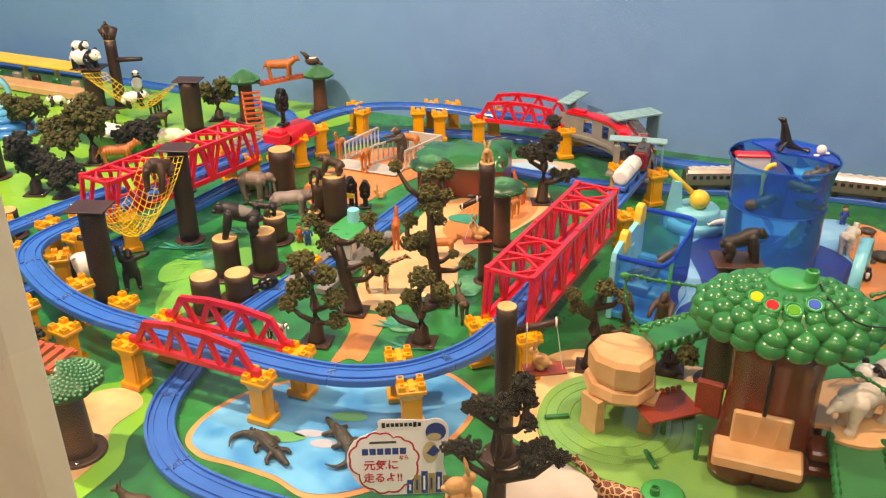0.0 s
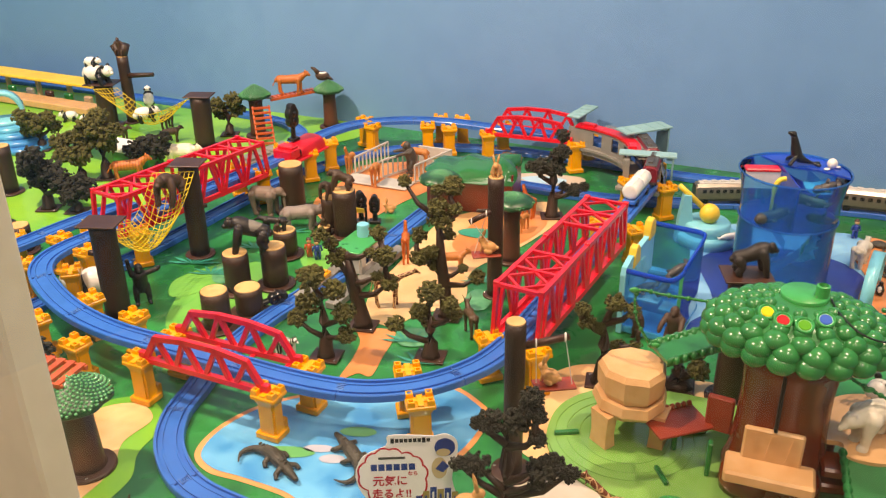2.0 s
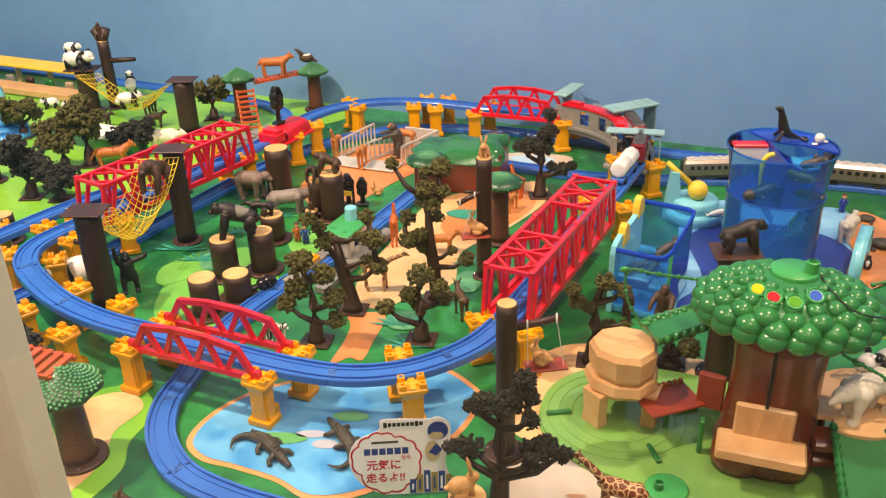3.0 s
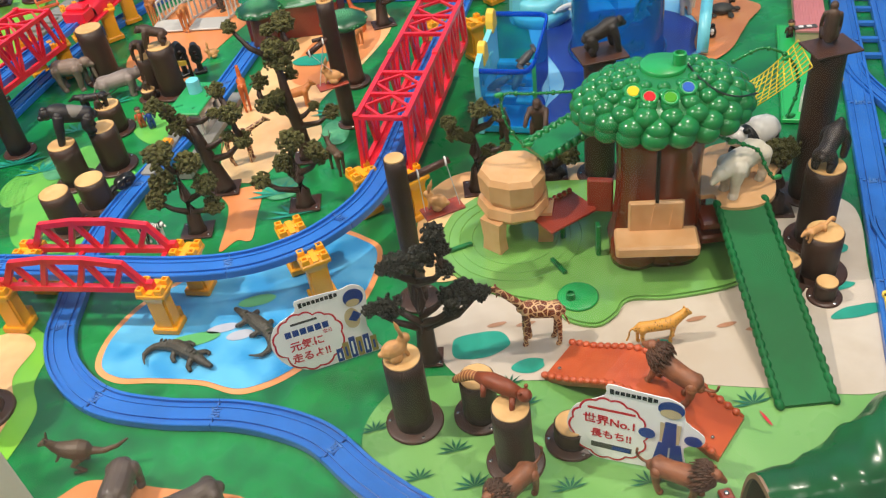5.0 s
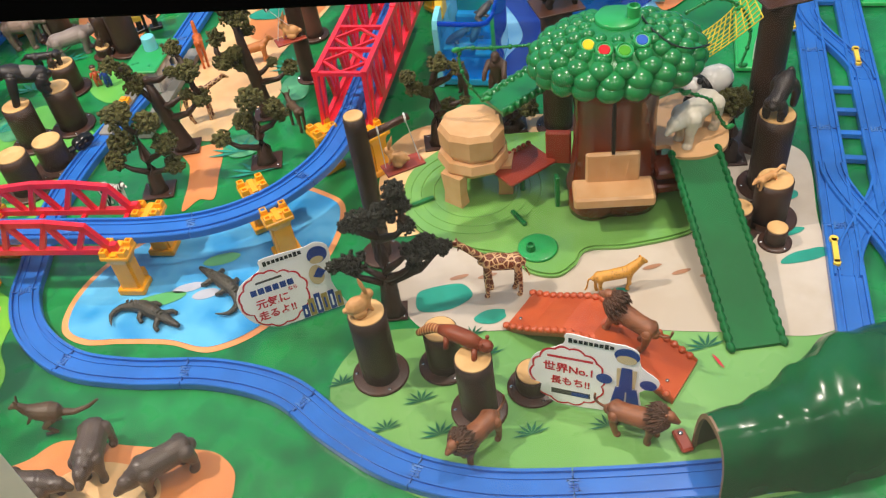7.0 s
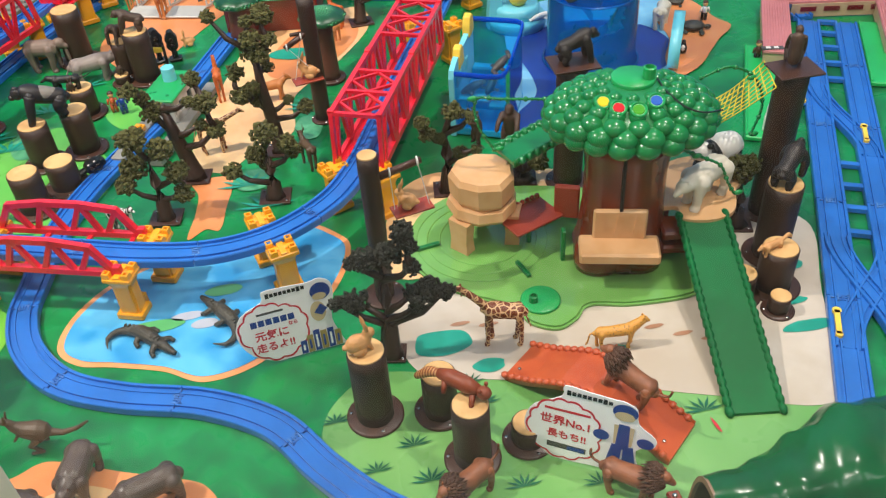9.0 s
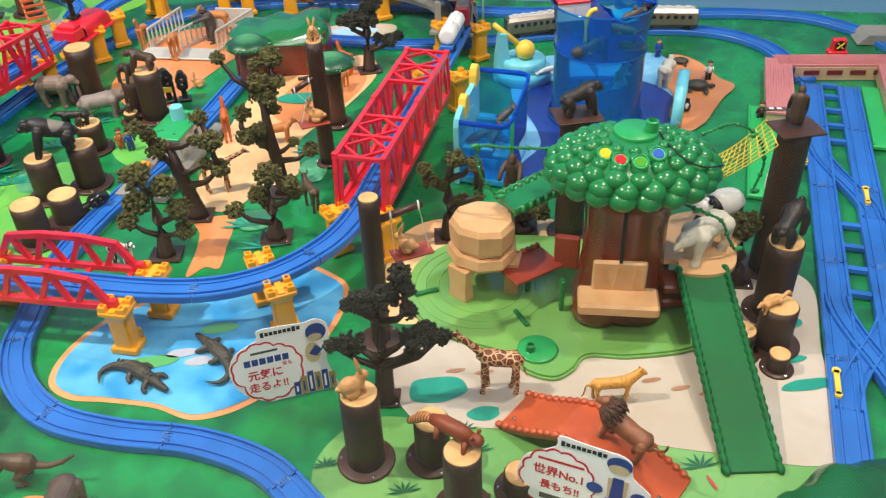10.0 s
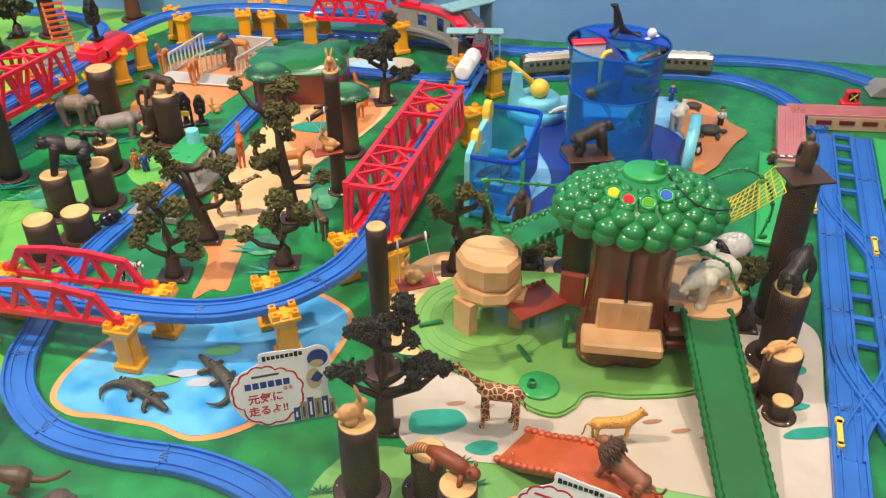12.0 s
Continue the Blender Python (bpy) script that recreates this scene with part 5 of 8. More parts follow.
for i in range(9):
    box(bm, (0.10, -0.020 + 0.005 * i, 0.0335), (0.266, 0.0022, 0.0016))
part("back_ribs", bm, M_PINK, th)
bm = bmesh.new()
box(bm, (0.115, -0.0245, 0.014), (0.235, 0.003, 0.027))
part("front_wall", bm, M_BEIGE, th, "beige wall")
for i in range(5):
    bm = bmesh.new()
    box(bm, (0.03 + 0.045 * i, -0.0265, 0.017), (0.030, 0.002, 0.009))
    part("window", bm, M_MAROON, th, "dark red window slot")
bm = bmesh.new()
box(bm, (0, 0, 0.014), (0.046, 0.234, 0.027), Matrix.Translation((-0.056, -0.110, 0)) @ Matrix.Rotation(radians(-13), 4, "Z"))
part("side_wall", bm, M_BEIGE, th, "beige wall")
bm = bmesh.new()
box(bm, (-0.09, -0.215, 0.034), (0.038, 0.012, 0.002))
part("number_plate", bm, M_DGREY, th, "dark platform plate")
for i in range(2):
    bm = bmesh.new()
    box(bm, (-0.098 + 0.014 * i, -0.215, 0.0355), (0.008, 0.006, 0.001))
    part("marking_bar", bm, M_WHITE, th, "pale marking bar")
th = thing("station_platform", (1.056, 1.498, 0.002), -13, "pink ribbed platform arm on the far side of the tracks", "toy station")
ARM = Matrix.Translation((0.162, -0.112, 0)) @ Matrix.Rotation(radians(-13), 4, "Z")
bm = bmesh.new()
box(bm, (0, 0, 0.030), (0.052, 0.20, 0.0058), ARM, bevel=0.001)
part("side_platform", bm, M_PINK, th, "pink ribbed deck")
bm = bmesh.new()
for i in range(11):
    box(bm, (-0.024 + 0.0048 * i, 0, 0.0335), (0.0022, 0.196, 0.0016), ARM)
part("side_ribs", bm, M_PINK, th)
bm = bmesh.new()
box(bm, (0, 0, 0.014), (0.046, 0.194, 0.027), ARM)
part("side_wall", bm, M_BEIGE, th, "beige wall")
M_BRIGHT = mat("bright_green_plastic", "2cb45c", "24a652", 0.35, 60, 12, coat=0.2)
# base slabs of the station beside the tracks, not a walkway
for s0, s1, u0, u1 in ((0.48, 0.80, -0.118, -0.060), (0.69, 0.93, 0.0905, 0.150)):
    base = thing("green_base_slab", dt(s0, u0, 0.002), math.degrees(math.atan2(DTD.y, DTD.x)) - 90, "bright green plastic base strip under the station platform", "walkway", "green walkways")
    bm = bmesh.new()
    box(bm, ((u1 - u0) / 2, (s1 - s0) / 2, 0.004), (u1 - u0, s1 - s0, 0.008), bevel=0.0015)
    slab = part("slab", bm, M_BRIGHT, base)
    bm = bmesh.new()
    box(bm, (0.002, (s1 - s0) / 2, 0.0095), (0.003, s1 - s0 - 0.006, 0.004), bevel=0.0008)
    part("raised_edge", bm, M_BRIGHT, slab)
th = thing("white_signpost", dt(0.505, -0.082, 0.010), -26, "small white plastic signpost on the green base strip", "sign")
bm = bmesh.new()
box(bm, (0, 0, 0.013), (0.020, 0.008, 0.026), bevel=0.001)
part("panel", bm, M_WHITE, th)
bm = bmesh.new()
for x in (-0.007, 0.006):
    loft(bm, [[(x + a, b, z) for a, b in ((-w, -0.002), (w, -0.002), (w, 0.002), (-w, 0.002))] for w, z in ((0.0028, 0.026), (0.0008, 0.046))])
part("spike", bm, M_WHITE, th)
th = thing("red_fan_box", (1.190, 1.560, 0.002), -12, "red plastic box with a dark fan wheel behind the station", "toy box")
bm = bmesh.new()
box(bm, (0, 0, 0.008), (0.040, 0.026, 0.014), bevel=0.003)
box(bm, (0, 0, 0.026), (0.030, 0.016, 0.026), bevel=0.003)
part("body", bm, M_RED, th)
bm = bmesh.new()
lathe(bm, [(0.0105, 0), (0.0105, 0.003)], 18)
bm.transform(Matrix.Translation((0, -0.0075, 0.027)) @ Matrix.Rotation(radians(90), 4, "X"))
fan = part("fan_plate", bm, M_BLACK, th, "dark fan plate")
for a in range(4):
    bm = bmesh.new()
    box(bm, (0.005, 0, 0), (0.008, 0.002, 0.0018), Matrix.Translation((0, -0.0115, 0.027)) @ Matrix.Rotation(radians(45 + 90 * a), 4, "Y"))
    part("blade", bm, M_LYEL, fan, "yellow blade")
th = thing("crossing_gate", (1.318, 1.615, 0.002), -15, "grey ramp with an orange gate at the far bend", "toy gate")
bm = bmesh.new()
loft(bm, [[(x, y, z) for x, z in ((-0.05, 0.001), (0.05, 0.001), (0.05, 0.022), (-0.03, 0.022))] for y in (-0.03, 0.03)])
bmesh.ops.recalc_face_normals(bm, faces=bm.faces)
part("ramp", bm, M_GREY, th)
bm = bmesh.new()
box(bm, (0.03, 0, 0.045), (0.02, 0.04, 0.05), bevel=0.003)
part("gate", bm, M_ORANGE, th, "orange gate")

# ---- the post and beam of the show window ----
bm = bmesh.new()
box(bm, (-0.11, 0.0, 0.9), (0.22, 0.02, 1.8), pose(-0.082, 0.314, 0, 0, 0, -20), bevel=0.002)
tagged(part("window_post", bm, M_PILLAR, None), "cream painted post at the edge of the display window", "post", kind="structure")
bm = bmesh.new()
box(bm, (0, 0.005, 0.10), (0.9, 0.010, 0.20), pose(0.1286, 0.1100, 0.7524, 0, 0, -19.7), bevel=0.0005)
tagged(part("window_beam", bm, M_BEAM, None), "black painted beam above the display window", "beam", kind="structure")

bm = bmesh.new()
bm.faces.new([bm.verts.new(pose(0.1310, 0.1166, 0, 0, 0, -19.7) @ Vector(p)) for p in ((-1.2, 0, -0.1), (1.2, 0, -0.1), (1.2, 0, 0.80), (-1.2, 0, 0.80))])
pane = tagged(part("window_pane", bm, M_PANE, None), "large clear glass pane of the display window", "window", kind="structure")
pane.visible_shadow = False

# ---- station over the bend at the back ----
th = thing("bend_station", (0.40, 1.86, 0), 0, "grey curved toy station with pale blue roofs over the bend", "toy station")
o = Vector((0.40, 1.86, 0))
bend = smooth_line([(0.285, 2.045, 0), (0.355, 2.00, 0), (0.408, 1.935, 0), (0.428, 1.86, 0), (0.415, 1.775, 0), (0.395, 1.72, 0)], n=5)


def strip(line, off0, off1, z0, z1):
    b = bmesh.new()
    rings = []
    for i, p in enumerate(line):
        s, d = side_of(line, i)
        rings.append([p - o - s * off0 + Vector((0, 0, z0)), p - o - s * off1 + Vector((0, 0, z0)), p - o - s * off1 + Vector((0, 0, z1)), p - o - s * off0 + Vector((0, 0, z1))])
    loft(b, rings)
    bmesh.ops.recalc_face_normals(b, faces=b.faces)
    return b


for a, b in ((0, 4), (6, 8), (10, 12), (14, 20)):
    part("inner_wall", strip(bend[a:b + 1], -0.032, -0.036, 0.048, 0.1135), M_GREY, th, "grey curved wall")
for a, b in ((4, 6), (8, 10), (12, 14)):
    part("wall_below_window", strip(bend[a:b + 1], -0.032, -0.036, 0.048, 0.074), M_GREY, th, "grey curved wall")
    part("wall_above_window", strip(bend[a:b + 1], -0.032, -0.036, 0.106, 0.1135), M_GREY, th, "grey curved wall")
part("red_eave", strip(bend[1:19], -0.010, -0.039, 0.1135, 0.119), M_RED, th, "red curved eave")
for a, b in ((2, 5), (15, 18)):
    part("red_block", strip(bend[a:b], -0.020, -0.036, 0.119, 0.126), M_RED, th, "raised red block")
def cover(a, b, r, h):
    """A clear half arch from the outer side of the bend over the rails."""
    bm = bmesh.new()
    loft(bm, [[bend[i] - o - side_of(bend, i)[0] * (r * math.cos(radians(q * 13))) + Vector((0, 0, 0.064 + h * math.sin(radians(q * 13)) ** 0.8)) for q in range(9)] for i in range(a, b + 1)], closed=False, caps=False)
    return bm


part("clear_cover", cover(5, 21, 0.048, 0.056), M_SMOKE, th, "smoky clear arched cover", True)
part("yellow_band", cover(18, 19, 0.0465, 0.0545), M_YEL, th, "yellow band under the cover", True)
part("grey_band", cover(15, 16, 0.0465, 0.0545), M_LGREY, th, "grey band under the cover", True)
part("floor_strip", strip(bend, 0.050, -0.044, 0.060, 0.066), M_GREY, th, "grey floor")
bm = bmesh.new()
s_, d_ = side_of(bend, 21)
for sg in (-1, 1):
    p = bend[21] - o + s_ * 0.034 * sg
    bar(bm, p + Vector((0, 0, 0.062)), p + Vector((0, 0, 0.116)), 0.012)
part("portal_posts", bm, M_GREY, th, "grey portal posts")
M_ROOF = mat("dull_aqua_plastic", "8cb8bc", "7ca8ac", 0.45)
for x, y, a, w, d, z in ((0.300, 2.060, -28, 0.034, 0.110, 0.136), (0.435, 1.945, -62, 0.050, 0.125, 0.132), (0.424, 1.782, 80, 0.030, 0.122, 0.126)):
    bm = bmesh.new()
    box(bm, (0, 0, 0), (w, d, 0.005), pose(x - o.x, y - o.y, z, 0, 0, a), bevel=0.001)
    rf = part("canopy_roof", bm, M_ROOF, th, "pale blue slatted roof")
    for k in range(4):
        bm = bmesh.new()
        box(bm, (0, -d * 0.36 + d * 0.24 * k, 0.003), (w * 0.95, 0.0012, 0.0014), pose(x - o.x, y - o.y, z, 0, 0, a))
        part("roof_rib", bm, M_ROOF, rf)
    side = -d * 0.44 if a > 0 else (d * 0.44 if a < -40 else -d * 0.1)
    bm = bmesh.new()
    box(bm, (0, side, -0.034), (w * 0.9, 0.0045, 0.066), pose(x - o.x, y - o.y, z, 0, 0, a), bevel=0.0008)
    box(bm, (0, side * 0.86, -0.0055), (w * 0.7, 0.012, 0.006), pose(x - o.x, y - o.y, z, 0, 0, a), bevel=0.0008)
    part("roof_support", bm, mat("blue_grey_plastic", "7ba4ae", "6c96a0", 0.4), rf)
bm = bmesh.new()
box(bm, (0, 0, 0), (0.03, 0.012, 0.034), pose(0.455 - o.x, 1.80 - o.y, 0.082, 0, 0, 20), bevel=0.004)
part("yellow_stop", bm, M_YEL, th, "yellow stop block")

# ---- hill tunnel in the middle ----
th = thing("hill_tunnel", (0.045, 1.80, 0.002), -8, "green-topped brown plastic hill tunnel over the rails", "toy tunnel")
bm = bmesh.new()
rings = []
for i, x in enumerate([-0.095, -0.07, -0.035, -0.005, 0.03, 0.07, 0.098, 0.10]):
    h = [0.078, 0.096, 0.092, 0.108, 0.100, 0.118, 0.110, 0.090][i]
    rings.append([(x + 0.01 * math.sin(q), -0.072 + 0.135 * q / 12 + 0.008 * noise.noise((i * 0.7, q * 0.4, 1)), 0.068 + (h - 0.068) * math.sin(math.pi * min(1, max(0, q / 12))) ** 0.42 + 0.012 * noise.noise((i * 0.9, q * 0.45, 4)) * math.sin(math.pi * q / 12)) for q in range(13)])
loft(bm, rings, closed=False, caps=False)
part("grass_top", bm, mat("hill_top_gloss_plastic", "17703c", "126032", 0.14, 40, 9, coat=0.7), th, "glossy green top", True)
bm = bmesh.new()
loft(bm, [[(x, y, z) for x, y in ((-0.090, -0.062), (0.099, -0.0685), (0.099, 0.060), (-0.090, 0.058))] for z in (0.0, 0.072)], caps=False)
bmesh.ops.recalc_face_normals(bm, faces=bm.faces)
part("earth_side", bm, mat("red_brown_gloss_plastic", "7a2a18", "682012", 0.3, coat=0.3), th, "red-brown side")
bm = bmesh.new()
box(bm, (0.0995, -0.004, 0.046), (0.004, 0.125, 0.090), bevel=0.001)
part("end_wall", bm, M_MAROON, th, "dark red end wall")


# ---- mushroom trees ----
M_BARKRED = mat("moulded_brown_trunk", "5a3024", "46241a", 0.45, 90, 30, bump=0.4, bump_scale=120)
M_DOME = mat("dark_green_dome", "12502e", "0e4226", 0.35, 90, 40)
M_BEAD = mat("bead_green_gloss", "3c8a54", "58a470", 0.18, 300, 60, coat=0.5)


def mushroom(at, h, r, tr, label, rz=0, peak=0.36):
    t = thing("dome_tree", (at[0], at[1], 0.002), rz, label, "toy tree", "dome-topped toy trees")
    bm = bmesh.new()
    lathe(bm, [(tr * 1.75, 0), (tr * 1.72, 0.0035), (tr * 1.6, 0.005)], 26)
    part("foot_disc", bm, M_DBROWN, t, "dark brown disc", True)
    bm = bmesh.new()
    lathe(bm, [(tr * 1.18, 0.004), (tr * 1.05, 0.014), (tr * 0.98, h * 0.4), (tr * 0.92, h * 0.62), (tr * 1.12, h - r * 0.36)], 20)
    part("trunk", bm, M_BARKRED, t, "brown moulded trunk", True)
    for a in (-1.2, 1.9):
        bm = bmesh.new()
        ball(bm, (tr * 1.45 * math.cos(a), tr * 1.45 * math.sin(a), 0.0052), (0.0024, 0.0024, 0.0013), 8, 5)
        part("screw", bm, M_SCREW, t, "bright screw head")
    bm = bmesh.new()
    n = 36
    edge = [1 + 0.035 * math.sin(7 * 2 * math.pi * q / n) + 0.02 * math.sin(11 * 2 * math.pi * q / n + 1) for q in range(n)]
    prof = [(0.3, 0.40), (0.94, 0.44), (1.0, 0.40), (0.84, 0.29), (0.52, 0.15), (0.22, 0.045), (0.02, 0.0)] if peak > 0.5 else [(0.3, 0.40), (0.94, 0.44), (1.0, 0.38), (0.90, 0.22), (0.66, 0.09), (0.36, 0.02), (0.02, 0.0)]
    loft(bm, [[(r * k * (1 + (edge[q] - 1) * k) * math.cos(2 * math.pi * q / n), r * k * (1 + (edge[q] - 1) * k) * math.sin(2 * math.pi * q / n), h - r * d * peak / 0.36) for q in range(n)] for k, d in prof])
    part("dome", bm, M_DOME, t, "beaded green dome", True)
    bm = bmesh.new()
    for i in range(280):
        q, a = math.sqrt((i + 0.5) / 280) * 0.98, i * 2.39996
        z = h - r * (peak * q ** (2.3 if peak < 0.5 else 1.25)) - 0.0003
        ball(bm, (r * q * math.cos(a), r * q * math.sin(a), z), (r * 0.052, r * 0.052, r * 0.045), 6, 4)
    part("leaf_beads", bm, M_BEAD, t, "shiny green beads", True)["kind"] = "stuff"
    return t


mushroom((-0.020, 1.722), 0.096, 0.046, 0.024, "red-brown plastic tree with a beaded green dome")
mushroom((0.137, 1.497), 0.138, 0.043, 0.0165, "red-brown plastic tree with a beaded green dome")
mushroom((-0.408, 0.846), 0.142, 0.050, 0.021, "near red-brown plastic tree with dome and ladder", peak=0.56)
mushroom((-0.576, 2.241), 0.145, 0.043, 0.020, "red-brown plastic tree with a beaded green dome on the meadow", peak=0.66)
mushroom((-0.390, 2.330), 0.136, 0.042, 0.019, "red-brown plastic tree by the back wall with green dome", peak=0.62)


def ladder(a, b, w, label, rungs, m=M_ORANGE, side=None):
    """A ladder between two places."""
    a, b = Vector(a), Vector(b)
    t = thing("toy_ladder", a, 0, label, "ladder", "terracotta ladders")
    d = b - a
    s = Vector(side).normalized() if side else Vector((d.y, -d.x, 0)).normalized()
    for sg in (-1, 1):
        bm = bmesh.new()
        bar(bm, s * w / 2 * sg, d + s * w / 2 * sg, 0.004, 0.006)
        part("rail", bm, m, t)
    for i in range(rungs):
        p = d * ((i + 0.5) / rungs)
        bm = bmesh.new()
        bar(bm, p - s * w * 0.56 + Vector((0, 0, 0.002)), p + s * w * 0.56 + Vector((0, 0, 0.002)), min(0.009, d.length / rungs * 0.62), 0.0045)
        part("rung", bm, m, t)
    return t


ladder((-0.5254, 2.140, 0.004), (-0.552, 2.206, 0.096), 0.044, "terracotta plastic ladder leaning on a dome tree", 8)
ladder((-0.545, 2.262, 0.100), (-0.432, 2.345, 0.104), 0.028, "terracotta plastic ladder laid between two dome trees", 11)
ladder((-0.520, 0.878, 0.146), (-0.402, 0.852, 0.139), 0.046, "terracotta plastic ladder laid on the near dome tree", 8)

# ---- cage with open gates ----
th = thing("toy_cage", (-0.128, 1.968, 0.002), -18, "light grey plastic animal cage with barred sides", "toy cage")


def bars(a, b, z1, n, nm):
    a, b = Vector(a), Vector(b)
    bm = bmesh.new()
    for z in (0.004, z1):
        bar(bm, a + Vector((0, 0, z)), b + Vector((0, 0, z)), 0.004, 0.004)
    fence = part(nm, bm, M_LGREY, th, "light grey barred side")
    for i in range(n + 1):
        p = a.lerp(b, i / n)
        bm = bmesh.new()
        bar(bm, p + Vector((0, 0, 0.003)), p + Vector((0, 0, z1)), 0.0032)
        part("upright", bm, M_LGREY, fence)


bars((-0.108, -0.060, 0), (-0.085, 0.075, 0), 0.046, 9, "left_side")
bars((0.052, -0.060, 0), (0.090, 0.075, 0), 0.046, 9, "right_side")
bars((-0.035, -0.055, 0), (0.010, 0.045, 0), 0.046, 7, "inner_side")
bm = bmesh.new()
box(bm, (0.045, 0.077, 0.024), (0.09, 0.004, 0.046), bevel=0.001)
part("back_panel", bm, M_LGREY, th, "light grey panel")
for i, x in enumerate((-0.078, 0.012)):
    bm = bmesh.new()
    box(bm, (x, -0.085, 0.003), (0.078, 0.056, 0.004), bevel=0.001)
    part("ramp", bm, M_LGREY, th, "light grey ramp plate")

# ---- little station house on the rails ----
th = thing("station_house", (-0.148, 1.445, 0.002), -21, "grey plastic station house with a green roof and aqua chimney", "toy house")
for sx in (-1, 1):
    bm = bmesh.new()
    box(bm, (sx * 0.0335, -0.03, 0.006), (0.024, 0.26, 0.012), bevel=0.001)
    part("platform", bm, M_GREY, th, "grey platform")
bm = bmesh.new()
for y in (-0.045, 0.045):
    box(bm, (0, y, 0.035), (0.050, 0.004, 0.042))
for x in (-0.0255, 0.0255):
    for y in (-0.034, 0.0, 0.034):
        box(bm, (x, y, 0.033), (0.004, 0.016, 0.044))
    box(bm, (x, 0, 0.050), (0.004, 0.088, 0.012))
    box(bm, (x, 0, 0.018), (0.004, 0.088, 0.012))
part("walls", bm, M_LGREY, th, "light grey walls with openings")
bm = bmesh.new()
box(bm, (0, 0, 0.058), (0.062, 0.108, 0.005), bevel=0.0015)
roof = part("roof", bm, M_MGREEN, th, "flat green roof")
bm = bmesh.new()
lathe(bm, [(0.0122, 0.060), (0.0115, 0.084), (0.0098, 0.085), (0.004, 0.0845)], 20, (-0.004, 0.020, 0))
part("chimney", bm, M_AQUA, roof, "aqua chimney pot")
for i, (x, y) in enumerate(((-0.018, -0.03), (-0.012, -0.026), (0.014, -0.035))):
    bm = bmesh.new()
    lathe(bm, [(0.003, 0.0605), (0.003, 0.0612)], 10, (x, y, 0))
    part("socket", bm, M_DGREEN, roof)
for y in (-0.105,):
    bm = bmesh.new()
    box(bm, (-0.032, y + 0.012, 0.0165), (0.018, 0.052, 0.010), bevel=0.0015)
    for k in range(3):
        box(bm, (-0.032, y - 0.006 + 0.018 * k, 0.0225), (0.010, 0.008, 0.004), bevel=0.001)
    part("yellow_stop", bm, M_YEL, th, "yellow stop piece")


# ---- signals ----
M_LENS = mat("dark_lens", "1c0c0c", "140808", 0.15)
def signal(at, h, rz, label, base=True):
    t = thing("railway_signal", at, rz, label, "signal", "black signals")
    bm = bmesh.new()
    tube(bm, [(0, 0, 0), (0, 0, h * 0.5)], [0.006, 0.005], 10)
    box(bm, (0, 0, 0.003), (0.024, 0.02, 0.006), bevel=0.001)
    part("post", bm, M_BLACK, t)
    bm = bmesh.new()
    for z, r in ((0.56, 0.19 * h), (0.76, 0.20 * h), (0.93, 0.12 * h)):
        b2 = Matrix.Translation((0, 0, h * z)) @ Matrix.Rotation(radians(90), 4, "X")
        v0 = len(bm.verts)
        lathe(bm, [(r * 0.9, -0.008), (r, -0.006), (r, 0.006), (r * 0.9, 0.008)], 18)
        bm.verts.ensure_lookup_table()
        for v in bm.verts[v0:]:
            v.co = b2 @ v.co
    hd = part("signal_head", bm, M_BLACK, t, "black lobed head")
    for z in (0.56, 0.76):
        bm = bmesh.new()
        ball(bm, (0, -0.008, h * z), (0.09 * h, 0.003, 0.09 * h), 10, 6)
        part("lens", bm, M_LENS, hd, "dark lens", True)
    return t


signal((-0.384, 1.902, 0.104), 0.085, 62, "black plastic railway signal with two dark lenses on the shed")
signal((-0.186, 1.664, 0.002), 0.068, 25, "black plastic railway signal beside the earth patch")
signal((-0.156, 1.664, 0.002), 0.060, 5, "small black plastic railway signal beside the rails")
fallen = signal((-0.300, 1.270, 0.014), 0.052, 0, "black plastic railway signal lying on its side by a log")
fallen.matrix_world = pose(-0.300, 1.270, 0.014, 0, 78, 28)
th = thing("signal_flag", (-0.182, 1.636, 0.002), 0, "yellow plastic arm of a black crossing signal", "signal")
bm = bmesh.new()
loft(bm, [[(-0.018, y, 0.046), (0.012, y, 0.042), (0.012, y, 0.034), (-0.014, y, 0.034)] for y in (-0.002, 0.002)])
bmesh.ops.recalc_face_normals(bm, faces=bm.faces)
part("arm", bm, M_LYEL, th)
bm = bmesh.new()
bar(bm, (0.012, 0, 0), (0.012, 0, 0.046), 0.005)
part("post", bm, M_BLACK, th, "black post")

# ---- red shed over the raised rails ----
th = thing("engine_shed", (-0.372, 1.905, 0.066), -23, "glossy red plastic shed cover over the raised rails", "toy shed")
th.matrix_world = th.matrix_world @ Matrix.Diagonal((0.92, 0.82, 0.86, 1))
bm = bmesh.new()
rings = []
for y, h in ((-0.035, 0.034), (-0.03, 0.040), (0.06, 0.046), (0.072, 0.042), (0.078, 0.030)):
    rings.append([(0.030 * math.cos(math.pi * q / 12), y, 0.008 + (h - 0.008) * math.sin(math.pi * q / 12) ** 0.32) for q in range(13)])
loft(bm, rings, closed=False, caps=False)
part("hood", bm, M_RED, th, "rounded red hood", True)
bm = bmesh.new()
box(bm, (0, -0.062, 0.024), (0.056, 0.045, 0.026), bevel=0.002)
box(bm, (0, -0.055, 0.040), (0.046, 0.032, 0.010), bevel=0.002)
part("cab", bm, M_RED, th, "red stepped end")
bm = bmesh.new()
box(bm, (0, -0.01, 0.005), (0.078, 0.185, 0.006), bevel=0.001)
part("base", bm, M_RED, th, "red base plate")

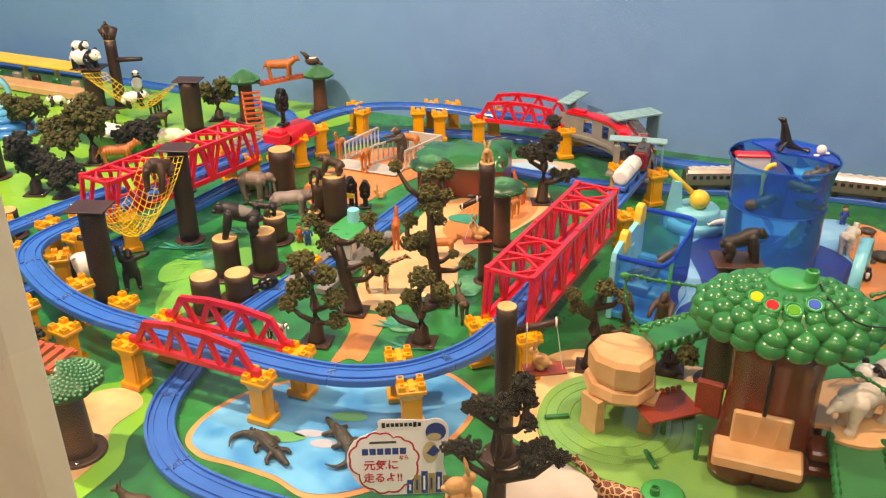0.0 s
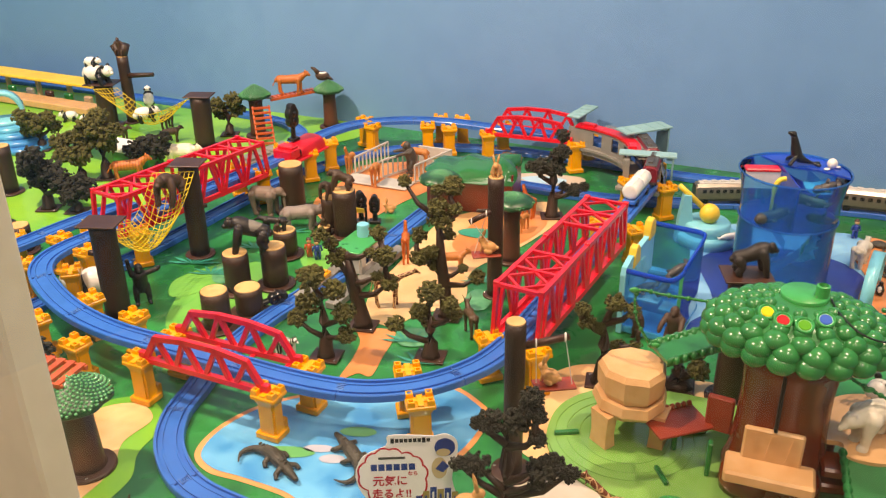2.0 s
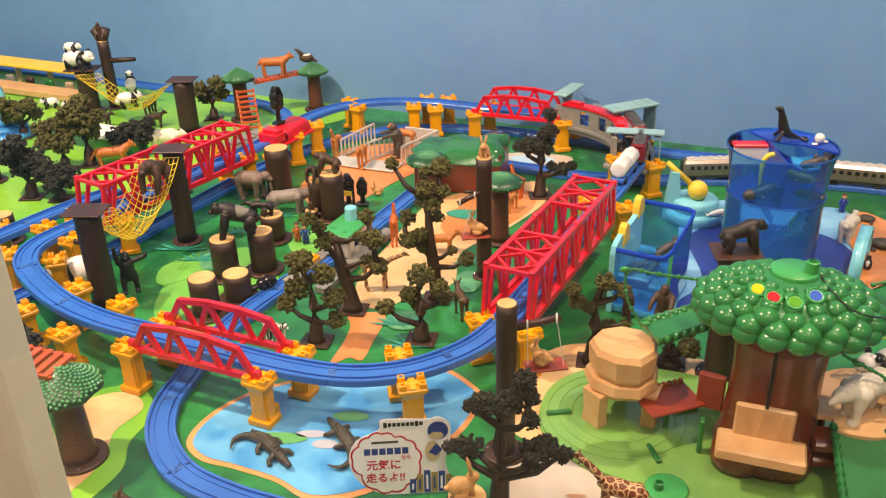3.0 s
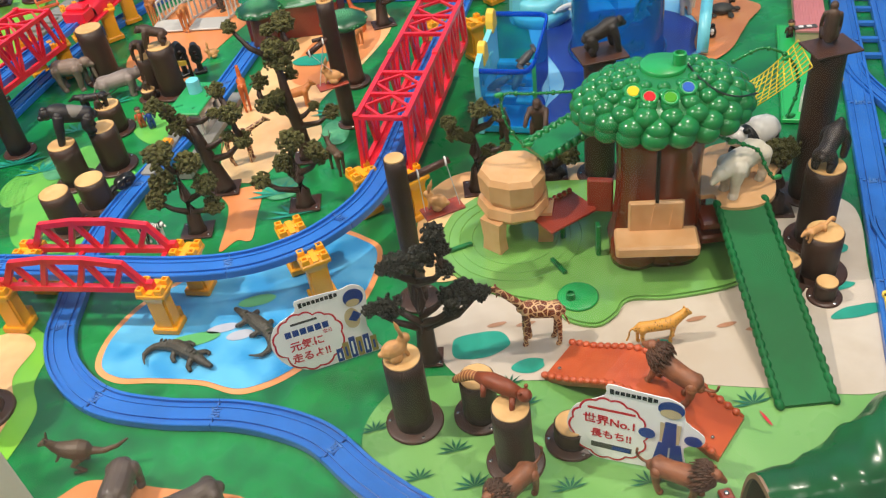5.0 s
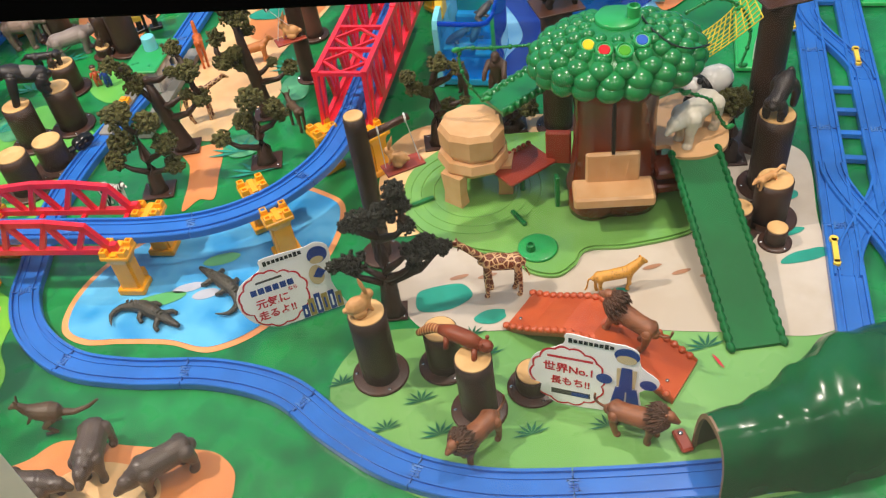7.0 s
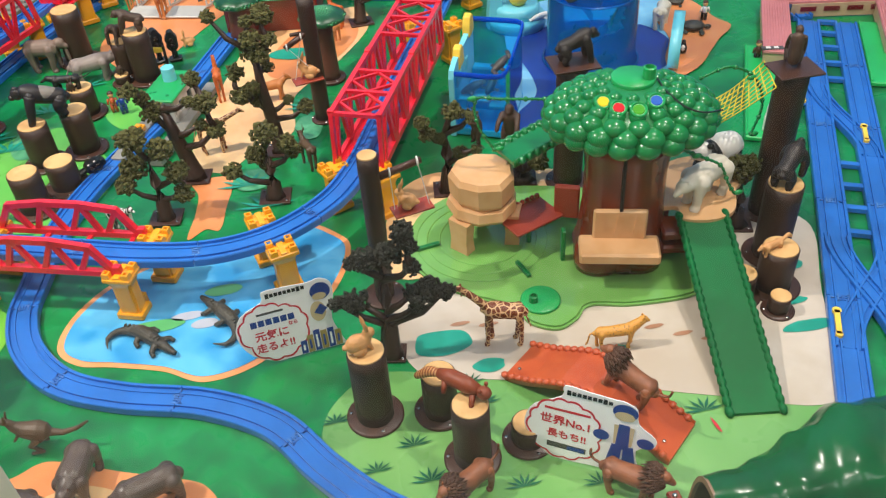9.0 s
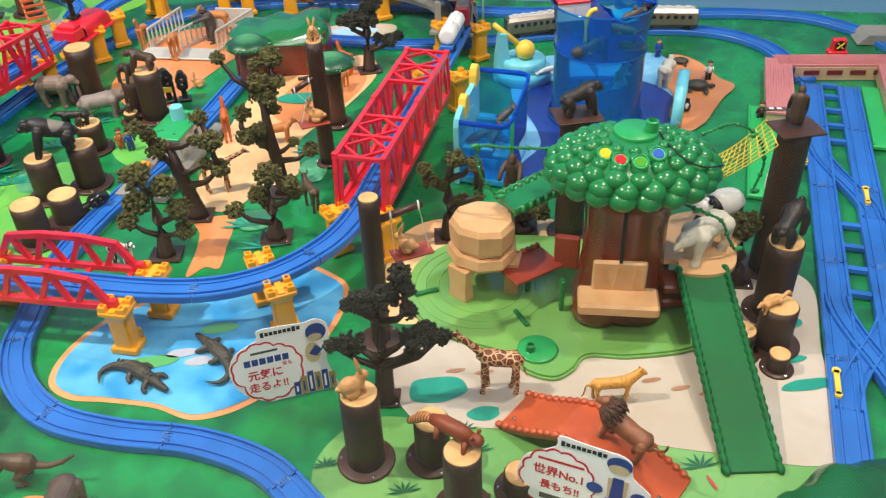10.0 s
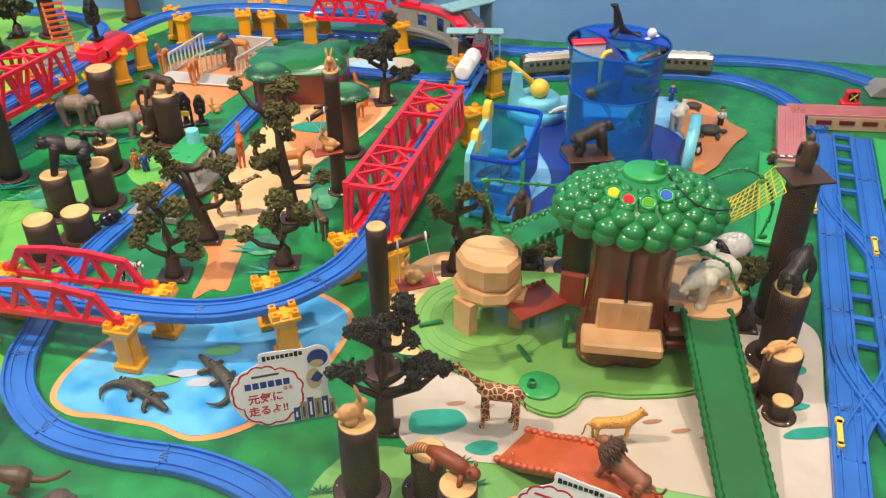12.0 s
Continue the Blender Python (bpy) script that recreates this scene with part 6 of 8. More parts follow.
# ---- grey ramp by the meadow track ----
th = thing("grey_ramp", (-0.492, 2.03, 0.002), -30, "grey plastic ramp with a rough rocky surface", "toy ramp")
bm = bmesh.new()
box(bm, (0, 0, 0.014), (0.055, 0.17, 0.024), bevel=0.002)
for i in range(4):
    box(bm, (0, -0.06 + 0.04 * i, 0.029), (0.040, 0.030, 0.008), bevel=0.002)
part("ramp_body", bm, M_GREY, th)

# ---- far platform with a yellow roof ----
th = thing("far_platform", (-1.405, 2.585, 0.002), -21, "long beige toy platform with a pale yellow canopy", "toy station")
bm = bmesh.new()
box(bm, (0, -0.055, 0.012), (0.62, 0.060, 0.022), bevel=0.003)
part("deck", bm, M_TAN, th, "beige deck")
bm = bmesh.new()
box(bm, (-0.05, 0.03, 0.064), (0.62, 0.075, 0.010), bevel=0.002)
part("canopy", bm, M_LYEL, th, "pale yellow canopy")
for i in range(5):
    bm = bmesh.new()
    box(bm, (-0.3 + 0.14 * i, 0.03, 0.030), (0.012, 0.012, 0.060))
    part("post", bm, M_BEIGE, th)
for i in range(7):
    bm = bmesh.new()
    box(bm, (-0.28 + 0.085 * i, 0.0, 0.017), (0.030, 0.016, 0.030), bevel=0.004)
    part("display_block", bm, (M_DGREEN, M_DBROWN, M_DGREEN, M_GREY, M_DBROWN, M_DGREEN, M_BEIGE)[i], th)
th = thing("water_slide", (-1.225, 2.125, 0.002), 25, "pale aqua plastic water slide with an arch on the meadow", "toy slide")
M_CASC = mat("aqua_to_blue_plastic", "5cc4e0", "2a86c8", 0.25, 30, 9, coat=0.4)
for i in range(5):
    bm = bmesh.new()
    lathe(bm, [(0.075 - 0.004 * i, 0.0), (0.072 - 0.004 * i, 0.012), (0.062 - 0.004 * i, 0.014)], 24, (0.03 - 0.012 * i, -0.045 + 0.022 * i, 0.013 * i), 1.0, 0.75)
    part("cascade_step", bm, M_CASC if i < 4 else M_AQUA, th, "", True)
bm = bmesh.new()
rings = []
for i in range(25):
    a = math.pi * (-0.05 + 1.1 * i / 24)
    rings.append([(-0.01 + 0.050 * math.cos(a) * k, y, 0.085 + 0.058 * math.sin(a) * k) for k, y in ((0.80, 0.02), (1, 0.02), (1, 0.052), (0.80, 0.052))])
loft(bm, rings)
bmesh.ops.recalc_face_normals(bm, faces=bm.faces)
part("arch", bm, M_AQUA, th, "pale aqua arch", True)
th = thing("green_trough", (-0.815, 1.985, 0.002), -24, "green plastic crate with white tray on the meadow", "crate")
bm = bmesh.new()
box(bm, (0, 0, 0.020), (0.13, 0.05, 0.038), bevel=0.002)
part("crate", bm, M_DGREEN, th)
bm = bmesh.new()
box(bm, (-0.122, 0.0, 0.045), (0.25, 0.068, 0.012), bevel=0.002)
part("tray", bm, M_WHITE, th, "white tray")
for sx in (-1, 1):
    bm = bmesh.new()
    bar(bm, (-0.235, sx * 0.024, 0.0), (-0.235, sx * 0.024, 0.040), 0.008)
    part("tray_leg", bm, M_WHITE, th, "white leg")


# ---- nets ----
def net(corners, nu, nv, sag, label):
    """A sagging net between four corners."""
    c = [Vector(p) for p in corners]
    o = c[0].copy()
    t = thing("cord_net", c[0], 0, label, "net", "yellow nets")

    def at(u, v):
        p = c[0].lerp(c[1], u).lerp(c[3].lerp(c[2], u), v)
        return p - Vector((0, 0, sag * math.sin(math.pi * v) * (0.6 + 0.4 * math.sin(math.pi * u)))) - o

    bm = bmesh.new()
    for i in range(nu + 1):
        tube(bm, [at(i / nu, j / 12) for j in range(13)], 0.0008, 4)
    for j in range(nv + 1):
        tube(bm, [at(i / 6, j / nv) for i in range(7)], 0.0008, 4)
    part("mesh_cords", bm, M_NET, t, "woven yellow cords")["kind"] = "stuff"
    return t


net([(-0.540, 1.462, 0.182), (-0.462, 1.470, 0.184), (-0.505, 1.266, 0.172), (-0.585, 1.262, 0.172)], 9, 26, 0.108, "yellow cord net slung as a hammock between two board posts")
net([(-1.05, 2.275, 0.118), (-0.99, 2.295, 0.118), (-0.74, 2.19, 0.120), (-0.74, 2.12, 0.128)], 7, 22, 0.085, "yellow cord net slung between two board posts")
net([(0.668, 0.888, 0.226), (0.686, 0.955, 0.226), (0.640, 0.995, 0.150), (0.578, 0.950, 0.122)], 7, 12, 0.012, "yellow cord net from the board to the tree house")


# ---- trains ----
def car(at, rz, L, body, roof, label, name="train_car", silver=False, z=0.0, tank=False, slope=0.0):
    t = thing(name, (at[0], at[1], z), rz, label, "toy train", "toy train cars")
    bm = bmesh.new()
    box(bm, (0, 0, 0.013), (L * 0.98, 0.026, 0.008), bevel=0.001)
    part("chassis", bm, M_RAIL if tank else M_DGREY, t)
    for x in (-L * 0.32, L * 0.32):
        for y in (-0.0125, 0.0125):
            bm = bmesh.new()
            lathe(bm, [(0.0075, -0.002), (0.0075, 0.002)], 14)
            bm.transform(Matrix.Translation((x, y, 0.0082)) @ Matrix.Rotation(radians(90), 4, "X"))
            part("wheel", bm, M_BLACK, t)
    if tank:
        for sx in (-1, 1):
            bm = bmesh.new()
            lathe(bm, [(0.010, -L * 0.225), (0.0155, -L * 0.22), (0.0172, -L * 0.20), (0.0172, L * 0.20), (0.0155, L * 0.22), (0.010, L * 0.225)], 8)
            bm.transform(Matrix.Translation((sx * L * 0.235, 0, 0.034)) @ Matrix.Rotation(radians(90), 4, "Y"))
            tk = part("tank", bm, M_WHITE, t, "white tank", True)
            bm = bmesh.new()
            for sy in (-1, 1):
                box(bm, (sx * L * 0.235, sy * 0.0148, 0.031), (L * 0.36, 0.0012, 0.003))
            part("stripe", bm, M_RED, tk, "red stripe")
            bm = bmesh.new()
            for k in range(4):
                box(bm, (sx * L * 0.235 + (k - 1.5) * 0.011, 0, 0.0495), (0.007, 0.010, 0.003), bevel=0.0006)
            part("hatch", bm, M_WHITE, tk)
        return t
    bm = bmesh.new()
    prof = [(-0.0155, 0.016), (0.0155, 0.016), (0.0165, 0.030), (0.0155, 0.043), (0.009, 0.049), (-0.009, 0.049), (-0.0155, 0.043), (-0.0165, 0.030)]
    xs = [-L / 2, -L / 2 + 0.004, L / 2 - 0.004, L / 2]
    ks = [0.9, 1, 1, 0.9] if not slope else [0.95, 1, 1, 0.72]
    loft(bm, [[(x, y * k, 0.016 + (zz - 0.016) * k) for y, zz in prof] for x, k in zip(xs, ks)])
    bmesh.ops.recalc_face_normals(bm, faces=bm.faces)
    bd = part("body", bm, body, t)
    bm = bmesh.new()
    box(bm, (0, 0, 0.0495), (L * (0.86 if silver else 0.92), 0.017 if silver else 0.025, 0.003), bevel=0.001)
    for k in range(5 if silver else 2):
        box(bm, ((k - 2) * L * 0.16 if silver else (k - 0.5) * L * 0.4, 0.002, 0.052), (L * (0.09 if silver else 0.22), 0.010, 0.0025), bevel=0.0006)
    part("roof_gear", bm, roof, bd, "roof equipment")
    for sy in (-1, 1):
        for k in range(7 if silver else 4):
            bm = bmesh.new()
            n = 7 if silver else 4
            box(bm, ((k - (n - 1) / 2) * L * 0.82 / n, sy * 0.0168, 0.034), (L * 0.45 / n, 0.0012, 0.008))
            part("window", bm, M_BLACK, bd, "dark window")
    if not silver:
        bm = bmesh.new()
        for sy in (-1, 1):
            box(bm, (L * 0.12, sy * 0.0168, 0.024), (L * 0.28, 0.0012, 0.009))
        part("panel", bm, M_LGREY, bd, "pale side panel")
    bm = bmesh.new()
    for sx in (-1, 1):
        box(bm, (sx * (L / 2 - 0.0015), 0, 0.036), (0.002, 0.022, 0.012))
    part("end_window", bm, M_BLACK, bd, "dark end window")
    return t


for x, y, a, tk in ((0.3865, 1.642, 67, True), (0.432, 1.754, 76, False), (0.434, 1.872, 97, False)):
    car((x, y), a, 0.108, M_MAROON, M_DGREY, "white twin-tank toy wagon on the raised rails" if tk else "maroon and grey toy locomotive inside the bend station", "tank_wagon" if tk else "toy_locomotive", False, DECK + 0.0065, tk)
M_SILVER = mat("silver_plastic", "8e8478", "7a7268", 0.3, metal=0.5)
car((0.595, 1.800), 5, 0.125, M_SILVER, M_LGREY, "silver toy passenger car with dark windows on the rails", "passenger_car", True, 0.0085)
car((0.735, 1.795), -3, 0.125, M_SILVER, M_LGREY, "silver toy passenger car with dark windows on the rails", "passenger_car", True, 0.0085)
car((0.895, 1.766), -15, 0.135, M_SILVER, M_LGREY, "silver toy end car with a rounded nose on the rails", "passenger_car", True, 0.0085, False, 1)


# ---- advertising cards ----
M_CARD = mat("printed_card_white", "f2f0ee", "e8e6e4", 0.35)
M_CARDRED = mat("printed_card_red", "c81e32", "b81a2c", 0.35)
M_CARDBLUE = mat("printed_card_blue", "1e3f8c", "183478", 0.35)
M_CARDGOLD = mat("printed_card_gold", "a08c50", "8c7840", 0.35)


def words(body, size, at, m, parent, name="card_text"):
    cu = bpy.data.curves.new(name, "FONT")
    cu.body, cu.size, cu.align_x, cu.align_y = body, size, "CENTER", "CENTER"
    cu.extrude, cu.offset = 0.0001, size * 0.022
    cu.materials.append(m)
    dg = bpy.context.evaluated_depsgraph_get()
    tmp = new(name, cu)
    dg.update()
    me = bpy.data.meshes.new_from_object(tmp.evaluated_get(bpy.context.evaluated_depsgraph_get()))
    bpy.data.objects.remove(tmp)
    ob = new(name, me)
    ob.parent = parent
    ob.matrix_local = pose(*at)
    return ob


M_CARDTAN = mat("printed_card_beige", "c8b48c", "b8a47c", 0.35)


def flat(name, pts, z, m, parent, label=""):
    """A thin printed shape on a card."""
    bm = bmesh.new()
    f = bm.faces.new([bm.verts.new((x, y, z)) for x, y in pts])
    f.normal_update()
    if f.normal.z < 0:
        f.normal_flip()
    bmesh.ops.triangulate(bm, faces=bm.faces[:])
    return part(name, bm, m, parent, label)


def oval(cx, cy, rx, ry, n=28):
    return [(cx + rx * math.cos(2 * math.pi * i / n), cy + ry * math.sin(2 * math.pi * i / n)) for i in range(n)]


def puffs(ctrl, grow):
    """A speech cloud: an arc bulging out over each side between the corners; the spike corners stay sharp."""
    cx, cy = sum(x for x, y in ctrl) / len(ctrl), sum(y for x, y in ctrl) / len(ctrl)
    out = []
    for (x0, y0), (x1, y1) in zip(ctrl, ctrl[1:] + ctrl[:1]):
        nx, ny = y0 - y1, x1 - x0
        if nx * ((x0 + x1) / 2 - cx) + ny * ((y0 + y1) / 2 - cy) < 0:
            nx, ny = -nx, -ny
        for k in range(8):
            t = k / 8
            b = grow * 4 * t * (1 - t)
            out.append((x0 + (x1 - x0) * t + nx * b, y0 + (y1 - y0) * t + ny * b))
    return out


def card(a, b, lean, out, cloud, label):
    """A card standing on the mat between two places; its picture lies in local x, y."""
    a, b = Vector((*a, 0)), Vector((*b, 0))
    d = (b - a).normalized()
    t = thing("advertising_card", a, 0, label, "sign card", "shop cards")
    up = (Vector((0, 0, 1)) * math.cos(radians(lean)) + Vector((-d.y, d.x, 0)) * math.sin(radians(lean)))
    n = d.cross(up)
    t.matrix_world = Matrix(((d.x, up.x, n.x, a.x), (d.y, up.y, n.y, a.y), (d.z, up.z, n.z, 0.003), (0, 0, 0, 1)))
    bm = bmesh.new()
    f = bm.faces.new([bm.verts.new((p.x, max(0.0, p.y), 0)) for p in smooth_line([(x, y, 0) for x, y in out], True, 3)])
    r = bmesh.ops.extrude_face_region(bm, geom=[f])
    bmesh.ops.translate(bm, verts=[g for g in r["geom"] if isinstance(g, bmesh.types.BMVert)], vec=(0, 0, -0.0012))
    bmesh.ops.recalc_face_normals(bm, faces=bm.faces)
    bmesh.ops.triangulate(bm, faces=[q for q in bm.faces if len(q.verts) > 4])
    part("card", bm, M_CARD, t, "white card")
    ring = puffs(cloud, 0.22)
    cx, cy = sum(x for x, y in ring) / len(ring), sum(y for x, y in ring) / len(ring)
    flat("cloud_line", ring, 0.0005, M_CARDRED, t, "red cloud outline")
    flat("cloud_fill", [(cx + (x - cx) * 0.945, cy + (y - cy) * 0.94) for x, y in ring], 0.0009, M_CARD, t)
    return t


def print_bar(t, x0, x1, y, h, m, slope=0.0, label="plain printed bar"):
    return flat("brand_bar", [(x0, y - h / 2), (x1, y - h / 2 + slope), (x1, y + h / 2 + slope), (x0, y + h / 2)], 0.0012, m, t, label)


t = card((0.0042, 0.7923), (0.0857, 0.8028), 12, [(-0.030, 0.017), (-0.043, 0.047), (-0.033, 0.074), (-0.005, 0.087), (-0.002, 0.100), (0.026, 0.100), (0.053, 0.098), (0.068, 0.100), (0.081, 0.090), (0.080, 0.067), (0.074, 0.040), (0.083, 0.008), (0.081, 0.0), (0.025, 0.0), (0.0, 0.0)],
         [(-0.0116, 0.0073), (-0.029, 0.0287), (-0.0395, 0.0485), (-0.0313, 0.0674), (-0.0184, 0.0790), (-0.0011, 0.0830), (0.0145, 0.0774), (0.0286, 0.0732), (0.0400, 0.0610), (0.0432, 0.0422), (0.0264, 0.0113), (0.0071, 0.0037)], "white shop card with red speech cloud and Japanese words")
for k in range(9):
    print_bar(t, 0.001 + 0.0054 * k, 0.0052 + 0.0054 * k, 0.0936, 0.0066 if k in (0, 7) else 0.0048, M_BLACK, 0.0, "plain black brand bar")
print_bar(t, -0.0145, 0.018, 0.0712, 0.0030, M_DGREY)
for k in range(6):
    print_bar(t, -0.024 + 0.0092 * k, -0.0165 + 0.0092 * k, 0.0592, 0.0085, M_CARDBLUE, 0.0, "plain blue brand bar")
words("なら", 0.0062, (0.0266, 0.0500, 0.0014), M_CARDRED, t)
words("元気に", 0.0142, (-0.001, 0.0405, 0.0014), M_CARDRED, t)
words("走るよ!!", 0.0136, (0.0005, 0.0235, 0.0014), M_CARDRED, t)
for i in range(6):
    x, h = 0.033 + 0.0088 * i, (0.020, 0.026, 0.031, 0.028, 0.029, 0.024)[i]
    b = flat("battery_picture", [(x - 0.0040, 0.0012), (x + 0.0040, 0.0012), (x + 0.0044, h), (x - 0.0034, h)], 0.0012, (M_CARDBLUE, M_CARDGOLD)[i % 2], t, "blue and gold battery picture")
    flat("stripe", [(x - 0.0014, 0.006), (x + 0.0012, 0.006), (x + 0.0014, h - 0.006), (x - 0.0010, h - 0.006)], 0.0016, (M_CARD, M_CARDBLUE)[i % 2], b)
flat("picture_shape", oval(0.066, 0.083, 0.0125, 0.0118), 0.0010, M_CARDBLUE, t, "plain blue printed shape")
flat("picture_shape", oval(0.064, 0.0765, 0.0085, 0.0050), 0.0013, M_CARDTAN, t, "plain beige printed shape")
flat("picture_shape", oval(0.059, 0.0560, 0.0095, 0.0140), 0.0010, M_CARDTAN, t, "plain beige printed shape")
flat("picture_shape", [(0.054, 0.055), (0.063, 0.050), (0.071, 0.058), (0.063, 0.066)], 0.0013, M_CARDBLUE, t, "plain blue printed shape")

t = card((0.2851, 0.5770), (0.3685, 0.5230), 8, [(-0.003, 0.005), (-0.025, 0.030), (-0.0285, 0.048), (-0.0195, 0.070), (0.009, 0.090), (0.0115, 0.105), (0.038, 0.104), (0.0646, 0.103), (0.074, 0.103), (0.087, 0.0965), (0.0905, 0.078), (0.109, 0.064), (0.1075, 0.051), (0.091, 0.042), (0.097, 0.012), (0.098, 0.0), (0.078, 0.0), (0.060, 0.005), (0.0165, 0.0015)],
         [(0.0165, 0.005), (-0.0032, 0.0092), (-0.0222, 0.0304), (-0.0234, 0.0524), (-0.0164, 0.0676), (0.0003, 0.0826), (0.0159, 0.0855), (0.0330, 0.0810), (0.0460, 0.0720), (0.0517, 0.0580), (0.0525, 0.0400), (0.0489, 0.0226), (0.0345, 0.0109)], "white shop card with red cloud and blue printed shapes")
for k in range(9):
    print_bar(t, 0.0145 + 0.0054 * k, 0.0187 + 0.0054 * k, 0.0979, 0.0066 if k in (0, 7) else 0.0048, M_BLACK, 0.0, "plain black brand bar")
print_bar(t, -0.0075, 0.0415, 0.0715, 0.0032, M_CARDRED, 0.001)
words("世界No.1", 0.0138, (0.0160, 0.0560, 0.0014), M_CARDRED, t)
words("長もち!!", 0.0122, (0.0180, 0.0375, 0.0014), M_CARDRED, t)
print_bar(t, -0.0024, 0.0401, 0.0214, 0.0072, M_DGREY, 0.0005, "dark battery picture")
print_bar(t, 0.020, 0.0385, 0.0214, 0.0050, M_CARDBLUE, 0.0005, "blue battery picture").location.z = 0.0004
flat("picture_shape", oval(0.0755, 0.0905, 0.0130, 0.0100), 0.0010, M_CARDBLUE, t, "plain blue printed shape")
flat("picture_shape", oval(0.0755, 0.0850, 0.0105, 0.0060), 0.0013, M_CARDTAN, t, "plain beige printed shape")
flat("picture_shape", [(0.066, 0.072), (0.087, 0.072), (0.086, 0.046), (0.067, 0.046)], 0.0010, M_CARDTAN, t, "plain beige printed shape")
flat("picture_shape", [(0.071, 0.074), (0.082, 0.074), (0.0835, 0.040), (0.069, 0.040)], 0.0013, M_CARDBLUE, t, "plain blue printed shape")
flat("picture_shape", [(0.066, 0.046), (0.0765, 0.044), (0.0755, 0.008), (0.060, 0.011)], 0.0016, M_CARDBLUE, t, "plain blue printed shape")
flat("picture_shape", [(0.078, 0.044), (0.088, 0.046), (0.096, 0.003), (0.0785, 0.003)], 0.0016, M_CARDBLUE, t, "plain blue printed shape")
for x, y, w in ((0.054, 0.054, 0.0085), (0.0995, 0.056, 0.0088)):
    flat("picture_shape", oval(x, y, w, 0.0068), 0.0019, M_CARDBLUE, t, "plain blue printed shape")

# ---- prints round the middle of the mat ----
blot("mat_print_earth", [(-0.315, 1.78), (-0.27, 1.92), (-0.24, 2.02), (-0.05, 2.06), (0.02, 2.00), (-0.03, 1.90), (-0.10, 1.80), (-0.16, 1.70), (-0.215, 1.60), (-0.28, 1.68)], 0.0010, M_EARTH, "printed orange earth round the cage")
blot("mat_print_dune", [(-0.115, 1.345), (-0.080, 1.475), (-0.045, 1.60), (0.0, 1.70), (0.11, 1.765), (0.22, 1.80), (0.235, 1.70), (0.155, 1.56), (0.065, 1.45), (0.055, 1.33), (-0.02, 1.275), (-0.06, 1.235), (-0.105, 1.265)], 0.0010, M_SAND, "printed sand in the middle of the mat")
blot("mat_print_dune", [(0.03, 1.62), (0.10, 1.73), (0.20, 1.745), (0.205, 1.66), (0.14, 1.56), (0.06, 1.52), (0.02, 1.55)], 0.0018, M_EARTH, "printed orange sand in the middle of the mat")
blot("mat_print_trail", [(-0.115, 1.215), (-0.100, 1.225), (-0.055, 1.222), (-0.051, 1.19), (-0.060, 1.14), (-0.070, 1.085), (-0.092, 1.090), (-0.118, 1.072), (-0.108, 1.13), (-0.104, 1.18)], 0.0012, M_EARTH, "printed orange trail on the mat")
blot("mat_print_spring", [(0.125, 1.97), (0.20, 1.985), (0.30, 1.96), (0.29, 1.91), (0.20, 1.90), (0.13, 1.92)], 0.0010, M_CREAM, "printed pale spring behind the hill")
blot("mat_print_spring", [(0.155, 1.95), (0.20, 1.965), (0.26, 1.945), (0.25, 1.92), (0.19, 1.915)], 0.0018, mat("printed_pale_blue", "b8dcec", "a8d0e4", 0.3), "printed pale blue spring water")
blot("mat_print_rockground", [(0.165, 1.00), (0.20, 1.10), (0.27, 1.14), (0.36, 1.10), (0.45, 1.10), (0.48, 1.03), (0.40, 0.98), (0.30, 0.94), (0.20, 0.90), (0.155, 0.93)], 0.0018, M_SAND, "printed sand round the light green plate")
blot("mat_print_sandbank", [(-0.432, 0.76), (-0.46, 0.86), (-0.46, 0.96), (-0.405, 0.99), (-0.365, 0.955), (-0.385, 0.90), (-0.375, 0.84), (-0.40, 0.77)], 0.0018, M_SAND, "printed sand patch round the near dome tree")
blot("mat_print_sandbank_rim", [(-0.425, 0.72), (-0.47, 0.86), (-0.46, 0.98), (-0.395, 1.005), (-0.345, 0.95), (-0.355, 0.88), (-0.345, 0.82), (-0.385, 0.73)], 0.0010, M_LIME2, "printed yellow-green rim of the sand patch")
blot("mat_print_wallow", [(-0.40, 0.665), (-0.339, 0.6825), (-0.30, 0.689), (-0.263, 0.703), (-0.202, 0.679), (-0.169, 0.665), (-0.115, 0.6445), (-0.084, 0.626), (-0.07, 0.59), (-0.10, 0.55), (-0.25, 0.52), (-0.40, 0.56)], 0.0010, M_EARTH, "printed orange earth under the hippo figures")
blot("mat_print_wallow", [(-0.285, 0.632), (-0.235, 0.660), (-0.185, 0.645), (-0.15, 0.61), (-0.17, 0.57), (-0.25, 0.565)], 0.0018, M_SAND, "printed pale sand patch under the hippo figures")
M_GLADE = mat("printed_soft_lime", "6cb850", "58aa48", 0.3, 25, 6)
for i, c in enumerate(([(-0.463, 1.344), (-0.418, 1.381), (-0.367, 1.461), (-0.322, 1.431), (-0.246, 1.314), (-0.240, 1.27), (-0.27, 1.20), (-0.339, 1.15), (-0.44, 1.20)], [(-0.274, 1.473), (-0.276, 1.531), (-0.228, 1.529), (-0.2, 1.435), (-0.24, 1.423)], [(-0.47, 1.31), (-0.40, 1.36), (-0.36, 1.44), (-0.42, 1.45), (-0.49, 1.38)], [(-0.40, 1.08), (-0.33, 1.16), (-0.29, 1.13), (-0.34, 1.07)])):
    blot("mat_print_glade", c, 0.0006 + 0.0004 * i, M_GLADE, "printed soft lime glade on the mat")
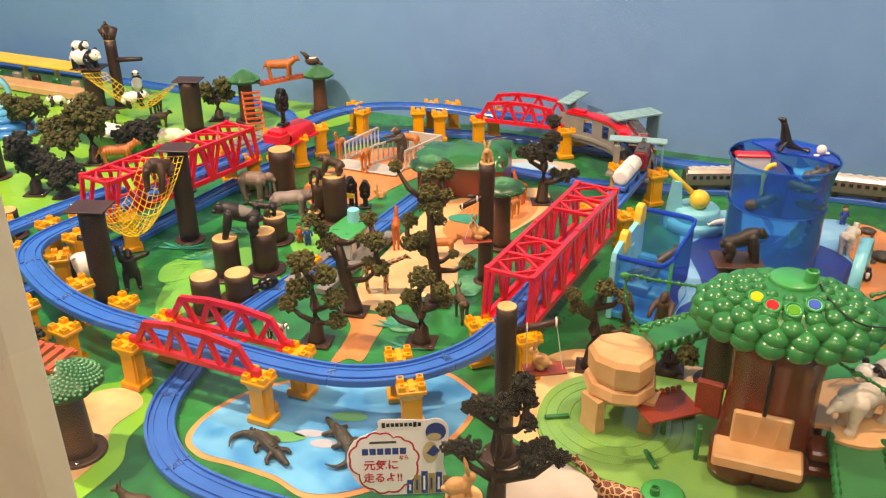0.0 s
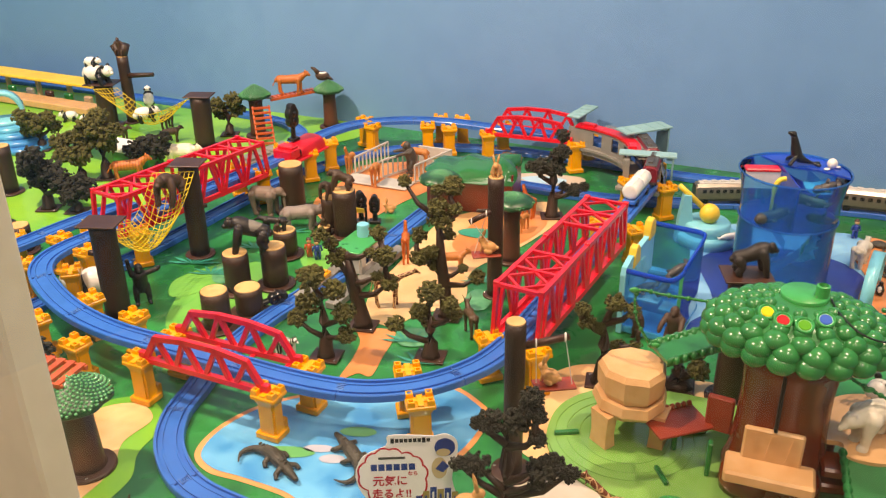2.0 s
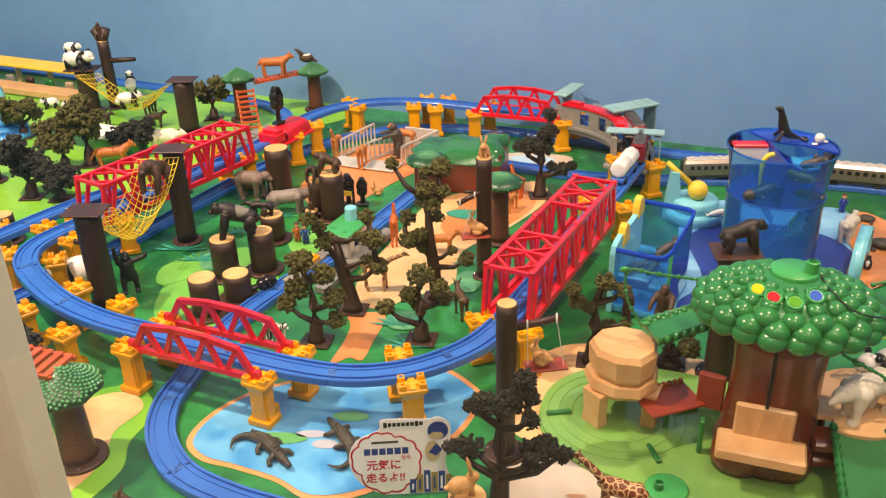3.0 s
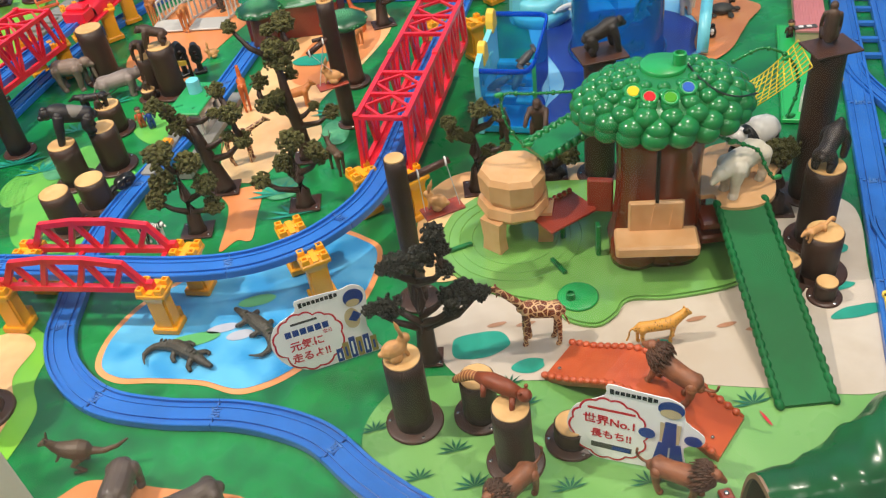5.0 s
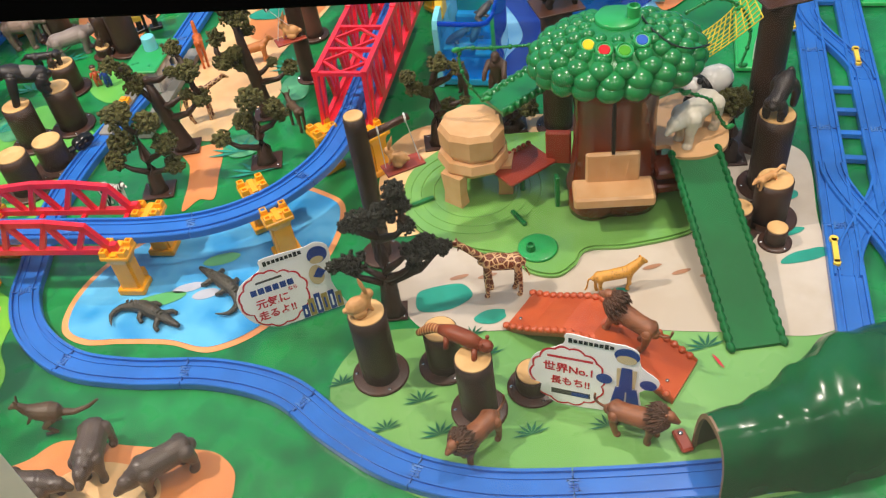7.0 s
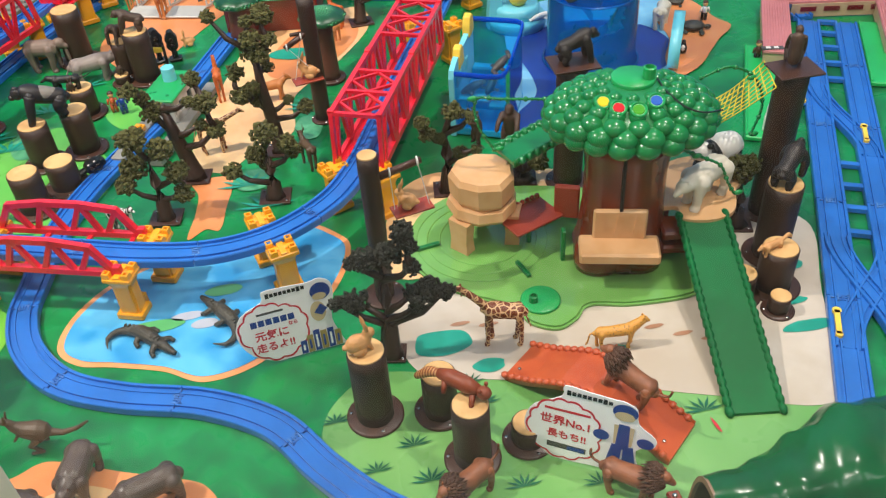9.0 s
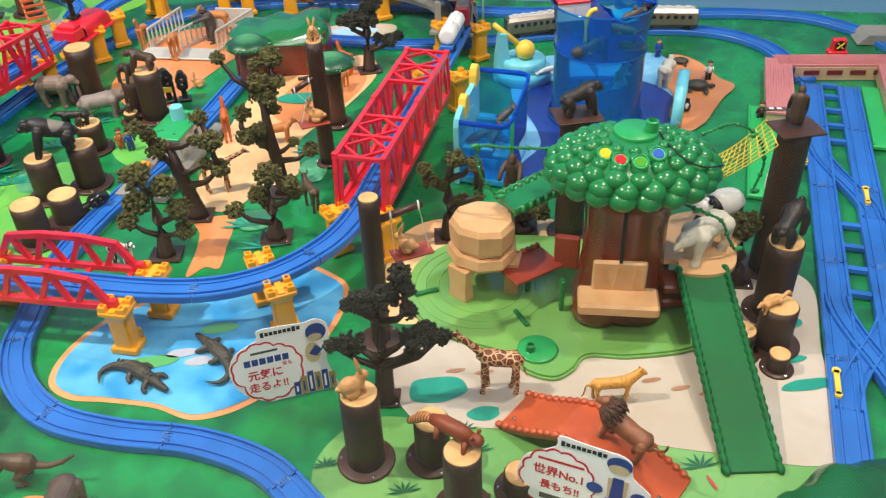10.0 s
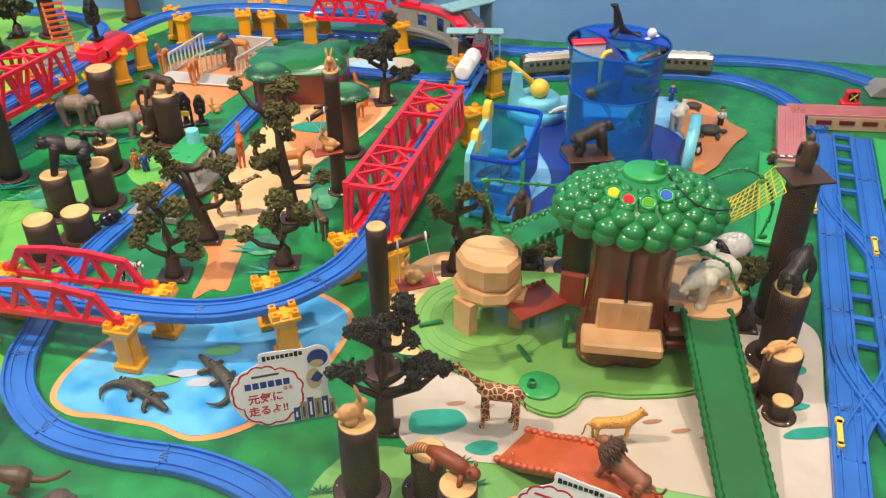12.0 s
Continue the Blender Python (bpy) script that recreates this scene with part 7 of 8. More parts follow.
for x, y, rx, ry in ((0.205, 0.772, 0.040, 0.024), (0.255, 0.722, 0.022, 0.011), (0.655, 0.690, 0.034, 0.010), (0.655, 0.735, 0.020, 0.007), (0.685, 0.80, 0.022, 0.012), (0.41, 0.71, 0.02, 0.006), (0.07, 1.62, 0.045, 0.025)):
    rr = random.Random(int(x * 1000))
    blot("mat_print_bush", [(x + rx * (0.8 + 0.35 * rr.random()) * math.cos(2 * math.pi * i / 9), y + ry * (0.8 + 0.35 * rr.random()) * math.sin(2 * math.pi * i / 9)) for i in range(9)], 0.0032, M_TEAL, "printed teal bush")
for x, y in ((0.47, 0.735), (0.50, 0.715), (0.53, 0.70), (0.40, 0.655), (0.27, 0.79), (0.235, 0.80)):
    blot("mat_print_pebble", [(x + 0.013 * math.cos(a), y + 0.0035 * math.sin(a)) for a in (0, 1, 2, 3, 4, 5)], 0.0032, mat("printed_brown", "b08468", "a07458", 0.35), "printed brown pebble")
M_LILY = mat("printed_lily_green", "62b06c", "52a060", 0.3)
M_LILY2 = mat("printed_lily_pink", "b4b8c4", "a4acbc", 0.3)
for x, y, rx, ry, m in ((-0.155, 0.895, 0.040, 0.012, M_LILY), (-0.065, 0.945, 0.026, 0.011, M_LILY), (-0.090, 0.885, 0.018, 0.009, M_LILY2), (-0.112, 0.905, 0.022, 0.008, M_LILY2)):
    blot("mat_print_lily", [(x + rx * math.cos(a), y + ry * math.sin(a)) for a in (0, 1.05, 2.1, 3.15, 4.2, 5.25)], 0.0024, m, "printed lily leaf on the pond")


def palm(x, y, s, rz, m=None):
    bm = bmesh.new()
    for i in range(7):
        a = radians(rz + 10 + 27 * i)
        d, q = Vector((math.cos(a), 0.8 * math.sin(a), 0)), Vector((-math.sin(a), 0.8 * math.cos(a), 0))
        bm.faces.new([bm.verts.new(p * s) for p in (Vector((0, 0, 0)), d * 0.5 - q * 0.08, d, d * 0.5 + q * 0.08)])
    for f in bm.faces:
        f.normal_update()
        if f.normal.z < 0:
            f.normal_flip()
    ob = part("mat_print_palm", bm, m or M_DKLEAF, None)
    ob.matrix_world = pose(x, y, 0.0034)
    return tagged(ob, "printed dark green palm leaves on the mat", "mat print", "printed palms", "structure")


for x, y, s in ((0.062, 0.678, 0.020), (0.145, 0.625, 0.022), (0.155, 0.575, 0.024), (0.235, 0.665, 0.022), (0.250, 0.545, 0.022), (0.33, 0.53, 0.022), (0.475, 0.595, 0.026), (0.10, 0.60, 0.02), (0.225, 0.70, 0.02), (-0.40, 1.19, 0.03), (-0.30, 1.14, 0.022), (-0.27, 1.31, 0.02), (0.0, 1.12, 0.05), (0.09, 1.40, 0.05), (-0.482, 1.443, 0.06), (-0.027, 1.184, 0.05), (-0.43, 1.40, 0.05), (-0.38, 1.52, 0.05), (-0.33, 1.60, 0.05), (-0.25, 1.75, 0.04)):
    palm(x, y, s, 0, None if s < 0.04 else M_TEAL)
for x, y, rx, ry in ((-0.018, 1.200, 0.032, 0.030), (0.082, 1.335, 0.024, 0.040), (-0.40, 1.42, 0.030, 0.055)):
    blot("mat_print_leaf_disc", [(x + rx * math.cos(a), y + ry * math.sin(a)) for a in (0, 1.05, 2.1, 3.15, 4.2, 5.25)], 0.0022, M_SOFTLEAF, "printed soft green leaf patch on the mat")
blot("mat_print_flower", [(0.476, 0.584), (0.4795, 0.575), (0.480, 0.562), (0.4765, 0.570)], 0.0040, M_CARDRED, "printed red flower")


# ---- moulded animal figures: one plain mesh each ----
def finish(bm, name, at, rz, m, label, cat, group, voxel=0.0, scale=1.0):
    bm.transform(Matrix.Diagonal((scale, scale, scale, 1)))
    ob = part(name, bm, m, None, "", True)
    if voxel:
        md = ob.modifiers.new("fuse", "REMESH")
        md.mode, md.voxel_size, md.use_smooth_shade = "VOXEL", voxel, True
        sm = ob.modifiers.new("soften", "SMOOTH")
        sm.iterations, sm.factor = 4, 0.5
    ob.matrix_world = pose(*at, 0, 0, rz)
    return tagged(ob, label, cat, group)


def beast(name, at, rz, L, H, m, label, br=0.17, lr=0.066, head=(0.62, 0.95), hr=0.12, muzzle=0.16, ear=0.05, tail=((-0.5, 0.7), (-0.62, 0.4)), tr=0.025, hump=0.0, cat="animal figure", group="animal figures", extra=None, nr=0.11, mane=0.0, slope=0.0):
    """A four-legged figure; lengths in units of L, facing local x."""
    bm = bmesh.new()
    L = L * 0.86
    h = H / L
    zb = h - br
    pts = [(-0.46, 0, zb - 0.02 - slope), (-0.36, 0, zb - slope), (-0.1, 0, zb - 0.01 + hump * 0.5 - slope * 0.5), (0.18, 0, zb + hump), (0.36, 0, zb + 0.01), (0.45, 0, zb + 0.02)]
    flesh(bm, [Vector(p) for p in pts], [br * 0.55, br * 0.95, br * 0.98, br * 1.05, br * 0.92, br * 0.5])
    hx, hz = head
    flesh(bm, [Vector((0.32, 0, zb + 0.03)), Vector((0.32 + (hx - 0.32) * 0.55, 0, zb + (hz * h - zb) * 0.6)), Vector((hx, 0, hz * h))], [nr * 1.25, nr, nr * 0.85])
    ball(bm, (hx, 0, hz * h), (hr * 1.1, hr * 0.9, hr), 12, 8)
    flesh(bm, [Vector((hx, 0, hz * h)), Vector((hx + muzzle * 0.7, 0, hz * h - muzzle * 0.35)), Vector((hx + muzzle, 0, hz * h - muzzle * 0.5))], [hr * 0.8, hr * 0.6, hr * 0.45])
    if ear:
        for s in (-1, 1):
            ball(bm, (hx - hr * 0.3, s * hr * 0.7, hz * h + hr * 0.85), (ear * 0.6, ear * 0.5, ear * 1.1), 8, 6)
    for i, (x, s) in enumerate(((-0.34, -1), (-0.34, 1), (0.32, -1), (0.32, 1))):
        k = 0.05 * (1 if i in (0, 3) else -1)
        flesh(bm, [Vector((x, s * br * 0.62, zb)), Vector((x + k * 0.6 + (0.02 if x > 0 else -0.03), s * br * 0.66, zb * 0.5)), Vector((x + k, s * br * 0.62, lr * 0.5)), Vector((x + k + lr * 0.5, s * br * 0.62, 0.0))], [lr * 1.9, lr * 1.15, lr * 0.95, lr * 1.1])
    if tail:
        flesh(bm, [Vector((-0.44, 0, zb))] + [Vector((a, 0.0, b * h)) for a, b in tail], [tr * 1.2] + [tr] * len(tail), 7)
    if mane:
        ball(bm, (hx - 0.13, 0, hz * h - 0.08), (mane * 0.75, mane * 0.78, mane * 1.0), 16, 12, mi=1)
        for k in range(170):
            a, q = k * 2.39996, -0.85 + 1.75 * (k + 0.5) / 170
            c = math.sqrt(max(0, 1 - q * q))
            e = Vector((hx - 0.13 - q * mane * 0.75, mane * 0.74 * c * math.sin(a), hz * h - 0.09 + mane * 0.96 * c * math.cos(a)))
            flow = Vector((-0.16, 0.10 * c * math.sin(a), 0.05 * math.cos(a) - 0.07)) * (0.8 + 0.4 * math.sin(k * 1.7))
            tube(bm, [e + Vector((0.03, 0, 0)), e + flow * 0.5 + Vector((0, 0.05 * c * math.sin(a), 0.05 * c * math.cos(a))), e + flow], [mane * 0.10, mane * 0.12, mane * 0.03], 5, mi=1)
    for e in extra or ():
        if not isinstance(e[0], tuple):
            ball(bm, e[:3], e[3], 10, 7)
        else:
            flesh(bm, [Vector(e[0]), Vector(e[1])], [e[2], e[3] if len(e) > 3 else e[2]])
    return finish(bm, name, at, rz, [m, M_MANE] if mane else m, label, cat, group, 0 if mane else max(0.0007, L * 0.016), L)


def ape(name, at, rz, S, m, label, arms=((0.16, 0.30, 0.35), (0.16, -0.30, 0.35)), sit=False):
    """An upright ape figure, S high."""
    bm = bmesh.new()
    hip = 0.22 if sit else 0.40
    flesh(bm, [Vector((-0.04, 0, hip - 0.04)), Vector((-0.03, 0, hip + 0.12)), Vector((0.03, 0, 0.74)), Vector((0.05, 0, 0.82))], [0.14, 0.16, 0.15, 0.08])
    ball(bm, (0.08, 0, 0.89), (0.11, 0.095, 0.115), 12, 8)
    ball(bm, (0.16, 0, 0.86), (0.06, 0.065, 0.055), 10, 7)
    for x, y, z in arms:
        s = 1 if y > 0 else -1
        flesh(bm, [Vector((0.03, s * 0.15, 0.73)), Vector((x * 0.7, y * 0.95, (0.73 + z) / 2)), Vector((x, y, z))], [0.065, 0.052, 0.045])
    for s in (-1, 1):
        if sit:
            flesh(bm, [Vector((0, s * 0.10, 0.2)), Vector((0.22, s * 0.17, 0.28)), Vector((0.24, s * 0.16, 0.03))], [0.09, 0.07, 0.05])
        else:
            flesh(bm, [Vector((-0.02, s * 0.10, 0.42)), Vector((0.03, s * 0.13, 0.2)), Vector((-0.01, s * 0.13, 0.03)), Vector((0.07, s * 0.14, 0.0))], [0.085, 0.07, 0.055, 0.045])
    return finish(bm, name, at, rz, m, label, "animal figure", "animal figures", max(0.0007, S * 0.016), S)


def gorilla(name, at, rz, L, m, label, back=None):
    """A heavy ape on its knuckles, facing local x; L is its length."""
    bm = bmesh.new()
    flesh(bm, [Vector((-0.40, 0, 0.40)), Vector((-0.30, 0, 0.44)), Vector((0.0, 0, 0.52)), Vector((0.22, 0, 0.62)), Vector((0.36, 0, 0.68)), Vector((0.44, 0, 0.68))], [0.10, 0.17, 0.18, 0.21, 0.17, 0.11])
    if back:
        flesh(bm, [Vector((-0.30, 0, 0.475)), Vector((-0.05, 0, 0.535)), Vector((0.12, 0, 0.60))], [0.13, 0.178, 0.17], mi=1)
    ball(bm, (0.50, 0, 0.68), (0.13, 0.11, 0.14), 12, 8)
    ball(bm, (0.50, 0, 0.79), (0.08, 0.06, 0.06), 10, 6)
    ball(bm, (0.61, 0, 0.62), (0.08, 0.08, 0.065), 10, 7)
    for s in (-1, 1):
        flesh(bm, [Vector((0.26, s * 0.15, 0.62)), Vector((0.32, s * 0.22, 0.44)), Vector((0.36, s * 0.22, 0.24)), Vector((0.40, s * 0.20, 0.06)), Vector((0.42, s * 0.20, 0.02))], [0.12, 0.10, 0.085, 0.08, 0.07])
        flesh(bm, [Vector((-0.28, s * 0.10, 0.40)), Vector((-0.20, s * 0.16, 0.24)), Vector((-0.29, s * 0.15, 0.08)), Vector((-0.20, s * 0.15, 0.02))], [0.14, 0.11, 0.08, 0.06])
    return finish(bm, name, at, rz, [m, back] if back else m, label, "animal figure", "animal figures", 0 if back else max(0.0008, L * 0.017), L)


def rabbit(at, rz, S, m, label, name="rabbit_figure"):
    bm = bmesh.new()
    ball(bm, (-0.12, 0, 0.26), (0.30, 0.22, 0.25), 12, 8)
    ball(bm, (0.18, 0, 0.50), (0.16, 0.13, 0.14), 12, 8)
    flesh(bm, [Vector((0.05, 0, 0.3)), Vector((0.16, 0, 0.46))], [0.18, 0.12])
    for s in (-1, 1):
        flesh(bm, [Vector((0.14, s * 0.05, 0.58)), Vector((0.10, s * 0.10, 0.80)), Vector((0.06, s * 0.13, 0.98))], [0.035, 0.055, 0.015])
        flesh(bm, [Vector((0.12, s * 0.09, 0.25)), Vector((0.20, s * 0.09, 0.03))], [0.06, 0.04])
        ball(bm, (-0.12, s * 0.17, 0.12), (0.18, 0.09, 0.12), 10, 7)
    ball(bm, (-0.42, 0, 0.25), 0.08, 8, 6)
    return finish(bm, name, at, rz, m, label, "animal figure", "animal figures", max(0.0007, S * 0.018), S)


def panda(at, rz, L, label, sit=False):
    bm = bmesh.new()
    z = 0.30
    flesh(bm, [Vector((-0.45, 0, z)), Vector((-0.3, 0, z + 0.06)), Vector((0.0, 0, z + 0.08)), Vector((0.12, 0, z + 0.06))], [0.16, 0.27, 0.28, 0.22])
    flesh(bm, [Vector((0.08, 0, z + 0.06)), Vector((0.24, 0, z + 0.07))], [0.245, 0.22], mi=1)
    ball(bm, (0.42, 0, z + 0.16), (0.20, 0.19, 0.19), 14, 10)
    ball(bm, (0.58, 0, z + 0.10), (0.08, 0.08, 0.07), 8, 6)
    for s in (-1, 1):
        ball(bm, (0.36, s * 0.15, z + 0.33), 0.065, 8, 6, mi=1)
        ball(bm, (0.55, s * 0.09, z + 0.19), (0.03, 0.045, 0.055), 8, 6, mi=1)
        flesh(bm, [Vector((0.18, s * 0.16, z)), Vector((0.26, s * 0.18, 0.06)), Vector((0.30, s * 0.18, 0.0))], [0.11, 0.09, 0.09], mi=1)
        flesh(bm, [Vector((-0.30, s * 0.16, z)), Vector((-0.30, s * 0.19, 0.06)), Vector((-0.26, s * 0.19, 0.0))], [0.12, 0.10, 0.09], mi=1)
    if sit:
        bm.transform(Matrix.Translation((0, 0, 0.42)) @ Matrix.Rotation(radians(-58), 4, "Y"))
    return finish(bm, "panda_figure", at, rz, [M_WHITE, M_BLACK], label, "animal figure", "animal figures", 0, L)


M_LION = mat("tawny_figure", "8e5636", "5e3622", 0.5, 200, 30)
M_MANE = mat("dark_brown_mane", "56341f", "3c2415", 0.65, 300, 40, bump=0.6, bump_scale=400)
M_TIGERCOAT = stripes("tiger_coat", "c87034", "a85a2a", 45)
M_GIRAFFE = spots("giraffe_coat", "d2aa7c", "6e3418", 120, 0.06, 0.5, True)
M_CHEETAH = spots("spotted_coat", "d89a40", "4a2c10", 330, 0.22)
M_TIGER = mat("orange_figure", "c8682a", "a84c1a", 0.45, 160, 50, mix=0.9)
M_DARKGREY = mat("slate_figure", "4a443e", "3a3530", 0.5, 200, 30)
M_ELEPH = mat("elephant_grey_figure", "7c6a5e", "68584e", 0.55, 200, 25, bump=0.3)
M_RHINO = mat("rhino_grey_figure", "8c807a", "786c66", 0.5, 200, 25, bump=0.3)
M_CROC = mat("crocodile_figure", "423f36", "302d26", 0.5, 260, 40, bump=0.8, bump_scale=500)
M_APE = mat("ape_black_figure", "241c18", "1a1411", 0.5, 200, 30, bump=0.4)
M_APEBROWN = mat("ape_brown_figure", "4a3426", "38261a", 0.55, 200, 30, bump=0.4)
M_SEAL = mat("wet_black_figure", "1a1614", "100d0c", 0.3, 200, 30, coat=0.2)
M_BUNNY = mat("fawn_figure", "cf9a62", "bd8850", 0.5, 200, 30)
M_ROO = mat("kangaroo_figure", "54412e", "403020", 0.5, 200, 30)
M_DEER = mat("orange_tan_figure", "c07a40", "ac6832", 0.5, 200, 30)
M_BEAR = mat("ivory_figure", "e2dac8", "d2c8b2", 0.5, 200, 30)
M_REDP = mat("red_panda_figure", "8c4020", "743216", 0.5, 200, 30)
M_HIPPO = mat("hippo_figure", "54463e", "463a34", 0.4, 200, 30)

beast("giraffe_figure", (0.282, 0.757, 0.0034), 166, 0.062, 0.064, M_GIRAFFE, "moulded giraffe figure with brown patches standing on the mat", br=0.20, lr=0.058, head=(0.98, 1.38), hr=0.075, muzzle=0.15, ear=0.05, nr=0.085, slope=0.04, extra=(((0.95, 0.03, 1.44), (0.93, 0.04, 1.56), 0.02, 0.02), ((0.95, -0.03, 1.44), (0.93, -0.04, 1.56), 0.02, 0.02)))
beast("cheetah_figure", (0.411, 0.715, 0.0034), -5, 0.064, 0.0335, M_CHEETAH, "moulded spotted cheetah figure standing on the cream path", br=0.13, lr=0.042, head=(0.60, 1.22), hr=0.09, muzzle=0.11, tail=((-0.58, 0.75), (-0.62, 0.4), (-0.66, 0.25)))
for at, rz, pitch in (((0.192, 0.546, 0.003), 212, 0), ((0.352, 0.514, 0.003), -38, 0), ((0.383, 0.613, 0.0400), 130, -15)):
    lion = beast("lion_figure", at, rz, 0.068, 0.043, M_LION, "moulded tawny lion figure with a shaggy mane", br=0.19, lr=0.06, head=(0.60, 1.08), hr=0.12, muzzle=0.15, mane=0.225, tail=((-0.62, 0.8), (-0.72, 0.95), (-0.72, 1.15)))
    lion.matrix_world = pose(*at, 0, pitch, rz)
beast("hippo_figure", (-0.217, 0.660, 0.0026), -100, 0.072, 0.047, M_HIPPO, "moulded dark hippo figure on the orange patch", br=0.265, lr=0.08, head=(0.62, 0.72), hr=0.15, muzzle=0.20, ear=0.035, nr=0.17, tail=None)
beast("hippo_figure", (-0.283, 0.634, 0.0026), -22, 0.070, 0.042, M_HIPPO, "moulded dark hippo figure on the orange patch", br=0.22, lr=0.08, head=(0.62, 0.72), hr=0.15, muzzle=0.20, ear=0.035, nr=0.17, tail=None)
beast("hippo_figure", (-0.138, 0.617, 0.0026), 200, 0.078, 0.046, M_HIPPO, "moulded dark hippo figure with lowered head", br=0.22, lr=0.08, head=(0.62, 0.55), hr=0.15, muzzle=0.20, ear=0.035, nr=0.17, tail=None)
beast("elephant_figure", (-0.408, 1.703, 0.002), -12, 0.072, 0.062, M_ELEPH, "moulded grey-brown elephant figure on the mat", br=0.27, lr=0.09, head=(0.62, 0.86), hr=0.18, muzzle=0.20, ear=0.0, nr=0.17, extra=(((0.78, 0, 0.62), (0.84, 0, 0.08), 0.06, 0.04), (0.50, 0.20, 0.76, (0.10, 0.04, 0.17)), (0.50, -0.20, 0.76, (0.10, 0.04, 0.17)), ((0.72, 0.08, 0.62), (0.90, 0.10, 0.50), 0.02, 0.012)))
beast("rhino_figure", (-0.310, 1.628, 0.002), 14, 0.088, 0.050, M_RHINO, "moulded grey rhino figure on the mat", br=0.20, lr=0.075, head=(0.60, 0.78), hr=0.12, muzzle=0.20, ear=0.045, nr=0.15, extra=(((0.78, 0, 0.42), (0.86, 0, 0.66), 0.055, 0.02), ((0.70, 0, 0.48), (0.72, 0, 0.60), 0.04, 0.02)))
beast("zebra_figure", (-0.212, 1.118, 0.003), -35, 0.050, 0.042, stripes("zebra_coat", "ece8e0", "1c1a18", 60), "moulded striped zebra figure beside the rails", head=(0.62, 1.12), hr=0.09, muzzle=0.16)
beast("giraffe_figure", (-0.078, 1.302, 0.003), 2, 0.056, 0.060, M_GIRAFFE, "moulded giraffe figure under the foam trees", br=0.19, lr=0.05, head=(1.10, 1.15), hr=0.08, muzzle=0.15, nr=0.085)
gorilla("gorilla_figure", (-0.326, 1.360, 0.079), 190, 0.076, M_APE, "moulded black silver-backed gorilla figure standing across two logs", mat("silver_back_figure", "7a746c", "66605a", 0.6, 200, 30))
beast("anteater_figure", (-0.325, 1.497, 0.056), 176, 0.060, 0.026, M_APE, "moulded dark long-tailed animal figure on a log", br=0.13, head=(0.60, 0.9), hr=0.08, muzzle=0.22, ear=0.03, tail=((-0.65, 0.8), (-0.9, 1.05)))
gorilla("monkey_figure", (-0.207, 1.602, 0.102), 176, 0.050, M_APEBROWN, "moulded dark brown baboon figure on a log")
gorilla("monkey_figure", (-0.247, 1.640, 0.070), 240, 0.044, M_APEBROWN, "moulded dark brown baboon figure on a log")
ape("bear_figure", (-0.115, 1.955, 0.002), 200, 0.085, M_DARKGREY, "moulded dark grey bear figure standing upright in the cage", arms=((0.42, 0.16, 0.66), (0.42, -0.16, 0.70)))
beast("camel_figure", (-0.10, 2.00, 0.004), 175, 0.060, 0.050, M_DEER, "moulded tan camel figure behind the cage bars", head=(0.66, 1.2), hump=0.06)
beast("deer_figure", (-0.262, 1.950, 0.002), 250, 0.042, 0.055, M_DEER, "moulded tan llama figure standing by the cage", br=0.18, head=(0.55, 1.35), hr=0.09, muzzle=0.14)
beast("deer_figure", (-0.190, 1.880, 0.006), -96, 0.050, 0.050, M_DEER, "moulded tan deer figure on the grey cage ramp", br=0.17, head=(0.60, 1.0), hr=0.09, muzzle=0.14)
beast("deer_figure", (0.172, 1.716, 0.003), 125, 0.048, 0.048, M_TIGER, "moulded orange deer figure on the sand", br=0.16, head=(0.55, 1.3), hr=0.09, muzzle=0.14)
beast("deer_figure", (-0.066, 1.480, 0.003), 95, 0.040, 0.058, M_TIGER, "moulded orange llama figure beside the rails", br=0.19, head=(0.5, 1.3), hr=0.10, muzzle=0.14)
beast("lioness_figure", (0.026, 1.450, 0.003), 8, 0.058, 0.036, M_DEER, "moulded tan lioness figure on the sand", head=(0.60, 1.05), hr=0.11, muzzle=0.14)
beast("deer_figure", (0.160, 1.640, 0.003), 240, 0.040, 0.036, M_DEER, "moulded tan animal figure beside the dome tree", head=(0.60, 1.05))
beast("goat_figure", (0.076, 1.215, 0.003), 112, 0.046, 0.044, M_ROO, "moulded brown antelope figure with antlers", head=(0.60, 1.15), hr=0.10, extra=(((0.56, 0.06, 1.15), (0.42, 0.16, 1.55), 0.03, 0.02), ((0.56, -0.06, 1.15), (0.42, -0.16, 1.55), 0.03, 0.02), ((0.48, 0.10, 1.35), (0.62, 0.18, 1.6), 0.025, 0.015), ((0.48, -0.10, 1.35), (0.62, -0.18, 1.6), 0.025, 0.015)))
beast("polar_bear_figure", (0.586, 0.874, 0.0815), 207, 0.084, 0.056, M_BEAR, "moulded white polar bear figure on the tan platform", br=0.215, lr=0.088, head=(0.68, 0.72), hr=0.115, muzzle=0.17, nr=0.15, tail=None, hump=0.02)
panda((0.634, 0.940, 0.0815), 196, 0.072, "moulded panda figure behind the polar bear on the platform")
gorilla("chimp_figure", (0.461, 1.063, 0.2065), 4, 0.055, M_APE, "moulded dark brown ape figure on the square board")
gorilla("gorilla_figure", (0.672, 0.830, 0.120), 42, 0.060, M_APE, "moulded dark gorilla figure hunched on a log")
ape("orangutan_figure", (0.706, 0.922, 0.2325), 60, 0.054, M_APEBROWN, "moulded brown ape figure hunched on the square board", arms=((0.22, 0.20, 0.30), (0.22, -0.20, 0.30)), sit=True)
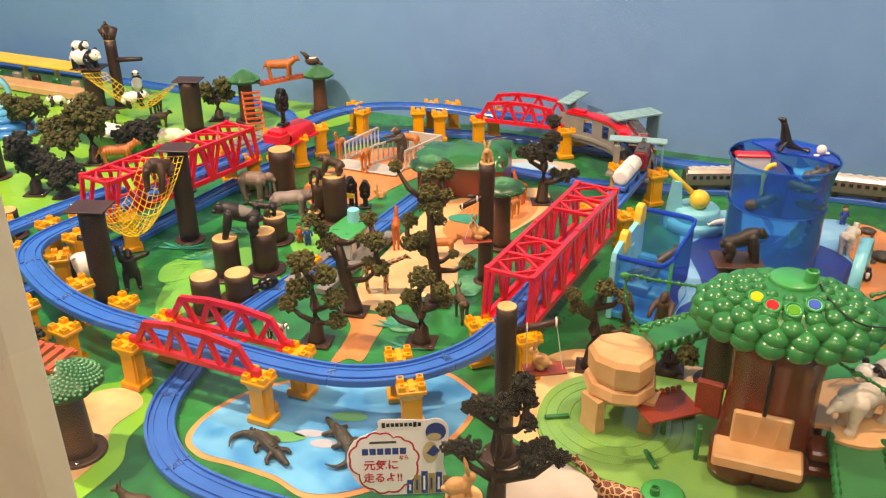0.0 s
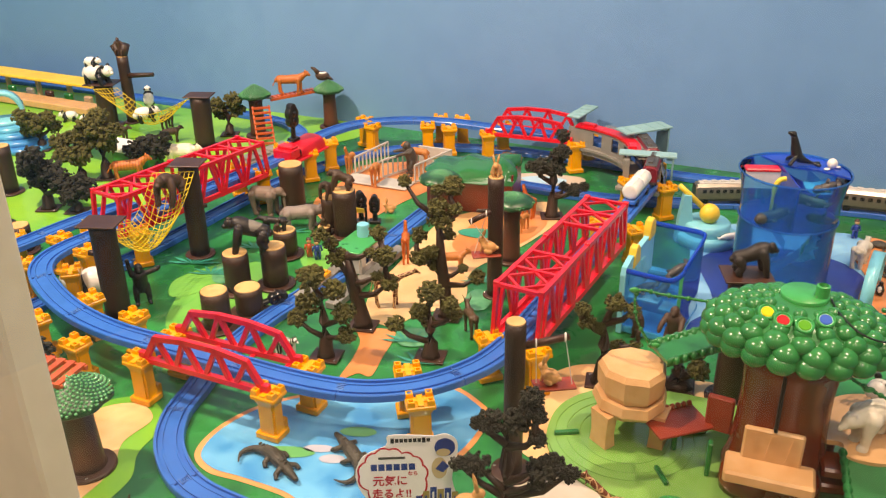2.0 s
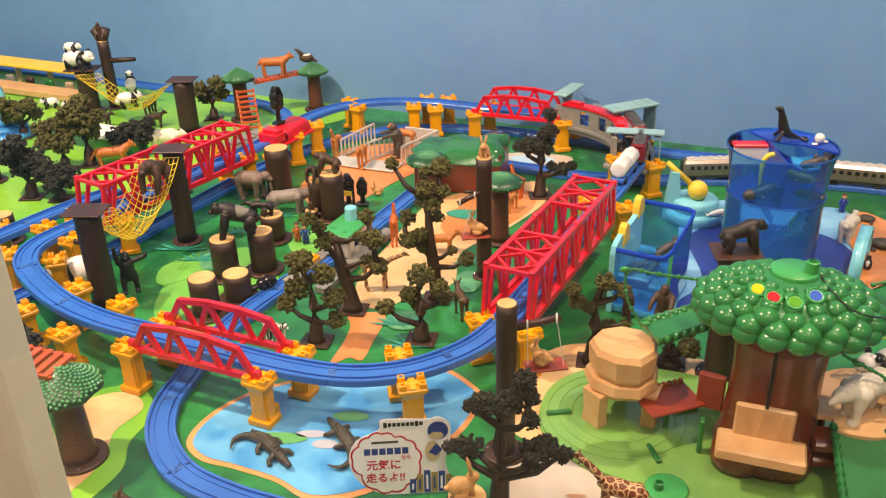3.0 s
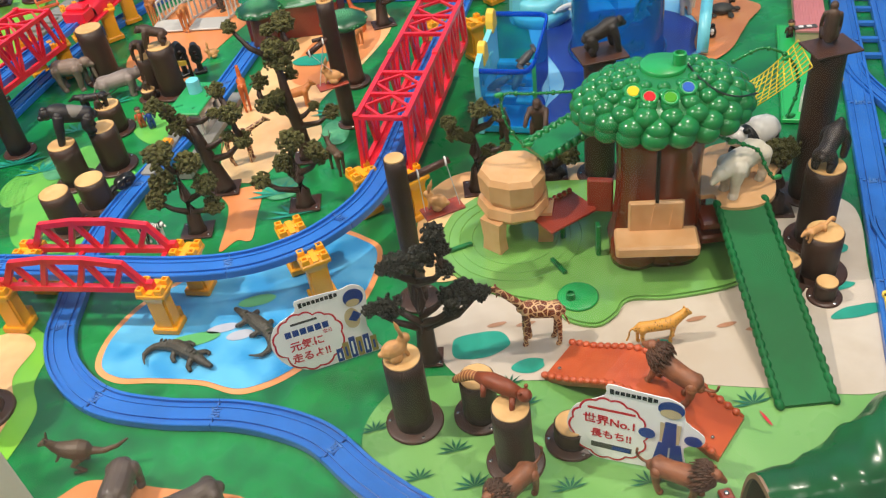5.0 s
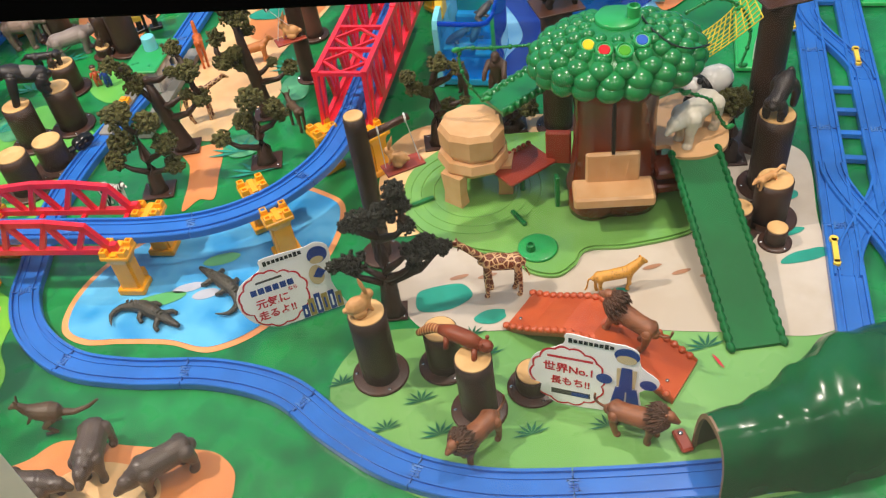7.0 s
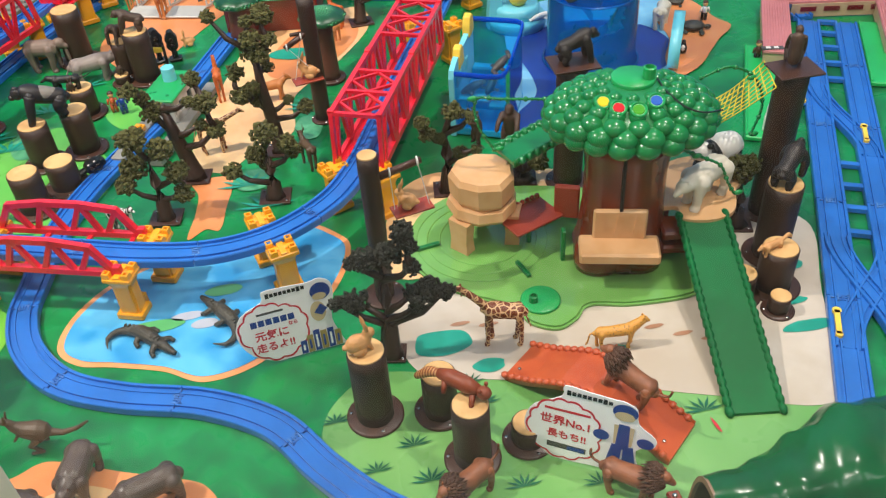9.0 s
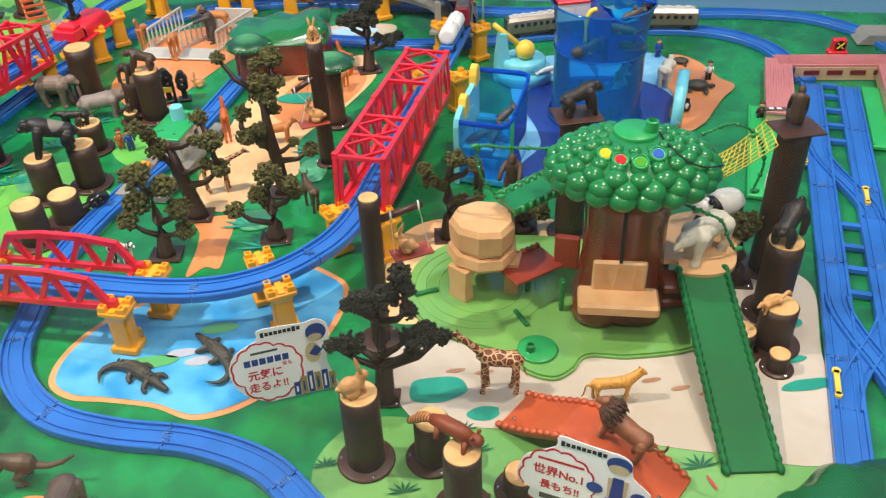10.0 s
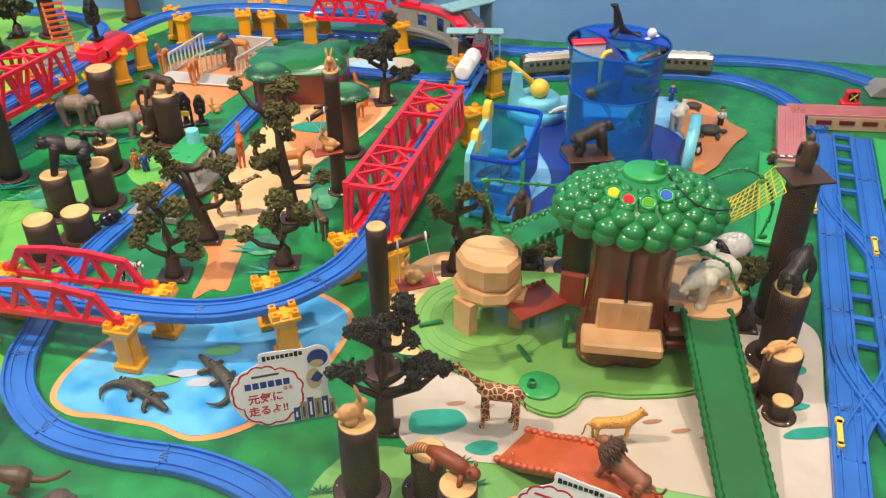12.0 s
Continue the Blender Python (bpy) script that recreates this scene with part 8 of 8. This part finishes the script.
ape("ape_figure", (-0.512, 1.283, 0.004), -62, 0.080, M_APE, "moulded dark ape figure reaching up to the hammock net", arms=((0.02, 0.42, 0.82), (0.0, -0.20, 1.08)))
gorilla("ape_figure", (-0.496, 1.438, 0.138), -100, 0.072, M_APEBROWN, "moulded dark brown ape figure clinging to the top of the net")
ape("monkey_figure", (0.324, 1.082, 0.085), 200, 0.052, M_APEBROWN, "moulded brown monkey figure climbing a foam tree", arms=((0.3, 0.2, 0.85), (0.3, -0.2, 0.6)))
ape("monkey_figure", (0.380, 1.098, 0.060), 240, 0.075, M_APEBROWN, "moulded brown monkey figure behind the rock tower", arms=((0.3, 0.2, 0.5), (0.3, -0.2, 0.5)))
rabbit((0.107, 0.681, 0.1105), 12, 0.046, M_BUNNY, "moulded fawn rabbit figure sitting on a log")
rabbit((0.110, 1.354, 0.2300), -95, 0.041, M_BUNNY, "moulded fawn rabbit figure sitting on the tall post")
rabbit((-0.135, 1.720, 0.002), 200, 0.036, M_BUNNY, "moulded fawn rabbit figure on the orange earth")
rabbit((0.190, 0.892, 0.1335), 150, 0.040, M_BUNNY, "moulded fawn rabbit figure on the swing board")
rabbit((0.095, 1.345, 0.0915), 165, 0.046, M_BUNNY, "moulded fawn fox-like figure on the far swing board", "fox_figure")
beast("squirrel_figure", (0.632, 0.768, 0.062), 195, 0.034, 0.018, M_BUNNY, "moulded fawn squirrel figure clinging to a log", head=(0.62, 0.8), tail=((-0.6, 0.9), (-0.8, 1.1), (-0.95, 0.9)), tr=0.09)
rabbit((-0.318, 1.487, 0.056), -60, 0.030, M_APEBROWN, "tiny moulded brown squirrel figure sitting on a log", "squirrel_figure")
rabbit((-0.252, 1.594, 0.0225), -70, 0.030, M_APEBROWN, "tiny moulded brown squirrel figure sitting on a low log", "squirrel_figure")
bm = bmesh.new()
tube(bm, [Vector((-0.30, 0, 0.42)), Vector((-0.22, 0, 0.44)), Vector((-0.08, 0, 0.48)), Vector((0.14, 0, 0.54)), Vector((0.30, 0, 0.66)), Vector((0.38, 0, 0.80))], [0.08, 0.16, 0.20, 0.16, 0.10, 0.065], 14)
ball(bm, (0.42, 0, 0.80), (0.09, 0.065, 0.07), 10, 7)
tube(bm, [Vector((0.42, 0, 0.80)), Vector((0.55, 0, 0.75))], [0.055, 0.035], 8)
tube(bm, [Vector((-0.24, 0, 0.42)), Vector((-0.50, 0, 0.36)), Vector((-0.78, 0, 0.44)), Vector((-1.02, 0, 0.60))], [0.085, 0.06, 0.045, 0.025], 9)
for sy in (-1, 1):
    tube(bm, [Vector((0.38, sy * 0.04, 0.84)), Vector((0.34, sy * 0.07, 1.0))], [0.03, 0.02], 7)
    tube(bm, [Vector((0.22, sy * 0.09, 0.54)), Vector((0.32, sy * 0.11, 0.40)), Vector((0.36, sy * 0.10, 0.36))], [0.04, 0.03, 0.025], 7)
    tube(bm, [Vector((-0.12, sy * 0.12, 0.42)), Vector((0.08, sy * 0.15, 0.24)), Vector((-0.08, sy * 0.14, 0.05)), Vector((0.14, sy * 0.14, 0.02))], [0.10, 0.06, 0.045, 0.035], 8)
finish(bm, "kangaroo_figure", (-0.272, 0.725, 0.002), 174, M_ROO, "moulded brown kangaroo figure beside the curved rails", "animal figure", "animal figures", 0.0009, 0.062)
for at, rz, curl in (((-0.156, 0.866, 0.0026), -47, -1), ((-0.066, 0.893, 0.0026), 126, 1)):
    bm = bmesh.new()
    tube(bm, smooth_line([(0.52, 0, 0.07), (0.34, 0, 0.08), (0.22, 0, 0.09), (0.0, 0.0, 0.10), (-0.20, 0.0, 0.09), (-0.36, 0.04 * curl, 0.07), (-0.54, 0.16 * curl, 0.06), (-0.56, 0.34 * curl, 0.05), (-0.40, 0.46 * curl, 0.05)], n=2), [0.035, 0.05, 0.06, 0.075, 0.07, 0.09, 0.11, 0.11, 0.11, 0.10, 0.08, 0.065, 0.05, 0.045, 0.035, 0.02, 0.012], 10)
    for x, s in ((0.16, 1), (0.16, -1), (-0.18, 1), (-0.18, -1)):
        tube(bm, [Vector((x, s * 0.07, 0.08)), Vector((x + 0.04, s * 0.17, 0.05)), Vector((x + 0.10, s * 0.19, 0.01))], [0.05, 0.04, 0.035], 7)
    for i in range(12):
        ball(bm, (0.2 - 0.06 * i, 0.02 * curl * max(0, i - 8), 0.19 - 0.007 * max(0, i - 6)), (0.02, 0.04, 0.02), 6, 4)
    finish(bm, "crocodile_figure", at, rz, M_CROC, "moulded dark crocodile figure lying on the printed pond", "animal figure", "animal figures", 0.0009, 0.090)
bm = bmesh.new()
tube(bm, [Vector((-0.42, 0, 0.06)), Vector((-0.2, 0, 0.10)), Vector((0.1, 0, 0.11)), Vector((0.3, 0, 0.10))], [0.08, 0.13, 0.13, 0.09], 12)
ball(bm, (0.40, 0, 0.12), (0.12, 0.11, 0.10), 12, 8)
for x, s in ((0.25, 1), (0.25, -1), (-0.25, 1), (-0.25, -1)):
    tube(bm, [Vector((x, s * 0.08, 0.06)), Vector((x + 0.05, s * 0.20, -0.08))], [0.05, 0.04], 8)
for s in (-1, 1):
    ball(bm, (0.38, s * 0.09, 0.22), 0.035, 7, 5)
flesh(bm, [Vector((-0.40, 0, 0.06)), Vector((-0.62, 0.03, -0.06)), Vector((-0.90, 0.05, -0.34))], [0.06, 0.085, 0.06], mi=1)
finish(bm, "red_panda_figure", (0.201, 0.615, 0.0978), -47, [M_REDP, stripes("ringed_tail", "c8905a", "8a4824", 75)], "moulded red panda figure lying across two logs", "animal figure", "animal figures", 0, 0.070)
bm = bmesh.new()
tube(bm, smooth_line([(0.44, 0, 0.03), (0.2, 0, 0.10), (0.0, 0, 0.20), (-0.08, 0, 0.40), (-0.12, 0, 0.58), (-0.17, 0, 0.74)], n=2), [0.03, 0.05, 0.08, 0.115, 0.14, 0.145, 0.135, 0.12, 0.105, 0.095, 0.08], 12)
ball(bm, (-0.20, 0, 0.81), (0.10, 0.085, 0.085), 12, 8)
ball(bm, (-0.29, 0, 0.84), (0.06, 0.05, 0.045), 10, 6)
for s in (-1, 1):
    tube(bm, [Vector((-0.04, s * 0.10, 0.25)), Vector((-0.22, s * 0.25, 0.02))], [0.05, 0.06], 8)
    tube(bm, [Vector((0.42, 0, 0.04)), Vector((0.58, s * 0.12, 0.02))], [0.04, 0.05], 8)
finish(bm, "sea_lion_figure", (0.633, 1.466, 0.2218), -8, M_SEAL, "moulded black sea lion figure rearing up on the drum", "animal figure", "animal figures", 0.001, 0.066)
bm = bmesh.new()
ball(bm, (0, 0, 0.55), 0.5, 14, 10)
for s in (-1, 1):
    ball(bm, (0.1, s * 0.7, 0.12), (0.3, 0.35, 0.10), 8, 6)
finish(bm, "seal_pup_figure", (0.686, 1.445, 0.2212), -60, M_WHITE, "small white seal pup figure on the drum lid", "animal figure", "animal figures", 0, 0.0175)
beast("polar_bear_figure", (0.795, 1.515, 0.004), 55, 0.060, 0.046, M_BEAR, "moulded ivory polar bear figure beside the pool", br=0.20, lr=0.085, head=(0.66, 0.9), hr=0.12, muzzle=0.15, tail=None)
for at, rz, S in (((0.848, 1.480, 0.004), -20, 0.048), ((0.862, 1.598, 0.004), 150, 0.034)):
    bm = bmesh.new()
    ball(bm, (0, 0, 0.16), (0.46, 0.36, 0.20), 14, 9)
    ball(bm, (0.56, 0, 0.14), (0.16, 0.10, 0.10), 10, 7)
    for x, s, k in ((0.32, 1, 1), (0.32, -1, 1), (-0.32, 1, 0.6), (-0.32, -1, 0.6)):
        ball(bm, (x, s * 0.42, 0.07), (0.12, 0.26 * k, 0.05), 9, 6)
    finish(bm, "turtle_figure", at, rz, M_CROC, "moulded dark sea turtle figure on the printed beach", "animal figure", "animal figures", 0.0009, S)
for x, y in ((0.785, 1.425), (0.790, 1.395), (0.560, 1.60)):
    bm = bmesh.new()
    lathe(bm, [(0.10, 0), (0.22, 0.1), (0.24, 0.4), (0.14, 0.66)], 12)
    ball(bm, (0, 0, 0.76), 0.14, 10, 7)
    ball(bm, (-0.10, 0, 0.36), (0.15, 0.17, 0.28), 8, 6, mi=1)
    finish(bm, "penguin_figure", (x, y, 0.004), 60, [M_BLACK, M_WHITE], "tiny black and white penguin figure by the pool", "animal figure", "animal figures", 0, 0.030)
beast("tiger_figure", (-0.492, 2.302, 0.1085), 8, 0.090, 0.050, M_TIGERCOAT, "moulded orange tiger figure walking on the raised ladder", br=0.16, lr=0.05, head=(0.60, 1.05), hr=0.10, muzzle=0.12)
beast("tiger_figure", (-0.800, 1.892, 0.002), 18, 0.092, 0.048, M_TIGERCOAT, "moulded orange tiger figure on the meadow", br=0.16, lr=0.05, head=(0.60, 1.05), hr=0.10, muzzle=0.12)
bm = bmesh.new()
ball(bm, (0, 0, 0.32), (0.42, 0.24, 0.26), 12, 8)
tube(bm, [Vector((-0.2, 0, 0.45)), Vector((-0.45, 0, 0.72)), Vector((-0.62, 0, 0.80))], [0.16, 0.10, 0.05], 8)
tube(bm, [Vector((0.2, 0, 0.30)), Vector((0.60, 0, 0.12))], [0.14, 0.05], 8)
ball(bm, (0.02, 0, 0.50), (0.26, 0.2, 0.07), 10, 6, mi=1)
finish(bm, "vulture_figure", (-0.405, 2.330, 0.133), 0, [M_APEBROWN, M_WHITE], "moulded brown and white vulture figure on a dome tree", "animal figure", "animal figures", 0, 0.050)
beast("white_elephant_figure", (-0.700, 1.985, 0.002), 5, 0.085, 0.060, M_BEAR, "moulded pale sheep-like figure on the meadow", br=0.24, lr=0.08, head=(0.60, 0.8))
panda((-1.045, 2.305, 0.1275), -12, 0.082, "moulded panda figure standing on the post board")
panda((-1.055, 2.307, 0.172), -12, 0.046, "small moulded panda figure riding on the larger one")
panda((-0.985, 2.480, 0.012), 110, 0.054, "moulded panda figure sitting by the meadow rails", True)
panda((-0.885, 2.225, 0.045), 30, 0.060, "moulded panda figure lying in the yellow net")
panda((-0.612, 1.300, 0.002), 205, 0.088, "moulded panda figure walking under the raised rails")
ape("koala_figure", (-0.988, 2.345, 0.200), -80, 0.050, M_APEBROWN, "moulded grey-brown koala figure on the forked post", sit=True)
for i, (x, y, c) in enumerate(((-0.95, 2.18, M_APEBROWN), (-0.80, 2.17, M_APEBROWN), (-0.86, 2.30, M_APEBROWN), (-0.74, 2.26, M_APE))):
    beast("animal_figure", (x, y, 0.002), 40 * i, 0.055, 0.040, c, "small moulded dark animal figure on the meadow", br=0.2, lr=0.07)
for x, y in ((-1.18, 2.35), (-1.10, 2.32)):
    panda((x, y, 0.002), 200, 0.045, "small moulded panda figure on the meadow")


def doll(at, rz, S, top, legs, label):
    bm = bmesh.new()
    lathe(bm, [(0.13, 0.40), (0.17, 0.45), (0.16, 0.66), (0.08, 0.74)], 12, sy=0.75)
    for s in (-1, 1):
        tube(bm, [Vector((0, s * 0.08, 0.0)), Vector((0, s * 0.08, 0.42))], [0.075, 0.08], 8, mi=1)
        tube(bm, [Vector((0, s * 0.16, 0.68)), Vector((0.03, s * 0.22, 0.42))], [0.05, 0.045], 7)
    ball(bm, (0, 0, 0.86), (0.13, 0.13, 0.14), 12, 8, mi=2)
    ball(bm, (-0.02, 0, 0.92), (0.14, 0.14, 0.11), 10, 7, mi=3)
    return finish(bm, "toy_doll", at, rz, [top, legs, M_TAN, M_DBROWN], label, "toy doll", "toy dolls", 0, S)


doll((-0.240, 1.478, 0.003), -70, 0.042, M_CARDBLUE, M_CARDBLUE, "small plastic doll in a blue uniform on the mat")
doll((-0.258, 1.488, 0.003), -80, 0.040, M_ORANGE, M_ORANGE, "small plastic doll in orange clothes on the mat")
doll((0.828, 1.640, 0.004), -90, 0.040, M_DARKBLUE, M_DARKBLUE, "small plastic doll in a navy uniform by the pool")
doll((0.884, 1.512, 0.004), -100, 0.040, M_WHITE, M_BLACK, "small plastic doll in a white top on the beach")
doll((0.905, 1.330, 0.002), -100, 0.040, M_DBROWN, M_BLACK, "small plastic doll in brown clothes by the station")
doll((-0.320, 1.400, 0.003), -80, 0.036, M_DGREEN, M_DBROWN, "small plastic doll in green clothes between the logs")


# ---- swings ----
def swing(post, a, b, board, zb, bw, label):
    t = thing("hanging_swing", (post[0], post[1], 0), 0, label, "swing", "hanging swings")
    o = Vector((post[0], post[1], 0))
    bm = bmesh.new()
    tube(bm, [Vector(a) - o, Vector(b) - o], [0.0052, 0.0045], 9, wob=0.05)
    part("swing_arm", bm, M_DBROWN, t, "dark brown arm", True)
    c = Vector((*board, zb))
    bm = bmesh.new()
    box(bm, (0, 0, 0), (bw, 0.026, 0.003), Matrix.Translation(c - o) @ Matrix.Rotation(radians(12), 4, "Z"), bevel=0.0006)
    part("swing_board", bm, M_RUST, t, "rust-red board")
    for k in (0.35, 0.92):
        p = Vector(a).lerp(Vector(b), k) - o
        bm = bmesh.new()
        tube(bm, [p, c - o + Vector(((k - 0.63) * bw * 1.5, 0, 0))], 0.0006, 4)
        part("cord", bm, M_WHITE, t, "white cord")
        bm = bmesh.new()
        ball(bm, p, (0.0020, 0.0066, 0.0066), 10, 6)
        part("cord_knot", bm, M_WHITE, t, "white cord wrapping")


swing((0.149, 0.878), (0.152, 0.880, 0.190), (0.214, 0.889, 0.202), (0.198, 0.890), 0.131, 0.052, "dark brown swing arm with a rust-red board")
swing((0.110, 1.354), (0.110, 1.350, 0.172), (0.066, 1.335, 0.152), (0.095, 1.342), 0.089, 0.050, "dark brown swing arm with a thin rust board")
bm = bmesh.new()
tube(bm, [(-0.985, 2.345, 0.140), (-0.895, 2.335, 0.147)], [0.008, 0.006], 8)
tagged(part("crossbar", bm, M_BROWN, None, "", True), "dark brown crossbar stuck on the forked meadow post", "bar")
bm = bmesh.new()
for dx in (-0.018, 0.016):
    tube(bm, [(-0.985, 2.348, 0.187), (-0.985 + dx, 2.348, 0.230)], [0.011, 0.013], 9)
tagged(part("post_fork", bm, M_BROWN, None, "", True), "dark brown fork on top of the meadow post", "fork")

bm = bmesh.new()
flesh(bm, [Vector((-0.5, 0, 0.10)), Vector((-0.2, 0, 0.14)), Vector((0.25, 0, 0.14)), Vector((0.5, 0, 0.12))], [0.04, 0.12, 0.14, 0.07])
bar(bm, (-0.56, -0.12, 0.12), (-0.50, 0.12, 0.10), 0.10, 0.03)
for s in (-1, 1):
    ball(bm, (0.18, s * 0.16, 0.06), (0.09, 0.10, 0.03), 8, 5)
finish(bm, "beluga_figure", (0.565, 1.572, 0.0248), 20, M_WHITE, "small moulded white beluga figure on the fountain basin", "animal figure", "animal figures", 0.0008, 0.046)
